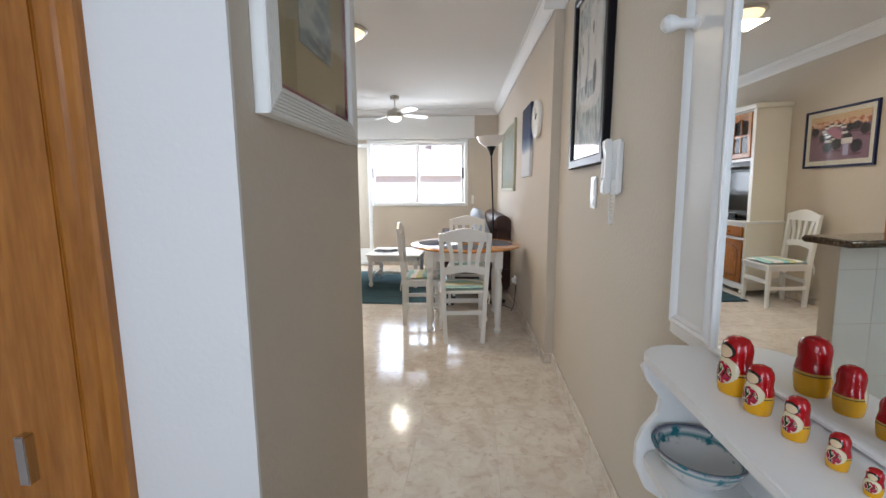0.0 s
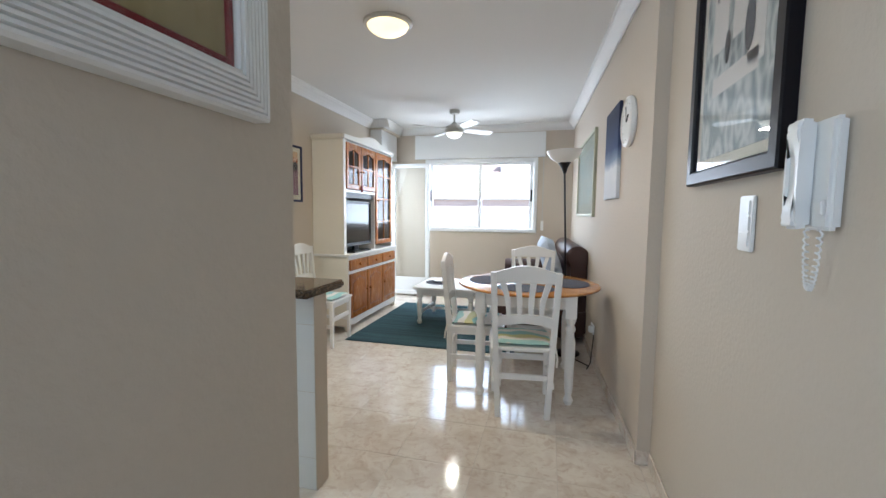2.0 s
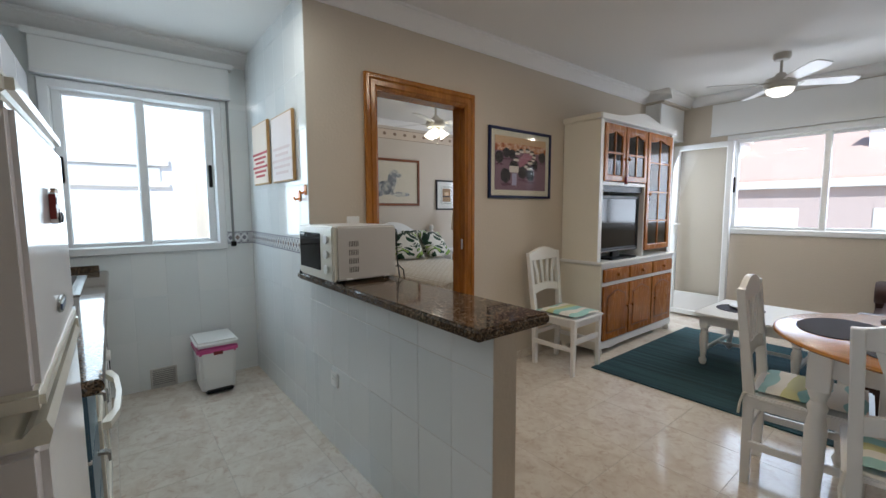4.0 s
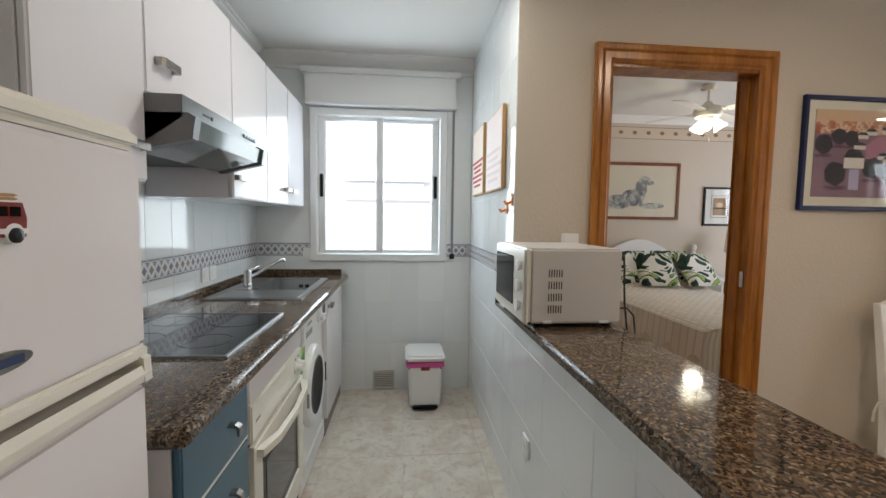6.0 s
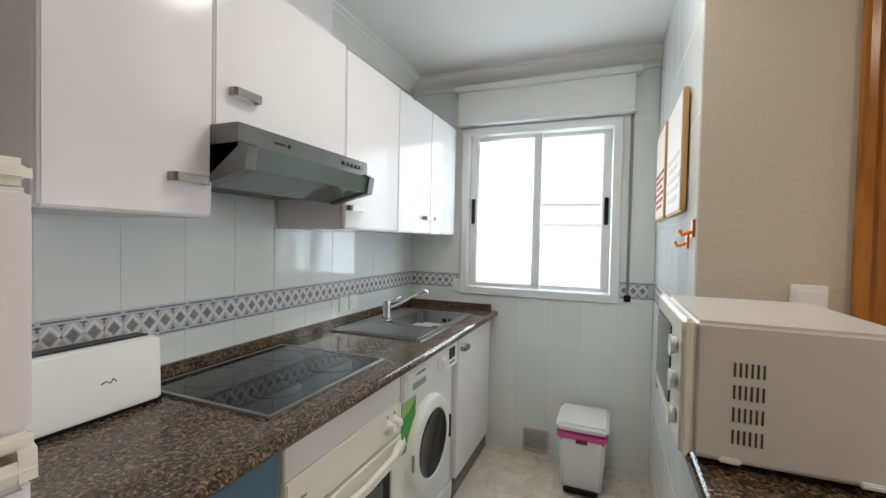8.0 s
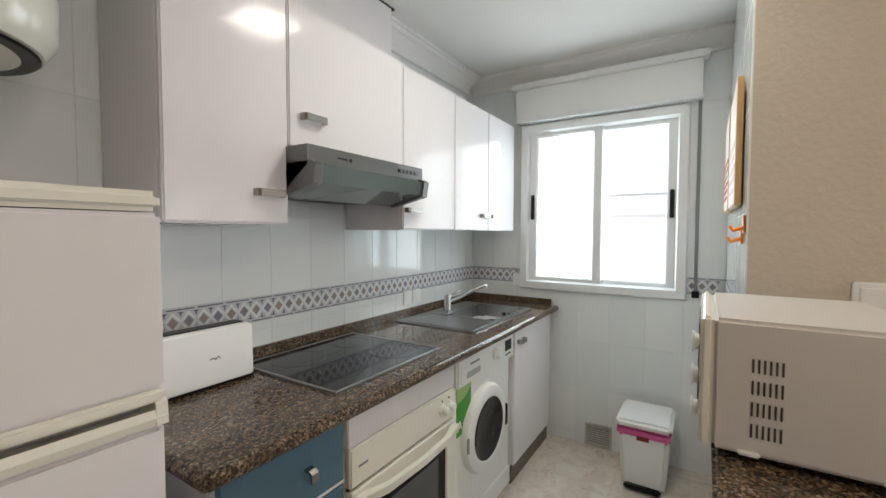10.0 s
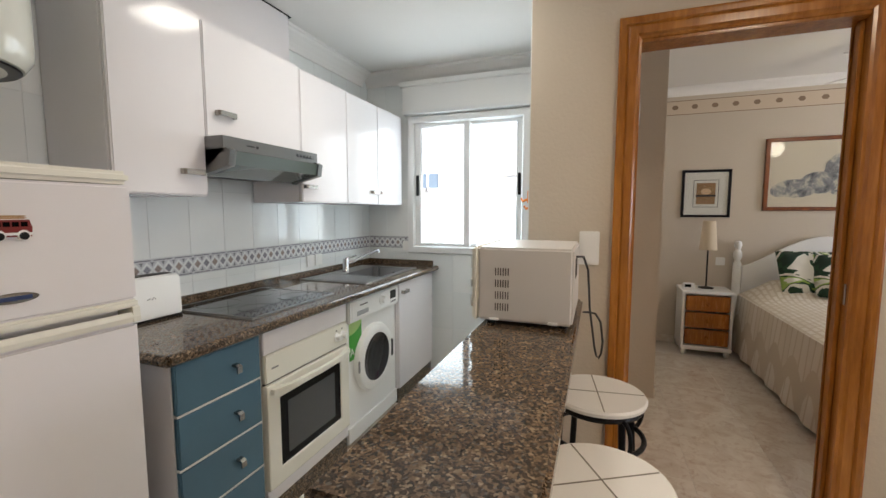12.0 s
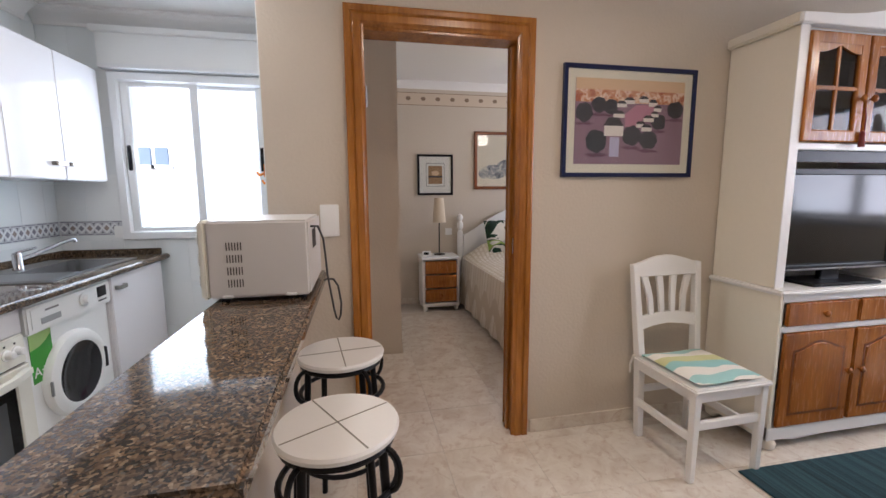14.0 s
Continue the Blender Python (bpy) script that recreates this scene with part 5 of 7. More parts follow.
# upper half
VF = -1.862
bx("upper_side", (UX, Y0 + 0.03, 0.826, VF, Y0 + 0.055, 2.035), CREAM, cu)
bx("upper_side", (UX, Y1 - 0.055, 0.826, VF, Y1 - 0.03, 2.035), CREAM, cu)
bx("divider", (UX, 5.685, 0.826, VF, 5.71, 2.02), WHITE, cu)
bx("upper_back", (UX, Y0 + 0.05, 0.826, UX + 0.012, Y1 - 0.05, 2.02), CREAM, cu)
bx("niche_shelf", (UX, Y0 + 0.05, 1.485, VF + 0.002, 5.69, 1.515), WHITE, cu)
bx("upper_shelf", (UX, Y0 + 0.05, 1.76, VF - 0.03, 5.69, 1.775), WHITE, cu)
for sz in (1.15, 1.45, 1.75):
    bx("side_shelf", (UX, 5.71, sz, VF - 0.03, Y1 - 0.055, sz + 0.015), WHITE, cu)
bx("upper_top", (UX + 0.013, Y0 + 0.056, 2.012, VF - 0.021, Y1 - 0.056, 2.03), WHITE, cu)
part("face_strip", boxm(VF + 0.0005, Y0 + 0.027, 0.8265, VF + 0.006, Y0 + 0.078, 2.03), WHITE, cu)
part("face_strip", boxm(VF + 0.0005, Y1 - 0.078, 0.8265, VF + 0.006, Y1 - 0.027, 2.03), WHITE, cu)
cr = [(Y0 + 0.004, 2.03), (Y1 - 0.005, 2.03)]
for i in range(17):
    u = i / 16
    cr.append((Y1 - 0.005 + (Y0 - Y1 + 0.01) * u, 2.075 + 0.075 * math.exp(-((u - 0.5) / 0.2) ** 2)))
part("pediment", soften(slab(cr, VF - 0.02, VF + 0.03, "YZ"), 0.005, 1), WHITE, cu)
bx("crown_side", (UX, Y0 + 0.0, 2.03, VF + 0.02, Y0 + 0.03, 2.08), CREAM, cu, bev=0.008)
bx("crown_side", (UX, Y1 - 0.03, 2.03, VF + 0.02, Y1, 2.08), CREAM, cu, bev=0.008)


def glazed_door(y0, y1, z0, z1, rows, knob_y, knob_z):
    d = part("glazed_door", frame_ring(y0, z0, y1, z1, 0.055, VF - 0.004, VF + 0.018, "YZ"), HONEY, cu, "honey pine glazed door")
    p = bx("pane", (VF + 0.004, y0 + 0.05, z0 + 0.05, VF + 0.007, y1 - 0.05, z1 - 0.05), DARKGLASS, d, bev=0)
    ym = (y0 + y1) / 2
    bx("glazing_bar", (VF + 0.002, ym - 0.009, z0 + 0.05, VF + 0.015, ym + 0.009, z1 - 0.05), HONEY, d)
    for r in range(1, rows):
        zz = z0 + (z1 - z0) * r / rows
        bx("glazing_bar", (VF + 0.001, y0 + 0.05, zz - 0.009, VF + 0.0155, y1 - 0.05, zz + 0.009), HONEY, d)
    o = [(y0 + 0.05, z1 - 0.05), (y1 - 0.05, z1 - 0.05)]
    for i in range(11):
        u = i / 10
        o.append((y1 - 0.05 + (y0 - y1 + 0.1) * u, z1 - 0.055 - 0.035 * abs(math.cos(math.pi * u))))
    part("arched_head", slab(o, VF + 0.001, VF + 0.016, "YZ"), HONEY, d)
    pine_knob(d, VF + 0.017, knob_y, knob_z)
    return d


glazed_door(Y0 + 0.08, 5.275, 1.52, 2.005, 2, 5.25, 1.72)
glazed_door(5.285, 5.685, 1.52, 2.005, 2, 5.31, 1.72)
glazed_door(5.705, Y1 - 0.075, 0.88, 2.005, 4, 5.73, 1.42)
tassel = thing("key_tassel", (VF + 0.03, 5.27, 1.60), "dark red tassel hanging from a cabinet key", "tassel")
part("cord", tube([(0, 0, 0.11), (0.004, 0.003, 0.06), (0.004, 0.003, 0.0)], 0.003, 5), RED, tassel)
part("fringe", lathe([(0.0001, -0.075), (0.014, -0.075), (0.010, -0.03), (0.011, -0.012), (0.006, 0.0), (0.0001, 0.002)], 10), RED, tassel)

cu.scale.z = 1.018

# television in the niche
SCREEN = Mat("matt_screen", (0.004, 0.004, 0.005), 0.09, 0.0, 0.5).m
tv = thing("television", (0, 0, 0), "black flat-screen television on a stand in the wall unit", "television")
tv.location.x = 0.07
tv.scale.z = 1.018
bx("case", (-2.02, 4.945, 0.895, -1.975, 5.655, 1.40), BLACK, tv, bev=0.008)
part("bezel", frame_ring(4.945, 0.895, 5.655, 1.40, 0.03, -1.976, -1.965, "YZ"), BLACK, tv)
bx("screen", (-1.977, 4.972, 0.935, -1.970, 5.628, 1.372), SCREEN, tv, bev=0)
bx("lower_trim", (-1.975, 4.96, 0.90, -1.962, 5.64, 0.908), STEEL, tv, bev=0.001)
bx("neck", (-2.02, 5.24, 0.84, -1.99, 5.36, 0.91), BLACK, tv)
bx("foot", (-2.1, 5.08, 0.8265, -1.90, 5.52, 0.842), BLACK, tv, bev=0.005)
bx("valance", (-1.90, Y0 + 0.08, 1.43, -1.885, 5.68, 1.484), BLACK, cu, "dark strip under the niche shelf")

# sofa along the splayed wall, seen end on
sf = thing("sofa", (0.17, 6.02, 0), "dark brown leather sofa with rounded arms", "sofa", rz=2.5)
bx("base", (-0.44, -0.92, 0.06, 0.44, 0.92, 0.36), LEATHER, sf, bev=0.04, seg=4)
for s in (-1, 1):
    bx("arm", (-0.46, s * 0.84 - 0.10, 0.05, 0.40, s * 0.84 + 0.10, 0.58), LEATHER, sf, bev=0.05, seg=4)
    part("arm_roll", shift(lathe([(0.0001, 0), (0.09, 0), (0.105, 0.02), (0.105, 0.84), (0.09, 0.86), (0.0001, 0.86)], 24, axis="X"), -0.47, s * 0.84, 0.56), LEATHER, sf, smooth=True)
bx("backrest", (0.22, -0.90, 0.05, 0.46, 0.90, 0.86), LEATHER, sf, bev=0.05, seg=4)
part("back_roll", shift(lathe([(0.0001, 0), (0.09, 0), (0.118, 0.03), (0.118, 1.77), (0.09, 1.8), (0.0001, 1.8)], 28, axis="Y"), 0.335, -0.90, 0.86), LEATHER, sf, smooth=True)
for s in (-1, 1):
    bx("seat_cushion", (-0.45, min(s * 0.01, s * 0.73), 0.35, 0.24, max(s * 0.01, s * 0.73), 0.50), LEATHER, sf, bev=0.05, seg=4)
PALE = paint("pale_cushion_fabric", rgb("#c9d3e2"), 0.9, 0.15, 12, 0.2)
for yy, lab in ((5.42, "pale blue and white cushion on the sofa"), (5.85, "pale blue cushion on the sofa")):
    cs = part("throw_cushion", turn(cushion_mesh(-0.22, -0.22, 0.22, 0.22, -0.07, 0.15), 72, "Y"), PALE, smooth=True)
    cs.matrix_world = pose(0.27, yy - 0.12, 0.83, 0, 0, 8)
    tagged(cs, lab, "cushion", "sofa cushions")

# uplighter
ul = thing("floor_lamp", (0.495, 4.78, 0.004), "black floor uplighter with a white bowl shade, leaning slightly", "lamp")
ul.matrix_world = pose(0.45, 4.78, 0.004, 0, -2.4, 0)
part("base", lathe([(0.0001, 0.003), (0.118, 0.003), (0.12, 0.012), (0.10, 0.022), (0.03, 0.03), (0.0001, 0.03)], 32), IRON, ul, smooth=True)
part("pole", tube([(0, 0, 0.02), (0, 0, 0.9), (0, 0, 1.70)], 0.009, 10), IRON, ul)
part("cup", lathe([(0.0001, 1.66), (0.014, 1.66), (0.025, 1.70), (0.05, 1.745), (0.07, 1.77), (0.0001, 1.77)], 24), BLACK, ul, smooth=True)
part("shade", lathe([(0.05, 1.75), (0.09, 1.775), (0.13, 1.81), (0.152, 1.85), (0.157, 1.862), (0.150, 1.862), (0.124, 1.816), (0.085, 1.783), (0.05, 1.76)], 40), PLASTIC, ul, "white bowl shade", smooth=True)
cbl = thing("power_cable", (0, 0, 0), "black lamp cable lying on the floor by the wall", "cable")
part("cable", tube([(0.45, 4.72, 0.006), (0.55, 4.60, 0.006), (0.62, 4.50, 0.006), (0.60, 4.42, 0.006), (0.63, 4.45, 0.05), (0.66, 4.58, 0.22), (0.668, 4.62, 0.30)], 0.005, 6), CABLE, cbl)
sw = thing("wall_socket", (0.662, 4.64, 0.30), "white double wall socket near the floor", "socket", rz=2.5)
bx("plate", (-0.012, -0.075, -0.04, 0.0, 0.075, 0.04), PLASTIC, sw)
bx("adapter", (-0.045, -0.06, -0.025, -0.012, 0.0, 0.025), PLASTIC, sw, bev=0.006)


# ---- pictures ----
def picture(name, m, w, h, fw, fd, frame_mat, mat_w, print_mat, label, glazed=True, profile=None, mount=None, inner=None):
    """Framed picture lying in the local xz plane, its back at y = 0 and its face towards -y."""
    p = thing(name, (0, 0, 0), label, "picture")
    p.matrix_world = m
    part("frame", frame_ring(-w / 2, -h / 2, w / 2, h / 2, fw, 0, -fd, "XZ", profile), frame_mat, p)
    bx("backing", (-w / 2 + 0.004, -0.006, -h / 2 + 0.004, w / 2 - 0.004, -0.001, h / 2 - 0.004), DARKWOOD, p, bev=0)
    mt = bx("mount", (-w / 2 + fw * 0.9, -fd * 0.42, -h / 2 + fw * 0.9, w / 2 - fw * 0.9, -0.006, h / 2 - fw * 0.9), mount or MOUNT, p, bev=0)
    iw, ih = w / 2 - fw - mat_w, h / 2 - fw - mat_w
    pr = bx("print", (-iw, -fd * 0.42 - 0.002, -ih, iw, -fd * 0.42, ih), print_mat, p, bev=0)
    if inner:
        part("liner", frame_ring(-w / 2 + fw, -h / 2 + fw, w / 2 - fw, h / 2 - fw, 0.010, -fd * 0.35, -fd * 0.62, "XZ"), inner, p)
    if glazed:
        g = bx("glazing", (-w / 2 + fw * 0.95, -fd * 0.42 - 0.0095, -h / 2 + fw * 0.95, w / 2 - fw * 0.95, -fd * 0.42 - 0.0085, h / 2 - fw * 0.95), GLASS, p, bev=0)
        g.visible_shadow = False
    return p


MOUNT = paint("cream_mount_card", rgb("#e3dccb"), 0.8, 0.03)
OLIVE = paint("olive_mount_card", rgb("#a39268"), 0.8, 0.04)
MAUVE = paint("mauve_print", rgb("#8f6f80"), 0.7, 0.25, 14)
PEACH = paint("sand_print", rgb("#dcb992"), 0.7, 0.1, 10)
TREE = paint("dark_plum_print", rgb("#38343a"), 0.8, 0.25, 60)
PLUM = paint("plum_shadow_print", rgb("#6d4a5c"), 0.8, 0.2, 40)
HOUSEW = paint("white_house_print", rgb("#e6ddd6"), 0.7)
pa = picture("framed_print", pose(WX + 0.001, 4.29, 1.674, 0, 0, 90), 0.765, 0.56, 0.022, 0.022, NAVY, 0.045, MAUVE, "navy framed print of a mauve village landscape")


LIFT = [0]


def dot(parent, name, x, z, rx, rz, material, y=-0.0125, n=12):
    LIFT[0] = (LIFT[0] + 1) % 12
    y -= LIFT[0] * 0.00012
    o = [(x + rx * math.cos(2 * math.pi * i / n), z + rz * math.sin(2 * math.pi * i / n)) for i in range(n)]
    return part(name, slab(o, y, y + 0.0006, "XZ"), material, parent)


bx("sky_band", (-0.315, -0.0118, 0.160, 0.315, -0.0113, 0.215), PEACH, pa, bev=0)
HILL = Mat("peach_hill_print", rgb("#c9886a"), 0.7)
HILL.colour(HILL.ramp(HILL.noise(HILL.coord(world=True), 22, 4, 0.6), [(0.36, rgb("#a4573a")), (0.48, rgb("#c98a63")), (0.56, rgb("#ead2bb")), (0.66, rgb("#b8694a"))]))
bx("hill_band", (-0.315, -0.0118, 0.098, 0.315, -0.0113, 0.160), HILL.m, pa, bev=0)
part("field_shape", slab([(-0.03, -0.02), (-0.035, 0.04), (0.03, 0.09), (0.127, 0.092), (0.155, 0.06), (0.075, 0.02), (0.015, -0.03)], -0.0125, -0.012, "XZ"), paint("rose_print", rgb("#b97f92"), 0.7, 0.1, 20), pa)
prnd = random.Random(8)
for x, z, r in ((-0.266, 0.046, 0.050), (-0.183, 0.085, 0.043), (-0.116, 0.078, 0.040), (0.264, 0.072, 0.047), (0.166, 0.007, 0.044), (-0.194, -0.098, 0.060), (0.011, -0.067, 0.055), (0.11, -0.085, 0.052)):
    LIFT[0] = (LIFT[0] + 1) % 12
    yy = -0.0130 - LIFT[0] * 0.00012
    o = [(x + r * prnd.uniform(0.9, 1.08) * math.cos(math.tau * k / 26), z + r * 0.95 * prnd.uniform(0.88, 1.08) * math.sin(math.tau * k / 26)) for k in range(26)]
    part("tree_shape", slab(o, yy, yy + 0.0006, "XZ"), TREE, pa)
    o = [(x + r * 1.15 * prnd.uniform(0.7, 1.1) * math.cos(math.tau * k / 18), z - r * 1.12 + r * 0.2 * prnd.uniform(0.4, 1.3) * math.sin(math.tau * k / 18)) for k in range(18)]
    part("shadow_shape", slab(o, yy + 0.0002, yy + 0.0007, "XZ"), PLUM, pa)
for x, z, w_, h_ in ((-0.096, -0.044, 0.055, 0.026), (-0.055, 0.085, 0.028, 0.009), (-0.011, 0.103, 0.03, 0.009), (-0.07, 0.033, 0.032, 0.010), (0.072, 0.112, 0.028, 0.009), (0.127, 0.094, 0.025, 0.010), (0.155, 0.068, 0.022, 0.009), (0.105, 0.016, 0.03, 0.009), (0.061, -0.015, 0.028, 0.009), (0.095, -0.032, 0.03, 0.010), (0.14, 0.04, 0.022, 0.008)):
    bx("house_shape", (x - w_, -0.0160 - x * 0.002, z - h_, x + w_, -0.0150, z + h_), HOUSEW, pa, bev=0)
    part("roof_shape", slab([(x - w_ * 1.1, z + h_), (x + w_ * 1.0, z + h_), (x + w_ * 0.45, z + h_ * 2.6), (x - w_ * 0.6, z + h_ * 2.6)], -0.0165 - x * 0.002, -0.0150, "XZ"), TREE, pa)
bx("path_shape", (-0.115, -0.0125, -0.175, -0.06, -0.012, -0.075), paint("pale_blue_print", rgb("#b9b2cf"), 0.7), pa, bev=0)

# hall pictures
RIBS = [(0, 0), (0, 0.85)]
for k in range(7):
    RIBS += [(0.06 + k * 0.12, 1.0), (0.13 + k * 0.12, 0.98), (0.15 + k * 0.12, 0.82)]
RIBS += [(0.95, 0.9), (1.0, 0.5), (1.0, 0)]
SEA = Mat("sea_print", rgb("#6b7a80"), 0.6)
_v = SEA.coord(scale=(3, 1, 9))
SEA.colour(SEA.ramp(SEA.noise(_v, 2.5, 5), [(0.35, rgb("#4d5d63")), (0.5, rgb("#84908f")), (0.62, rgb("#b6b7a9")), (0.75, rgb("#5f6f74"))]))
SEA = SEA.m
CRIMSON = paint("crimson_liner", rgb("#7c1420"), 0.35)
picture("framed_print", pose(-0.189, 1.125, 1.742, 0, 0, 90), 0.575, 0.63, 0.062, 0.03, WHITE, 0.125, SEA, "white ribbed frame with a seascape in a wide olive mount", True, RIBS, OLIVE, CRIMSON)
GREYPIC = Mat("grey_street_print", rgb("#8d9496"), 0.5)
_v = GREYPIC.coord(scale=(4, 1, 2))
GREYPIC.colour(GREYPIC.ramp(GREYPIC.voronoi(_v, 4.5, "Distance"), [(0.15, rgb("#5d666b")), (0.35, rgb("#9ba2a3")), (0.55, rgb("#cfd0cb")), (0.8, rgb("#7d878c"))]))
GREYPIC = GREYPIC.m
gp = picture("framed_print", pose(HX - 0.001, 2.315, 1.868, 0, 0, -90), 0.66, 0.93, 0.05, 0.035, BLACKWOOD, 0.035, GREYPIC, "tall black framed grey street print on the hall wall")
for x, z, w_, h_ in ((-0.12, 0.1, 0.06, 0.14), (0.03, 0.14, 0.05, 0.18), (0.14, 0.06, 0.05, 0.22), (0.0, -0.15, 0.16, 0.03)):
    bx("building_shape", (x - w_, -0.0178, z - h_, x + w_, -0.0171, z + h_), HOUSEW, gp, bev=0)
for x, z, rx in ((0.10, -0.04, 0.03), (-0.05, -0.05, 0.02), (0.05, 0.2, 0.012), (-0.15, 0.15, 0.01)):
    dot(gp, "dark_shape", x, z, rx, rx * 2.6, TREE, -0.0186)

SLANT = 2.52


def right_wall(y, z, off=0.0):
    return pose(0.735 - (y - 3.10) * 0.04395 - off, y, z, 0, 0, -90 + SLANT)


# the two pictures and the clock on the splayed wall
CANVAS = Mat("blue_white_canvas", rgb("#d9dde2"), 0.8)
_v = CANVAS.coord()
_s = CANVAS.node("ShaderNodeSeparateXYZ")
CANVAS.link(_v, _s.inputs[0])
CANVAS.colour(CANVAS.ramp(CANVAS.math("ADD", CANVAS.math("MULTIPLY", _s.outputs[2], 1.5), CANVAS.math("ADD", 0.5, CANVAS.math("MULTIPLY", CANVAS.noise(_v, 4, 3), 0.15))), [(0.0, rgb("#d4d7df")), (0.42, rgb("#dfe3e8")), (0.5, rgb("#8798b5")), (0.62, rgb("#3e4f78")), (0.95, rgb("#27304f"))]))
CANVAS = CANVAS.m
cv = thing("canvas_picture", (0, 0, 0), "blue and white unframed canvas on the dining wall", "picture")
cv.matrix_world = right_wall(4.05, 1.722)
bx("canvas", (-0.235, -0.024, -0.315, 0.235, -0.001, 0.315), CANVAS, cv, bev=0.003)
SEAFOAM = Mat("pale_green_print", rgb("#a9bcb8"), 0.6)
_v = SEAFOAM.coord(scale=(1, 1, 3))
SEAFOAM.colour(SEAFOAM.ramp(SEAFOAM.noise(_v, 3, 4), [(0.3, rgb("#8fa8a8")), (0.5, rgb("#a9bfba")), (0.7, rgb("#c8cfc2"))]))
SEAFOAM = SEAFOAM.m
picture("framed_print", right_wall(5.50, 1.675), 1.30, 0.80, 0.03, 0.028, paint("pale_frame", rgb("#b9b9a0"), 0.5), 0.10, SEAFOAM, "wide pale green seascape print in a light frame", True, None, paint("sage_mount", rgb("#b4bfb0"), 0.8))
ck = thing("wall_clock", (0, 0, 0), "round white wall clock on the dining wall", "clock")
ck.matrix_world = right_wall(3.57, 1.847)
part("case", turn(lathe([(0.0001, 0), (0.142, 0), (0.15, 0.012), (0.146, 0.03), (0.13, 0.036), (0.126, 0.026), (0.0001, 0.026)], 40, axis="Y"), 180, "Z"), PLASTIC, ck, smooth=True)
for k in range(12):
    a = radians(30 * k)
    bx("hour_mark", (0.108 * math.sin(a) - 0.003, -0.0275, 0.108 * math.cos(a) - 0.003, 0.108 * math.sin(a) + 0.003, -0.026, 0.108 * math.cos(a) + 0.003), NICKEL, ck, bev=0)
part("hour_hand", tube([(0, -0.0295, 0), (0.045, -0.0295, 0.035)], 0.003, 5), BLACK, ck)
part("minute_hand", tube([(0, -0.0305, 0), (-0.02, -0.0305, 0.09)], 0.002, 5), BLACK, ck)

# intercom
it = thing("intercom", (0, 0.008, -0.06), "white intercom handset with a coiled cord on the wall", "intercom")
bx("base", (HX - 0.026, 1.79, 1.325, HX - 0.001, 1.885, 1.545), PLASTIC, it, bev=0.008, seg=3)
part("handset", soften(slab([(HX - 0.026, 1.33), (HX - 0.055, 1.325), (HX - 0.062, 1.345), (HX - 0.05, 1.40), (HX - 0.05, 1.47), (HX - 0.062, 1.53), (HX - 0.055, 1.552), (HX - 0.026, 1.548)], 1.842, 1.892, "XZ"), 0.007, 2), PLASTIC, it, smooth=True)
bx("button", (HX - 0.034, 1.80, 1.355, HX - 0.024, 1.83, 1.385), PLASTIC, it)
part("cord", tube([(HX - 0.025 + 0.0045 * math.cos(k * 1.3), 1.835 + 0.022 * math.cos(k / 118 * math.pi) + 0.004 * math.sin(k * 1.3), 1.325 - 0.12 * math.sin(k / 118 * math.pi) + 0.003 * math.sin(k * 1.3)) for k in range(119)], 0.0022, 5), PLASTIC, it)


# ---- lamps ----
def glow(name, colour, strength):
    m = Mat(name, (0.9, 0.88, 0.82), 0.4)
    m.emit(colour, strength)
    return m.m


cl = thing("ceiling_lamp", (-0.845, 3.60, LC), "round flush ceiling lamp with a lit glass dome", "lamp")
part("rim", lathe([(0.0001, -0.001), (0.165, -0.001), (0.168, -0.012), (0.158, -0.022), (0.14, -0.024), (0.0001, -0.02)], 40), SATIN, cl, smooth=True)
part("dome", lathe([(0.0001, -0.085), (0.05, -0.082), (0.095, -0.068), (0.128, -0.045), (0.142, -0.022), (0.0001, -0.022)], 40), glow("dome_glass", (1.0, 0.70, 0.32), 0.5), cl, "lit warm glass dome", smooth=True)
lamp("ceiling_lamp_light", "AREA", pose(-0.845, 3.60, LC - 0.10), 5.4, (1.0, 0.76, 0.50), size=(0.24, 0.24))

kl = thing("ceiling_lamp", (-2.04, 2.02, KC), "square flush kitchen ceiling lamp with a lit diffuser", "lamp")
part("rim", frame_ring(-0.155, -0.165, 0.155, 0.165, 0.014, -0.05, -0.001, "XY"), WHITE, kl)
bx("diffuser", (-0.140, -0.150, -0.046, 0.140, 0.150, -0.012), glow("square_diffuser", (1.0, 0.86, 0.62), 1.1), kl, bev=0.004)
lamp("kitchen_lamp_light", "AREA", pose(-2.04, 2.02, KC - 0.06), 2.8, (1.0, 0.92, 0.76), size=(0.26, 0.28))


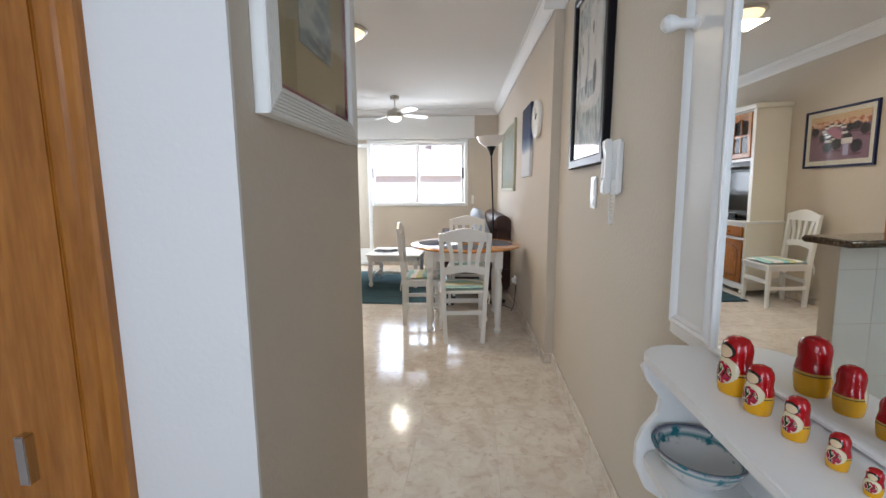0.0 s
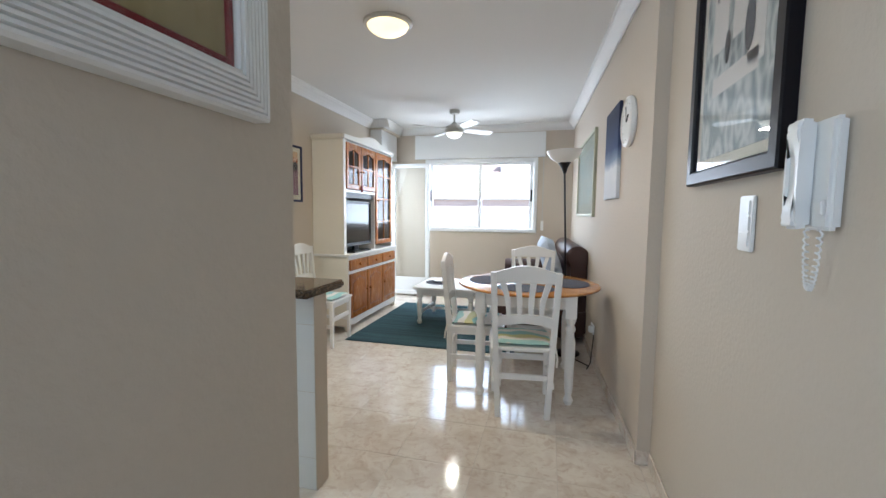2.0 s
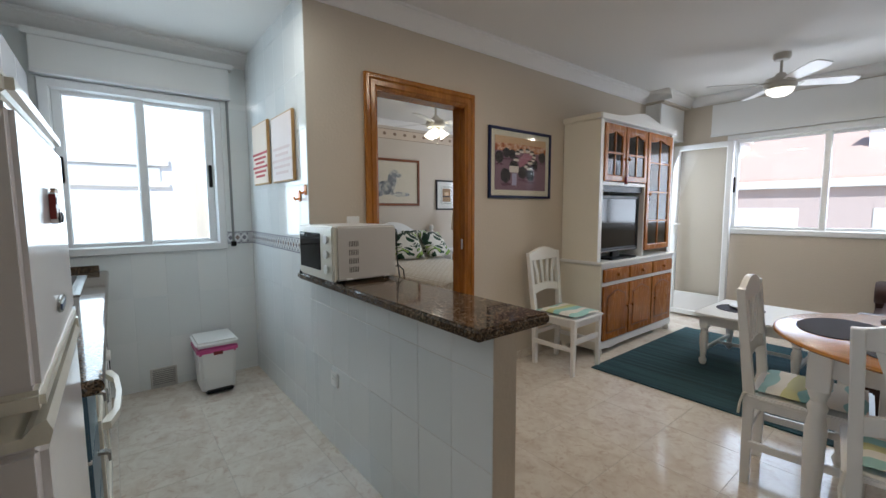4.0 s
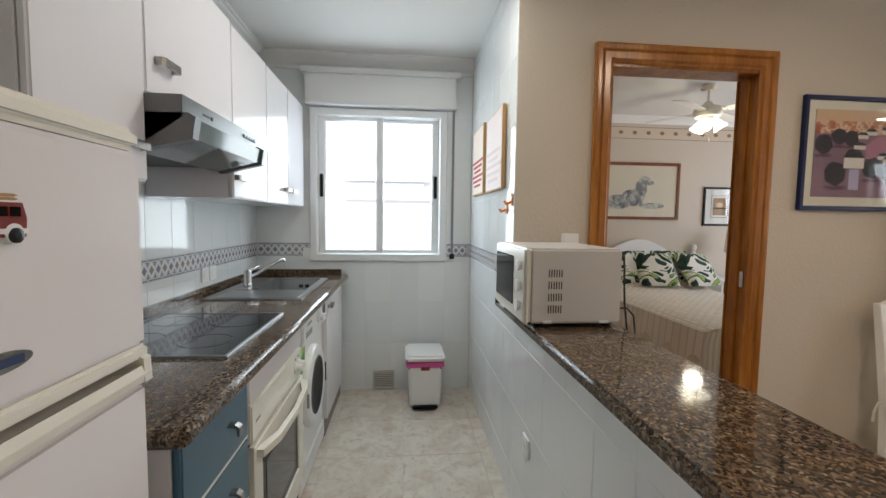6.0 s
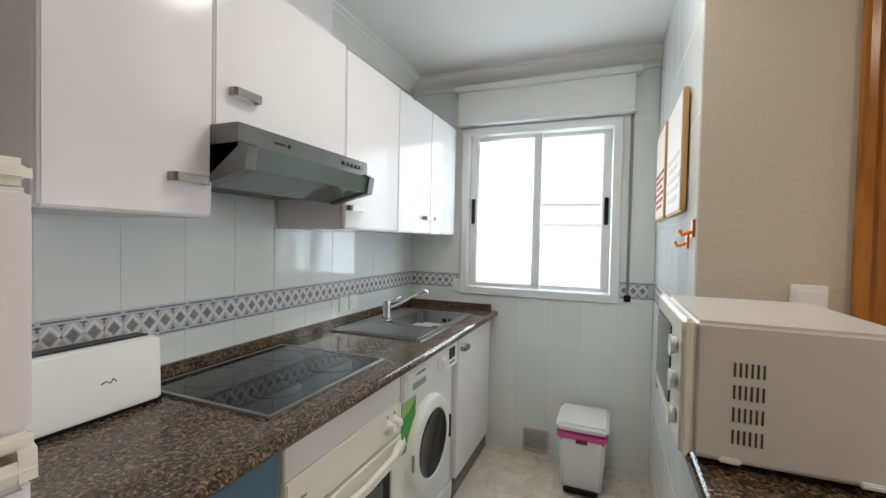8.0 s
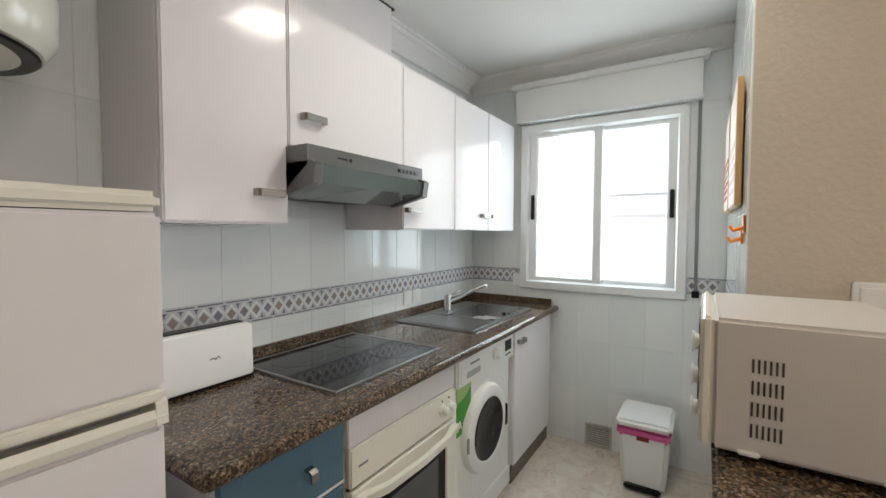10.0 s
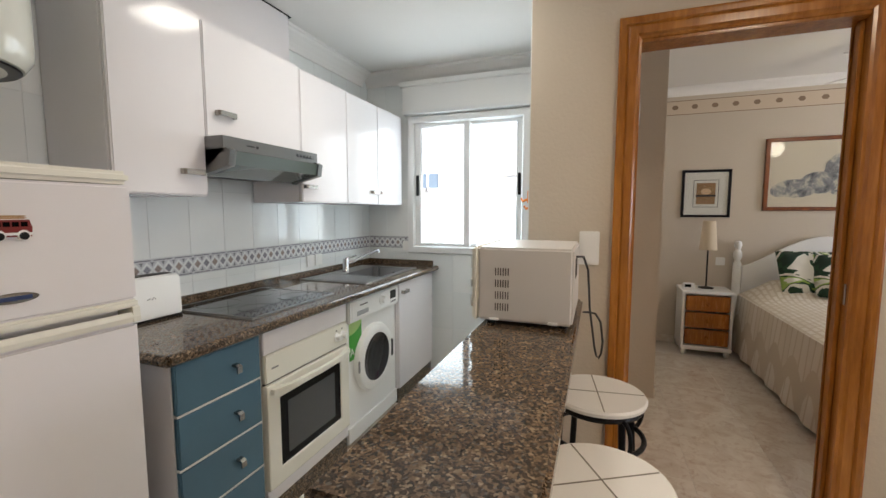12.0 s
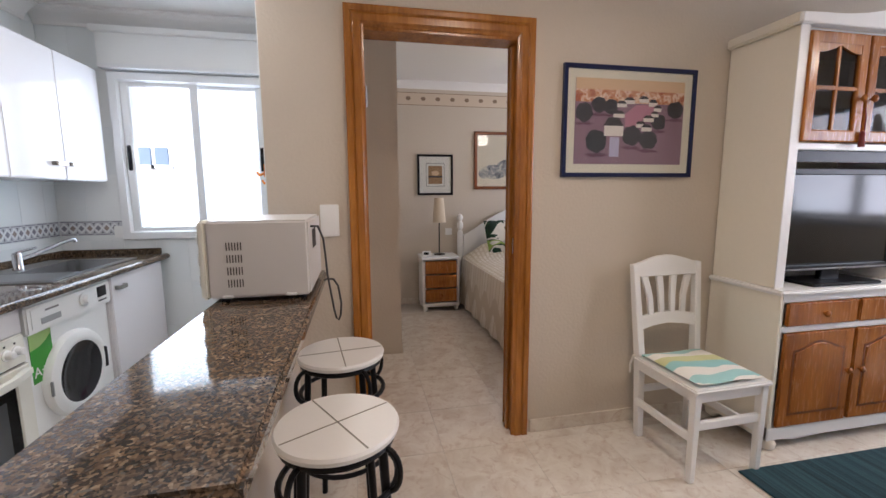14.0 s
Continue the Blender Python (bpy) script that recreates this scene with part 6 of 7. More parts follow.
def fan(name, loc, blades, start, label, silver, lit):
    f_ = thing(name, loc, label, "fan")
    part("canopy", lathe([(0.0001, 0.0), (0.062, 0.0), (0.064, -0.03), (0.05, -0.05), (0.02, -0.055), (0.0001, -0.055)], 28), silver, f_, smooth=True)
    part("rod", tube([(0, 0, -0.05), (0, 0, -0.17)], 0.011, 10), silver, f_)
    part("motor", lathe([(0.0001, -0.15), (0.03, -0.155), (0.045, -0.18), (0.10, -0.20), (0.115, -0.225), (0.115, -0.265), (0.10, -0.285), (0.0001, -0.285)], 36), silver, f_, smooth=True)
    for k in range(blades):
        a = start + 360 / blades * k
        o = [(0.10, -0.035), (0.2, -0.055), (0.48, -0.066), (0.54, -0.05), (0.55, 0.0), (0.54, 0.05), (0.48, 0.066), (0.2, 0.055), (0.10, 0.035)]
        bm = slab(o, -0.004, 0.004, "XY")
        turn(bm, -12, "X")
        turn(bm, a, "Z")
        part("blade", shift(bm, 0, 0, -0.235), WHITE, f_)
        bm = turn(turn(slab([(0.08, -0.02), (0.16, -0.03), (0.16, 0.03), (0.08, 0.02)], -0.009, -0.004, "XY"), -12, "X"), a, "Z")
        part("blade_bracket", shift(bm, 0, 0, -0.235), silver, f_)
    return f_


fl = fan("ceiling_fan", (-0.93, 6.03, LC), 4, 40, "white four-blade ceiling fan with a lit dome", SATIN, True)
part("light_dome", lathe([(0.0001, -0.345), (0.05, -0.34), (0.085, -0.318), (0.098, -0.285), (0.0001, -0.285)], 32), glow("fan_dome_glass", (1.0, 0.86, 0.62), 0.8), fl, "lit opal dome", smooth=True)
lamp("fan_light", "AREA", pose(-0.93, 6.03, LC - 0.36), 4.3, (1.0, 0.85, 0.62), size=(0.16, 0.16))

bf = fan("ceiling_fan", (-3.9, 4.68, 2.56), 4, 30, "cream ceiling fan with lit tulip shades in the bedroom", CREAM, True)
TULIP = glow("tulip_glass", (1.0, 0.88, 0.65), 1.3)
for k in range(3):
    bm = lathe([(0.02, 0.0), (0.03, -0.02), (0.045, -0.06), (0.062, -0.095), (0.056, -0.095), (0.038, -0.055), (0.018, -0.01)], 20)
    bmesh.ops.rotate(bm, verts=bm.verts, cent=(0, 0, 0), matrix=Matrix.Rotation(radians(-35), 3, "Y"))
    shift(bm, 0.06, 0, -0.31)
    turn(bm, 70 + 120 * k, "Z")
    part("tulip_shade", bm, TULIP, bf, "lit glass tulip shade", smooth=True)
part("lamp_hub", lathe([(0.0001, -0.33), (0.03, -0.33), (0.055, -0.31), (0.05, -0.28), (0.0001, -0.28)], 24), CREAM, bf, smooth=True)
for k, s in enumerate((-0.02, 0.02)):
    part("pull_chain", tube([(s, 0.0, -0.32), (s * 1.2, 0.01, -0.45 - 0.05 * k)], 0.0025, 5), NICKEL, bf)
lamp("bedroom_fan_light", "POINT", pose(-3.9, 4.68, 2.06), 1.7, (1.0, 0.86, 0.62), radius=0.08)


# ---- bar stools ----
def bar_stool():
    s = thing("bar_stool", (0, 0, 0), "white round bar stool with black iron legs", "stool", "bar stools")
    st = part("seat", lathe([(0.0001, 0.682), (0.15, 0.682), (0.162, 0.688), (0.165, 0.70), (0.160, 0.708), (0.0001, 0.708)], 48), WHITE, s, "white four-piece round seat", smooth=True)
    GR = paint("seat_groove", rgb("#8a857c"), 0.8)
    for a in (20, 110):
        part("seat_groove", turn(boxm(-0.156, -0.002, 0.7075, 0.156, 0.002, 0.7088), a, "Z"), GR, st)
    part("seat_ring", tube([(0.145 * math.cos(a * math.pi / 16), 0.145 * math.sin(a * math.pi / 16), 0.672) for a in range(32)], 0.010, 8, True), IRON, s)
    part("foot_ring", tube([(0.175 * math.cos(a * math.pi / 16), 0.175 * math.sin(a * math.pi / 16), 0.30) for a in range(32)], 0.009, 8, True), IRON, s)
    part("upper_ring", tube([(0.158 * math.cos(a * math.pi / 16), 0.158 * math.sin(a * math.pi / 16), 0.555) for a in range(32)], 0.009, 8, True), IRON, s)
    for k in range(4):
        a = radians(45 + 90 * k)
        ca, sa = math.cos(a), math.sin(a)
        part("leg", tube([(0.14 * ca, 0.14 * sa, 0.672), (0.15 * ca, 0.15 * sa, 0.50), (0.168 * ca, 0.168 * sa, 0.25), (0.185 * ca, 0.185 * sa, 0.004)], 0.012, 10), IRON, s, smooth=True)
        # scroll beside the seat
        part("scroll", tube([((0.152 + 0.038 * math.sin(b)) * ca, (0.152 + 0.038 * math.sin(b)) * sa, 0.612 + 0.058 * math.cos(b)) for b in [radians(q) for q in range(0, 181, 15)]], 0.008, 8), IRON, s, smooth=True)
    return s


stool = bar_stool()
stool.matrix_world = pose(-1.30, 2.81, 0, 0, 0, 10)
copy_thing(stool, pose(-1.82, 2.80, 0, 0, 0, -12))


# ---- bedroom ----
bed = thing("bed", (0, 0, 0), "double bed with a cream bedspread and white arched headboard", "bed")
HY0, HY1 = 4.06, 5.44
ho = [(HY0 + 0.04, 0.25), (HY1 - 0.04, 0.25)]
for i in range(21):
    u = i / 20
    ho.append((HY1 - 0.04 + (HY0 - HY1 + 0.08) * u, 0.78 + 0.28 * (0.5 - 0.5 * math.cos(2 * math.pi * u)) ** 0.7))
part("headboard", soften(slab(ho, BX + 0.03, BX + 0.06, "YZ"), 0.006, 1), WHITE, bed, smooth=False)
for y in (HY0, HY1):
    part("bed_post", shift(lathe([(0.03, 0.0), (0.035, 0.02), (0.035, 0.80), (0.022, 0.83), (0.036, 0.86), (0.036, 0.90), (0.02, 0.93), (0.034, 0.965), (0.026, 1.0), (0.0001, 1.01)], 20), BX + 0.05, y, 0), WHITE, bed, smooth=True)
SPREAD = Mat("cream_bedspread", rgb("#d8cdb8"), 0.9)
_v = SPREAD.coord(world=True)
_b = SPREAD.node("ShaderNodeTexBrick")
_b.inputs["Scale"].default_value = 6.0
_b.inputs["Mortar Size"].default_value = 0.05
_b.inputs["Color1"].default_value = (*rgb("#e9e3d8"), 1)
_b.inputs["Color2"].default_value = (*rgb("#dfd6c6"), 1)
_b.inputs["Mortar"].default_value = (*rgb("#d2c7b4"), 1)
SPREAD.link(_v, _b.inputs["Vector"])
SPREAD.colour(_b.outputs["Color"])
SPREAD.bump(SPREAD.noise(_v, 140, 3), 0.5, 0.004)
SPREAD = SPREAD.m
bx("mattress", (BX + 0.07, HY0 + 0.06, 0.20, -3.06, HY1 - 0.06, 0.50), MOUNT, bed, bev=0.04, seg=3)
# bedspread: a draped sheet with a wavy hem
bm = bmesh.new()
n_len, sect = 44, 26
grid = []
for i in range(n_len + 1):
    u = i / n_len
    x = BX + 0.10 + (2.10) * u
    row = []
    for j in range(sect + 1):
        v = j / sect
        wdt = HY1 - HY0 - 0.02
        if v < 0.28:
            k = v / 0.28
            z = 0.035 + 0.51 * k
            y = HY0 - 0.045 * (1 - k) + 0.012 * math.sin(x * 21) * (1 - k) + 0.01
        elif v > 0.72:
            k = (1 - v) / 0.28
            z = 0.035 + 0.51 * k
            y = HY1 + 0.045 * (1 - k) + 0.012 * math.sin(x * 19) * (1 - k) - 0.01
        else:
            k = (v - 0.28) / 0.44
            y = HY0 + 0.01 + wdt * k
            z = 0.545 + 0.022 * math.sin(math.pi * k) + (0.15 * math.exp(-((x - BX - 0.28) / 0.19) ** 2) * min(1, 6 * k, 6 * (1 - k)))
        if u > 0.94:
            z = min(z, 0.545) * (1 - (u - 0.94) / 0.06 * 0.92) + 0.02
            x = -3.06 + 0.03
        row.append(bm.verts.new((x, y, z)))
    grid.append(row)
for i in range(n_len):
    for j in range(sect):
        bm.faces.new((grid[i][j], grid[i + 1][j], grid[i + 1][j + 1], grid[i][j + 1]))
bed.scale.z = 1.06
part("bedspread", bm, SPREAD, bed, "cream woven bedspread reaching the floor", smooth=True)

LEAFPRINT = Mat("leaf_print_fabric", rgb("#e6e3d8"), 0.85)
_v = LEAFPRINT.coord(scale=(1, 1, 1))
_a = LEAFPRINT.voronoi(_v, 9, "Distance")
_c = LEAFPRINT.noise(_v, 3.2, 2, 0.5, 1.6)
_base = LEAFPRINT.ramp(_c, [(0.0, rgb("#16291f")), (0.38, rgb("#1d3d29")), (0.44, rgb("#e9e6dc")), (0.53, rgb("#22442f")), (0.57, rgb("#9cb85a")), (0.62, rgb("#e9e6dc")), (0.70, rgb("#1f3d2c"))], "CONSTANT")
LEAFPRINT.colour(LEAFPRINT.mix(LEAFPRINT.ramp(_a, [(0.0, (0, 0, 0)), (0.5, (0.12, 0.12, 0.12))]), _base, rgb("#2a4b33")))
LEAFPRINT.bump(LEAFPRINT.noise(_v, 200, 2), 0.2, 0.002)
LEAFPRINT = LEAFPRINT.m
for cx, cy, rz, tl in ((-4.72, 4.50, 4, 62), (-4.62, 4.72, -8, 52), (-4.74, 4.98, -3, 64), (-4.60, 5.18, 10, 50)):
    cs = part("throw_cushion", turn(cushion_mesh(-0.21, -0.21, 0.21, 0.21, -0.06, 0.13), tl, "Y"), LEAFPRINT, smooth=True)
    cs.matrix_world = pose(cx, cy, 0.81, 0, 0, rz)
    tagged(cs, "green tropical leaf print cushion on the bed", "cushion", "bed cushions")


def nightstand():
    n = thing("nightstand", (0, 0, 0), "white nightstand with three honey pine drawers", "nightstand", "nightstands")
    w, d, h = 0.195, 0.16, 0.55
    bx("top", (-d - 0.02, -w - 0.02, h - 0.025, d + 0.025, w + 0.02, h), WHITE, n, bev=0.006)
    for s in (-1, 1):
        bx("side", (-d, s * w - 0.012, 0.055, d, s * w + 0.012, h - 0.025), WHITE, n)
    bx("back", (-d, -w + 0.012, 0.06, -d + 0.012, w - 0.012, h - 0.025), WHITE, n)
    bx("bottom_rail", (-d, -w - 0.012, 0.05, d + 0.015, w + 0.012, 0.085), WHITE, n, bev=0.005)
    for k in range(3):
        z0 = 0.098 + k * 0.142
        dwr = bx("drawer_front", (d - 0.012, -w + 0.018, z0, d + 0.010, w - 0.018, z0 + 0.128), HONEY, n, "honey pine drawer front", bev=0.006)
        pine_knob(dwr, d + 0.009, 0, z0 + 0.064)
    for sx in (-1, 1):
        for sy in (-1, 1):
            part("foot", shift(lathe([(0.015, 0.0005), (0.024, 0.012), (0.026, 0.03), (0.016, 0.05), (0.0001, 0.052)], 14), sx * (d - 0.025), sy * (w - 0.02), 0), WHITE, n, smooth=True)
    return n


ns = nightstand()
ns.matrix_world = pose(-4.83, 3.76, 0) @ Matrix.Diagonal((1, 1, 1.12, 1))
copy_thing(ns, pose(-4.83, 5.76, 0) @ Matrix.Diagonal((1, 1, 1.12, 1)))


def bedside_lamp():
    l = thing("bedside_lamp", (0, 0, 0), "slim bedside lamp with a cream fabric shade", "lamp", "bedside lamps")
    part("base", lathe([(0.0001, 0), (0.065, 0), (0.066, 0.008), (0.02, 0.018), (0.0001, 0.018)], 28), IRON, l, smooth=True)
    part("stem", tube([(0, 0, 0.015), (0, 0, 0.39)], 0.007, 10), IRON, l)
    part("shade", lathe([(0.075, 0.37), (0.052, 0.645), (0.049, 0.645), (0.072, 0.37)], 32), paint("shade_fabric", rgb("#dccdb4"), 0.9, 0.06, 120, 0.2), l, "cream fabric shade", smooth=True)
    return l


bl = bedside_lamp()
bl.matrix_world = pose(-4.86, 3.778, 0.6165)
copy_thing(bl, pose(-4.86, 5.80, 0.6165))
ac = thing("alarm_clock", (-4.80, 3.62, 0.6165), "small white digital alarm clock on the nightstand", "clock")
bx("case", (-0.02, -0.05, 0, 0.02, 0.05, 0.05), PLASTIC, ac, bev=0.006)
bx("display", (0.019, -0.035, 0.012, 0.0215, 0.02, 0.04), SMOKE, ac, bev=0)
socket("x", BX, 3.93, 0.86, 1, "white wall socket beside the bed")

SEPIA = paint("sepia_print", rgb("#a7825a"), 0.7, 0.5, 14)


def small_picture(y):
    p = picture("framed_print", pose(BX + 0.001, y, 1.525, 0, 0, 90), 0.42, 0.465, 0.024, 0.022, BLACKWOOD, 0.105, SEPIA, "black framed small sepia print above the nightstand", True, None, paint("white_mount", rgb("#e6e2da"), 0.8))
    part("print_border", frame_ring(-0.108, -0.133, 0.108, 0.133, 0.004, -0.0105, -0.0118, "XZ"), BLACKWOOD, p)
    dot(p, "sun_shape", 0.0, 0.02, 0.045, 0.03, PEACH, -0.0135)
    bx("shore_shape", (-0.085, -0.0135, -0.03, 0.085, -0.0128, -0.012), TREE, p, bev=0)
    return p


small_picture(3.772)
small_picture(5.772)
dg = picture("framed_print", pose(BX + 0.001, 4.742, 1.692, 0, 0, 90), 1.0, 0.67, 0.035, 0.026, DARKWOOD, 0.002, paint("tan_print", rgb("#dcd0bb"), 0.7, 0.1, 6), "brown framed drawing of a resting dog above the bed")
GREYDOG = Mat("charcoal_print", rgb("#98979a"), 0.8)
GREYDOG.colour(GREYDOG.ramp(GREYDOG.noise(GREYDOG.coord(world=True), 11, 5, 0.65, 0.4), [(0.34, rgb("#54555a")), (0.48, rgb("#8d8d90")), (0.60, rgb("#cfc6b4")), (0.70, rgb("#77777b"))]))
GREYDOG = GREYDOG.m
for x, z, rx, rz_ in ((-0.26, -0.13, 0.17, 0.085), (-0.08, -0.08, 0.15, 0.10), (0.02, 0.02, 0.075, 0.12), (0.06, 0.12, 0.07, 0.06), (0.13, 0.10, 0.05, 0.03), (0.16, -0.17, 0.16, 0.035), (-0.38, -0.15, 0.07, 0.06), (0.02, 0.09, 0.035, 0.06)):
    dot(dg, "dog_shape", x, z, rx, rz_, GREYDOG, -0.0145, 16)

# wallpaper border under the bedroom cornice
BORDER = paint("border_paper", rgb("#d3c3ae"), 0.8, 0.05)
BROWNP = paint("border_brown", rgb("#8c7763"), 0.8)
wb = structure("border_strip", boxm(BX, 3.2, 2.30, BX + 0.002, 7.3, 2.44), BORDER, "cream wallpaper border with brown motifs")
for z in (2.302, 2.434):
    part("border_line", boxm(BX + 0.002, 3.2, z, BX + 0.003, 7.3, z + 0.006), BROWNP, wb)
for k in range(20):
    yy = 3.30 + k * 0.17
    part("motif", slab([(yy + 0.03 * math.cos(a * math.pi / 3), 2.375 + 0.024 * math.sin(a * math.pi / 3)) for a in range(6)], BX + 0.002, BX + 0.003, "YZ"), BROWNP, wb)


# ---- hall shelf unit with mirror ----
hm = thing("hall_mirror", (0, 0, 0), "white hall mirror panel with a moulded frame and coat pegs", "mirror")
bx("backboard", (HX - 0.022, -0.30, 0.93, HX - 0.001, 1.312, 2.05), WHITE, hm, bev=0.006)
for y0, y1 in ((1.105, 1.302),):
    part("panel_moulding", frame_ring(y0, 0.965, y1, 2.0, 0.03, HX - 0.022, HX - 0.034, "YZ", [(0, 0), (0.1, 0.6), (0.35, 1), (0.55, 0.5), (0.75, 0.8), (1, 0)]), WHITE, hm)
part("mirror_frame", frame_ring(-0.25, 0.965, 1.092, 2.0, 0.007, HX - 0.022, HX - 0.036, "YZ"), WHITE, hm)
bx("mirror_glass", (HX - 0.027, -0.245, 0.97, HX - 0.0225, 1.087, 1.995), MIRROR, hm, "mirror glass", bev=0)
for y in (1.235,):
    part("coat_peg", turn(lathe([(0.012, 0.0), (0.020, 0.006), (0.011, 0.014), (0.012, 0.045), (0.020, 0.062), (0.021, 0.075), (0.012, 0.086), (0.0001, 0.088)], 18, axis="X"), 180, "Z"), WHITE, hm, smooth=True).location = (HX - 0.03, y, 1.735)
_c = Matrix.Translation((HX - 0.02, 0.6, 1.4))
hm.matrix_world = Matrix.Translation((0, -0.045, -0.05)) @ _c @ Matrix.Rotation(radians(1.0), 4, "Z") @ Matrix.Rotation(radians(-1.0), 4, "Y") @ _c.inverted()
sh = thing("hall_shelf", (0.005, -0.03, -0.052), "white scalloped two-tier wall shelf under the mirror", "shelf")


def shelf_plan(front, back, y0, y1, r):
    pts = [(back, y0), (back, y1)]
    for k in range(7):
        a = radians(90 * k / 6)
        pts.append((front + r - r * math.sin(a), y1 - r + r * math.cos(a)))
    pts.append((front, y0))
    return pts


part("upper_shelf", soften(slab(shelf_plan(0.605, HX - 0.001, -0.30, 1.12, 0.08), 0.938, 0.96, "XY"), 0.005, 2), WHITE, sh)
part("lower_shelf", soften(slab(shelf_plan(0.615, HX - 0.001, -0.28, 1.08, 0.05), 0.69, 0.71, "XY"), 0.005, 2), WHITE, sh)
side = [(HX - 0.001, 0.939), (0.64, 0.939), (0.612, 0.92), (0.63, 0.88), (0.665, 0.84), (0.66, 0.80), (0.625, 0.76), (0.612, 0.72), (0.612, 0.66), (0.64, 0.60), (0.70, 0.56), (HX - 0.001, 0.53)]
for y in (1.085, -0.29):
    part("side_bracket", soften(slab(side, y - 0.01, y + 0.01, "XZ"), 0.003, 1), WHITE, sh)
bx("back_panel", (HX - 0.012, -0.28, 0.56, HX - 0.001, 1.075, 0.939), WHITE, sh)

DOLL = Mat("painted_doll_lacquer", rgb("#a30f14"), 0.15)
_v = DOLL.coord()
_s = DOLL.node("ShaderNodeSeparateXYZ")
DOLL.link(_v, _s.inputs[0])
# red scarf, cream face and rose apron in front, yellow foot


def oval(cz, ry, rz_):
    """1 inside an oval on the doll's front."""
    a = DOLL.math("POWER", DOLL.math("DIVIDE", DOLL.math("ABSOLUTE", _s.outputs[1]), ry), 2.0)
    b = DOLL.math("POWER", DOLL.math("DIVIDE", DOLL.math("ABSOLUTE", DOLL.math("SUBTRACT", _s.outputs[2], cz)), rz_), 2.0)
    near = DOLL.math("LESS_THAN", _s.outputs[0], -0.02)
    return DOLL.math("MULTIPLY", near, DOLL.math("LESS_THAN", DOLL.math("ADD", a, b), 1.0))


_c = DOLL.ramp(_s.outputs[2], [(0.0, rgb("#d9a012")), (0.36, rgb("#3a2a12")), (0.38, rgb("#c9a44a")), (0.42, rgb("#a30f14"))], "CONSTANT")
_ros = DOLL.ramp(DOLL.noise(_v, 7.5, 1, 0.5, 0.6), [(0.0, rgb("#1f3a20")), (0.42, rgb("#d8caa6")), (0.47, rgb("#a8173a")), (0.60, rgb("#1f2a18")), (0.66, rgb("#b03048"))], "CONSTANT")
_c = DOLL.mix(oval(0.42, 0.26, 0.24), _c, rgb("#d8caa6"))
_c = DOLL.mix(oval(0.37, 0.19, 0.19), _c, _ros)
_c = DOLL.mix(oval(0.765, 0.185, 0.135), _c, rgb("#231a15"))
_c = DOLL.mix(oval(0.745, 0.145, 0.105), _c, rgb("#dcc19c"))
DOLL.colour(_c)
DOLL = DOLL.m
for y, x, h in ((0.885, 0.698, 0.108), (0.814, 0.695, 0.083), (0.738, 0.701, 0.066), (0.669, 0.707, 0.05), (0.616, 0.706, 0.036)):
    bm = lathe([(0.0001, 0), (0.25, 0.0), (0.262, 0.03), (0.282, 0.15), (0.297, 0.3), (0.292, 0.42), (0.268, 0.54), (0.252, 0.6), (0.256, 0.68), (0.260, 0.77), (0.242, 0.87), (0.18, 0.96), (0.08, 1.0), (0.0001, 1.003)], 28)
    o = part("nesting_doll", bm, DOLL, smooth=True)
    o.matrix_world = pose(x + 0.008, y - 0.035, 0.9085, 0, 0, 10 + 300 * (0.1 - h)) @ Matrix.Diagonal((h * 0.9, h * 0.9, h, 1))
    tagged(o, "red and yellow lacquered wooden nesting doll on the shelf", "nesting doll", "nesting dolls")
GLAZE = Mat("painted_ceramic", rgb("#d8d6d2"), 0.15)
_v = GLAZE.coord()
_s = GLAZE.node("ShaderNodeSeparateXYZ")
GLAZE.link(_v, _s.inputs[0])
_rimc = GLAZE.ramp(GLAZE.math("MULTIPLY", _s.outputs[2], 12.0), [(0.0, rgb("#cfcdca")), (0.62, rgb("#d5d3cf")), (0.70, rgb("#3f7f86")), (0.80, rgb("#cfd0cf")), (0.92, rgb("#1c2550"))])
_bl = GLAZE.ramp(GLAZE.noise(_v, 40, 3), [(0.52, (0, 0, 0)), (0.6, (1, 1, 1))])
GLAZE.colour(GLAZE.mix(GLAZE.math("MULTIPLY", _bl, GLAZE.ramp(_s.outputs[2], [(0.0, (0, 0, 0)), (0.04, (0, 0, 0)), (0.05, (1, 1, 1))])), _rimc, rgb("#2f6f7a")))
GLAZE = GLAZE.m
o = part("ceramic_bowl", lathe([(0.0001, 0.0), (0.04, 0.0), (0.045, 0.008), (0.075, 0.035), (0.092, 0.07), (0.094, 0.076), (0.088, 0.074), (0.068, 0.04), (0.035, 0.016), (0.0001, 0.012)], 36), GLAZE, smooth=True)
o.matrix_world = pose(0.705, 0.94, 0.6585)
tagged(o, "white ceramic bowl with a blue and green painted rim", "bowl")

# ---- outside ----
FAC = paint("sunlit_render", rgb("#f0ece6"), 0.85, 0.05, 6, 0.1)
ROOF = paint("clay_roof", rgb("#c3a796"), 0.85, 0.25, 8, 0.2)
PINKFAC = paint("pinkish_render", rgb("#bfaca3"), 0.85, 0.08, 5, 0.1)
tagged(part("ground", boxm(-400, -400, -6.3, 400, 400, -6.0), paint("pale_paving", rgb("#b8b0a4"), 0.9, 0.15, 3)), "pale paved ground far below the flat", "", "", "structure")


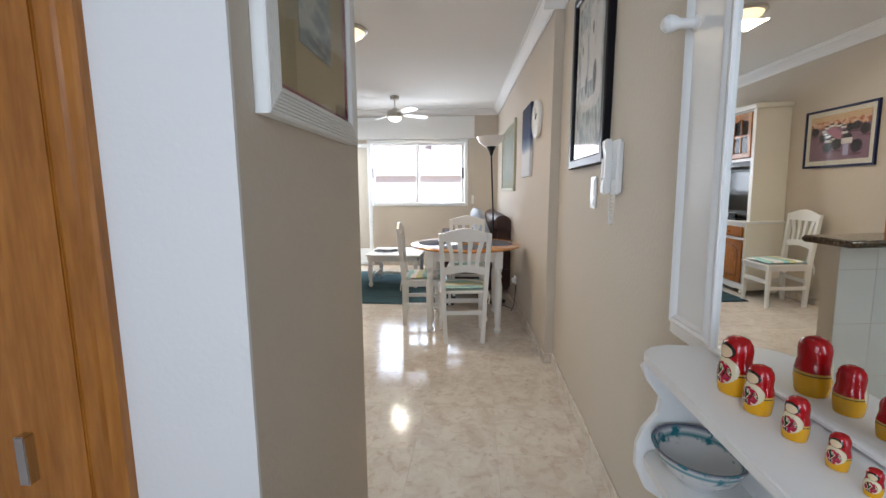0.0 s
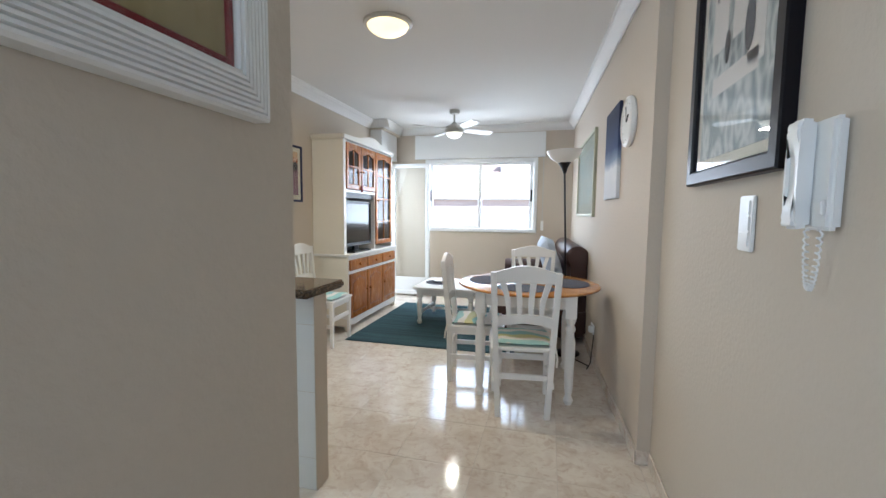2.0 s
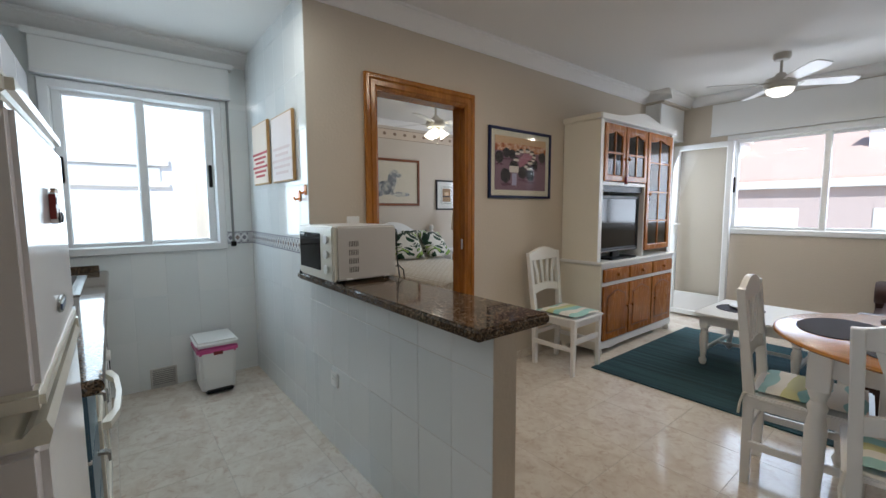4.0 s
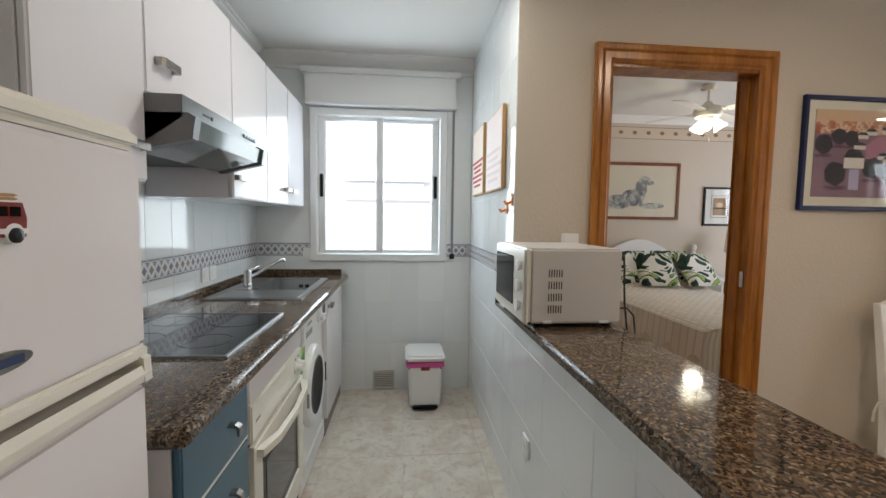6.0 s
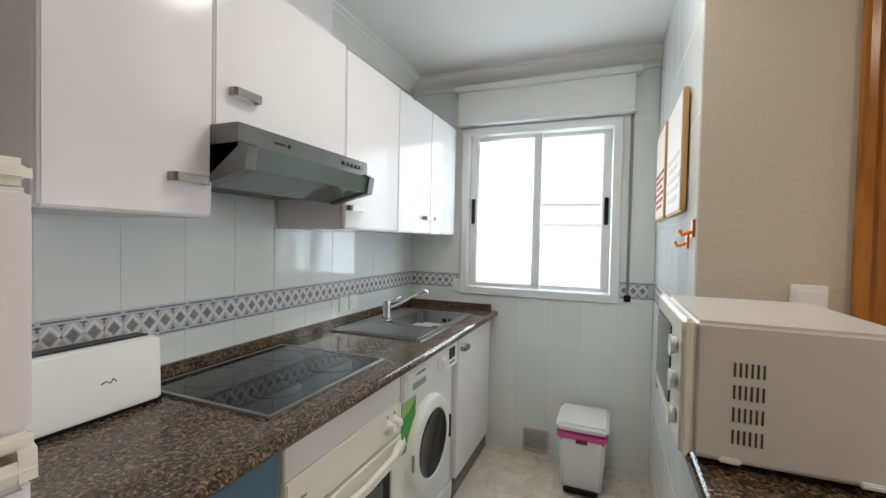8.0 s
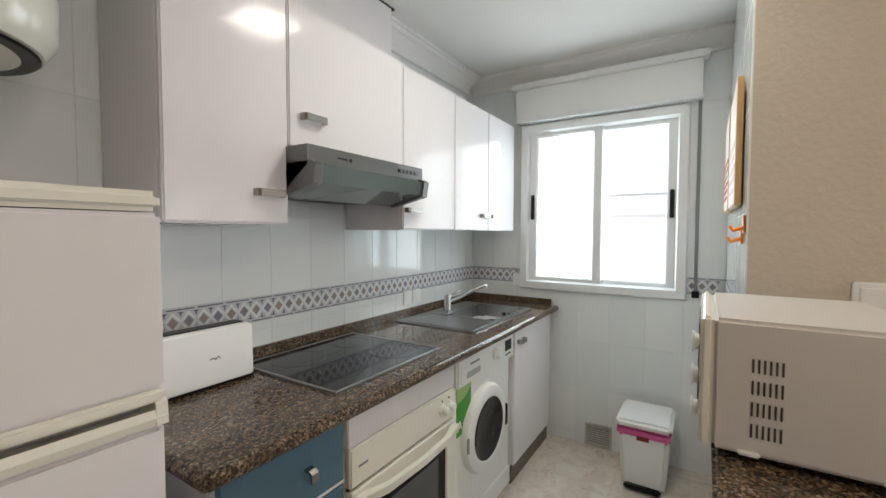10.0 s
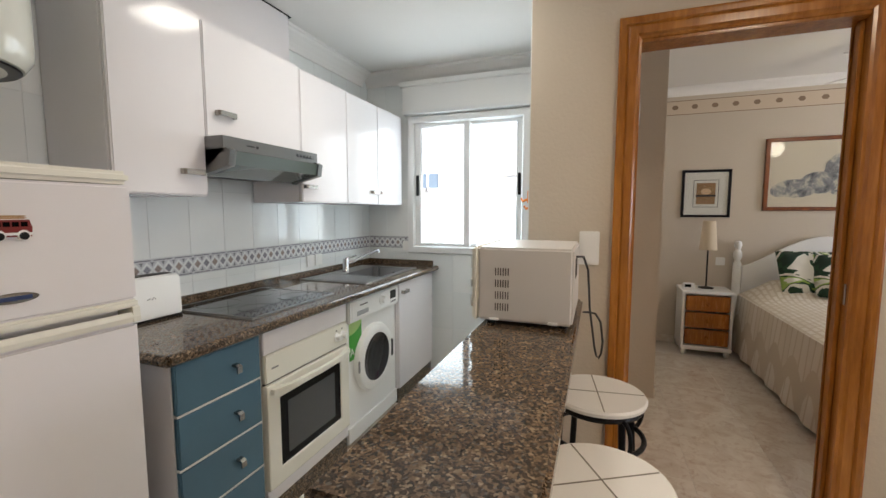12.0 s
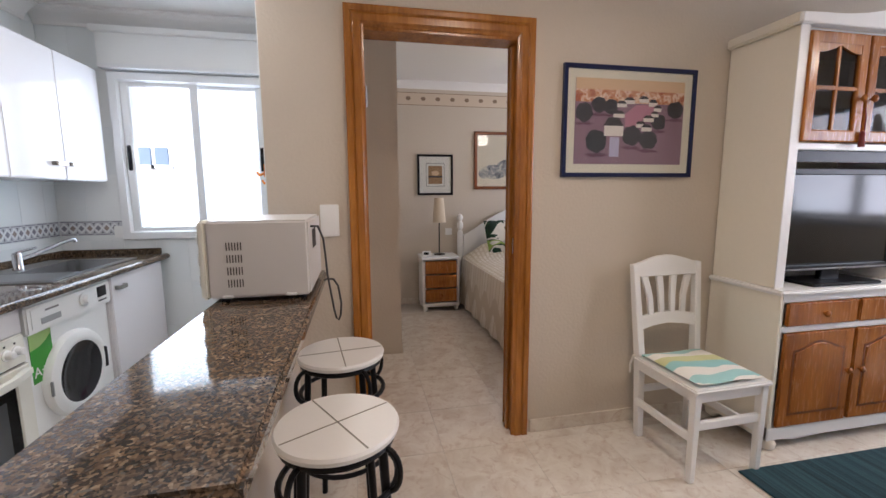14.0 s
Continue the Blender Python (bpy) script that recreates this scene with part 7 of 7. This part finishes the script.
def house(name, x0, y0, x1, y1, h, face, label, wins, coat=FAC):
    hs_ = thing(name, (0, 0, 0), label, "building")
    bx("wall", (x0, y0, -6, x1, y1, h), coat, hs_, bev=0)
    bx("parapet", (x0 - 0.15, y0 - 0.15, h, x1 + 0.15, y1 + 0.15, h + 0.18), FAC, hs_, bev=0.02)
    for u, z, w, hh, shut in wins:
        if face == "-y":
            b = (u - w / 2, y0 - 0.02, z, u + w / 2, y0 + 0.05, z + hh)
            sb = (u - w / 2 - 0.08, y0 - 0.08, z - 0.08, u + w / 2 + 0.08, y0 + 0.02, z)
        else:
            b = (x1 - 0.05, u - w / 2, z, x1 + 0.02, u + w / 2, z + hh)
            sb = (x1 - 0.02, u - w / 2 - 0.08, z - 0.08, x1 + 0.08, u + w / 2 + 0.08, z)
        wn = bx("window", b, shut, hs_, bev=0.01)
        bx("sill", sb, FAC, wn, bev=0.01)
    return hs_


SHUT = paint("pale_shutter", rgb("#d9d5cd"), 0.6)
BLUEW = paint("blue_window", rgb("#76838f"), 0.3)
house("apartment_building", -9, 14, 9, 22, 1.75, "-y", "sunlit pinkish building across the street from the living room", [(-6, 0.1, 1.4, 1.2, SHUT), (-3, 0.1, 1.4, 1.2, SHUT), (-0.4, 0.1, 1.4, 1.2, SHUT), (2.2, 0.1, 1.4, 1.2, SHUT), (5, 0.1, 1.4, 1.2, SHUT)], PINKFAC)
rf = thing("tiled_roof", (0, 0, 0), "clay tiled roof on the building across the street", "roof")
part("slope", slab([(14.1, 1.93), (14.1, 2.0), (18, 3.75), (21.9, 2.0), (21.9, 1.93)], -9, 9, "YZ"), ROOF, rf)
for cx in (-4.2, -1.2, 1.5):
    chm = thing("chimney", (cx, 16, 2.0), "white rendered chimney on the clay roof", "chimney", "chimneys")
    bx("stack", (-0.25, -0.25, 0, 0.25, 0.25, 1.15), FAC, chm, bev=0.01)
    bx("cap", (-0.32, -0.32, 1.15, 0.32, 0.32, 1.25), FAC, chm, bev=0.01)
tagged(part("outer_render", boxm(BX - 0.2, KY + 0.128, -6.0, -3.755, KY + 0.138, 2.9), FAC), "sunlit white outside wall beside the kitchen window", "", "", "structure")
house("apartment_building", -18, -8, -10.5, 9, 5.0, "+x", "sunlit white building opposite the kitchen window", [(-1.62, 1.95, 0.27, 0.38, BLUEW), (-1.28, 1.95, 0.27, 0.38, BLUEW), (4.6, 1.6, 1.6, 0.5, SHUT)])
opp = bpy.data.objects["apartment_building.001"]
bx("porch_roof", (-10.52, 0.53, 2.22, -10.43, 2.6, 2.38), FAC, opp, bev=0.01)
bx("porch_wall", (-10.52, 0.68, 1.88, -10.47, 2.45, 2.22), paint("pale_grey_render", rgb("#d6d5d2"), 0.85), opp, bev=0.01)
bx("porch_sill", (-10.52, 0.53, 1.78, -10.44, 2.6, 1.88), FAC, opp, bev=0.01)


# ---- floor tiles ----
def piece(name, mesh, loc, parent):
    ob = new(name, mesh)
    ob.location = loc
    ob.parent = parent
    return ob


def plate_mesh(name, w, d, h, material, bev=0.0015):
    bm = boxm(-w / 2, -d / 2, -h, w / 2, d / 2, 0)
    top = [e for e in bm.edges if all(v.co.z > -1e-6 for v in e.verts)]
    bmesh.ops.bevel(bm, geom=top, offset=bev, segments=1, affect="EDGES")
    me = bpy.data.meshes.new(name)
    bm.to_mesh(me)
    bm.free()
    me.materials.append(material)
    return me


PX, PY = 0.4155, 0.4335
floor_ob = bpy.data.objects["floor"]
fm = plate_mesh("tile", PX - 0.002, PY - 0.002, 0.006, TILE, 0.0008)
rest = bmesh.new()
for i in range(-12, 3):
    for j in range(-9, 13):
        cx, cy = 0.335 + (i + 0.5) * PX, 2.405 + (j + 0.5) * PY
        if not (-5.25 < cx < 1.0 and -1.55 < cy < 7.7):
            continue
        near = (-3.6 < cx < 0.95 and 0.75 < cy < 7.1) or (-0.6 < cx < 0.95 and cy < 0.75 and cy > -0.6) or (-5.1 < cx < -2.2 and 2.9 < cy < 4.3)
        if near:
            piece("tile", fm, (cx, cy, 0), floor_ob)
        else:
            add_box(rest, cx - PX / 2 + 0.0015, cy - PY / 2 + 0.0015, -0.006, cx + PX / 2 - 0.0015, cy + PY / 2 - 0.0015, 0)
part("outer_tiles", rest, TILE, floor_ob)["kind"] = "stuff"

# ---- kitchen wall tiles ----
TW, TH = 0.2025, 0.315
DECO = Mat("border_tile", rgb("#eceeee"), 0.1).m
BAND = paint("border_ground", rgb("#d0d1d6"), 0.12, 0.04, 50, 0)
LILAC = paint("tile_lilac", rgb("#94939c"), 0.2, 0.1, 60, 0)
ROSE = paint("tile_rose", rgb("#a89992"), 0.2, 0.1, 60, 0)
GREYL = paint("tile_line", rgb("#6f7078"), 0.25, 0.05, 60, 0)


def tile_mesh(name, axis, w, h, t, material):
    bm = boxm(-w / 2, -h / 2, 0, w / 2, h / 2, t)
    top = [e for e in bm.edges if all(v.co.z > t - 1e-6 for v in e.verts)]
    bmesh.ops.bevel(bm, geom=top, offset=0.0008, segments=1, affect="EDGES")
    if axis == "y+":
        rot = Matrix(((1, 0, 0), (0, 0, 1), (0, 1, 0)))
    elif axis == "y-":
        rot = Matrix(((1, 0, 0), (0, 0, -1), (0, 1, 0)))
    else:
        rot = Matrix(((0, 0, 1), (1, 0, 0), (0, 1, 0)))
    for v in bm.verts:
        v.co = rot @ v.co
    bmesh.ops.recalc_face_normals(bm, faces=bm.faces)
    me = bpy.data.meshes.new(name)
    bm.to_mesh(me)
    bm.free()
    me.materials.append(material)
    return me


B0, B1 = 1.036, 1.138
ROWS = [(-0.26, 0.055), (0.055, 0.37), (0.37, 0.685), (0.685, 1.0), (1.0, B0), (B1, B1 + TH), (B1 + TH, B1 + 2 * TH), (B1 + 2 * TH, B1 + 3 * TH), (B1 + 3 * TH, B1 + 4 * TH), (B1 + 4 * TH, B1 + 5 * TH)]


def clad(wall, axis, pos, u_start, u_min, u_max, z_top, holes=(), z_rows=ROWS):
    """Tiles one wall face; u runs along it, holes are (u0, z0, u1, z1)."""
    cache = {}
    k0 = math.floor((u_min - u_start) / TW)
    k1 = math.ceil((u_max - u_start) / TW)

    def cut(a, b, c, d):
        out = [(a, b, c, d)]
        for h in holes:
            nxt = []
            for p, q, r, s in out:
                if r <= h[0] or p >= h[2] or s <= h[1] or q >= h[3]:
                    nxt.append((p, q, r, s))
                    continue
                if q < h[1]:
                    nxt.append((p, q, r, h[1]))
                if s > h[3]:
                    nxt.append((p, h[3], r, s))
                q2, s2 = max(q, h[1]), min(s, h[3])
                if p < h[0]:
                    nxt.append((p, q2, h[0], s2))
                if r > h[2]:
                    nxt.append((h[2], q2, r, s2))
            out = nxt
        return out

    for k in range(k0, k1):
        a, b = max(u_min, u_start + k * TW), min(u_max, u_start + (k + 1) * TW)
        for z0, z1 in z_rows:
            z0, z1 = max(z0, 0.0), min(z1, z_top)
            if z1 - z0 < 0.012 or b - a < 0.012:
                continue
            for p, q, r, s in cut(a, z0, b, z1):
                w, h = round(r - p - 0.002, 3), round(s - q - 0.002, 3)
                if w < 0.01 or h < 0.01:
                    continue
                if (w, h) not in cache:
                    cache[(w, h)] = tile_mesh("tile", axis, w, h, 0.002, WTILE)
                loc = (pos, (p + r) / 2, (q + s) / 2) if axis == "x+" else ((p + r) / 2, pos, (q + s) / 2)
                piece("tile", cache[(w, h)], loc, wall)


WALLS = bpy.data.objects
clad(WALLS["wall_kitchen_back"], "y+", 0.885, -1.568, -3.50, -0.31, KC)
clad(WALLS["wall_kitchen_window"], "x+", -3.503, 1.671, 0.89, KY, KC, [(1.27, 1.0, 2.29, 2.13)])
BAR_ROWS = [(0.0, 0.155), (0.155, 0.47), (0.47, 0.785), (0.785, 0.918)]
clad(WALLS["wall_bar"], "y-", KY + 0.003, -0.751 - 8 * TW, -2.235, -0.749, 0.918, (), BAR_ROWS)
clad(WALLS["wall_kitchen_tiled"], "y-", KY + 0.003, -0.751 - 8 * TW, -3.50, -2.236, KC, (), BAR_ROWS[:3] + [(0.785, B0)] + ROWS[5:])


# patterned border: pale band, thin lines and a lattice with small lozenges
def border(wall, axis, pos, u_min, u_max, step=0.050625):
    def at(u, z, d):
        if axis == "x+":
            return (pos + d, u, z)
        return (u, pos + (d if axis == "y+" else -d), z)

    def strip(bm, pts, d0, d1):
        a = [bm.verts.new(at(u, z, d0)) for u, z in pts]
        b = [bm.verts.new(at(u, z, d1)) for u, z in pts]
        bm.faces.new(a[::-1])
        bm.faces.new(b)
        n = len(a)
        for i in range(n):
            bm.faces.new((a[i], a[(i + 1) % n], b[(i + 1) % n], b[i]))

    band = bmesh.new()
    strip(band, [(u_min, B0 + 0.001), (u_max, B0 + 0.001), (u_max, B1 - 0.001), (u_min, B1 - 0.001)], 0, 0.007)
    bo = part("border_band", band, BAND, wall)
    lines = bmesh.new()
    n4 = int((u_max - u_min) / (4 * step)) + 1
    for k in range(n4 * 2):
        a, b = u_min + k * 2 * step + 0.006, min(u_max, u_min + (k + 1) * 2 * step - 0.006)
        if b - a < 0.02:
            continue
        for z in (B0 + 0.006, B1 - 0.010):
            strip(lines, [(a, z), (b, z), (b, z + 0.004), (a, z + 0.004)], 0.007, 0.0078)
    part("border_line", lines, GREYL, bo)["kind"] = "stuff"
    zc = (B0 + B1) / 2
    tri = [bmesh.new(), bmesh.new(), bmesh.new(), bmesh.new()]
    n = int((u_max - u_min) / step)
    e = step / 2
    for k in range(n):
        uc = u_min + (k + 0.5) * step
        strip(tri[k % 2], [(uc - 0.0165, zc), (uc, zc - 0.0195), (uc + 0.0165, zc), (uc, zc + 0.0195)], 0.007, 0.0078)
        # small dots in the lozenge
        for du, dz in ((-0.006, 0), (0.006, 0), (0, -0.008), (0, 0.008)):
            strip(tri[2], [(uc + du - 0.002, zc + dz), (uc + du, zc + dz - 0.0025), (uc + du + 0.002, zc + dz), (uc + du, zc + dz + 0.0025)], 0.0078, 0.0084)
        # leaf sprigs between the lattice bars
        for s_ in (1, -1):
            zb = zc + s_ * 0.033
            strip(tri[2], [(uc + e - 0.011, zb), (uc + e, zb - s_ * 0.006), (uc + e + 0.011, zb), (uc + e, zb + s_ * 0.002)], 0.007, 0.0078)
            strip(tri[2], [(uc + e - 0.004, zb - s_ * 0.007), (uc + e, zb - s_ * 0.016), (uc + e + 0.004, zb - s_ * 0.007)], 0.007, 0.0078)
        # raised lattice bars
        for s_ in (1, -1):
            strip(tri[3], [(uc - e, zc + s_ * 0.006), (uc - e, zc - s_ * 0.006), (uc, zc + s_ * 0.024), (uc, zc + s_ * 0.036)], 0.007, 0.0082)
            strip(tri[3], [(uc + e, zc + s_ * 0.006), (uc + e, zc - s_ * 0.006), (uc, zc + s_ * 0.024), (uc, zc + s_ * 0.036)], 0.007, 0.0082)
    for b_, mt_ in zip(tri, (LILAC, ROSE, GREYL, DECO)):
        part("border_pattern", b_, mt_, bo)["kind"] = "stuff"


border(WALLS["wall_kitchen_back"], "y+", 0.880, -3.50, -0.31)
border(WALLS["wall_kitchen_window"], "x+", -3.508, 0.89, 1.27)
border(WALLS["wall_kitchen_window"], "x+", -3.508, 2.29, KY)
border(WALLS["wall_kitchen_tiled"], "y-", KY + 0.008, -3.50, -2.236)
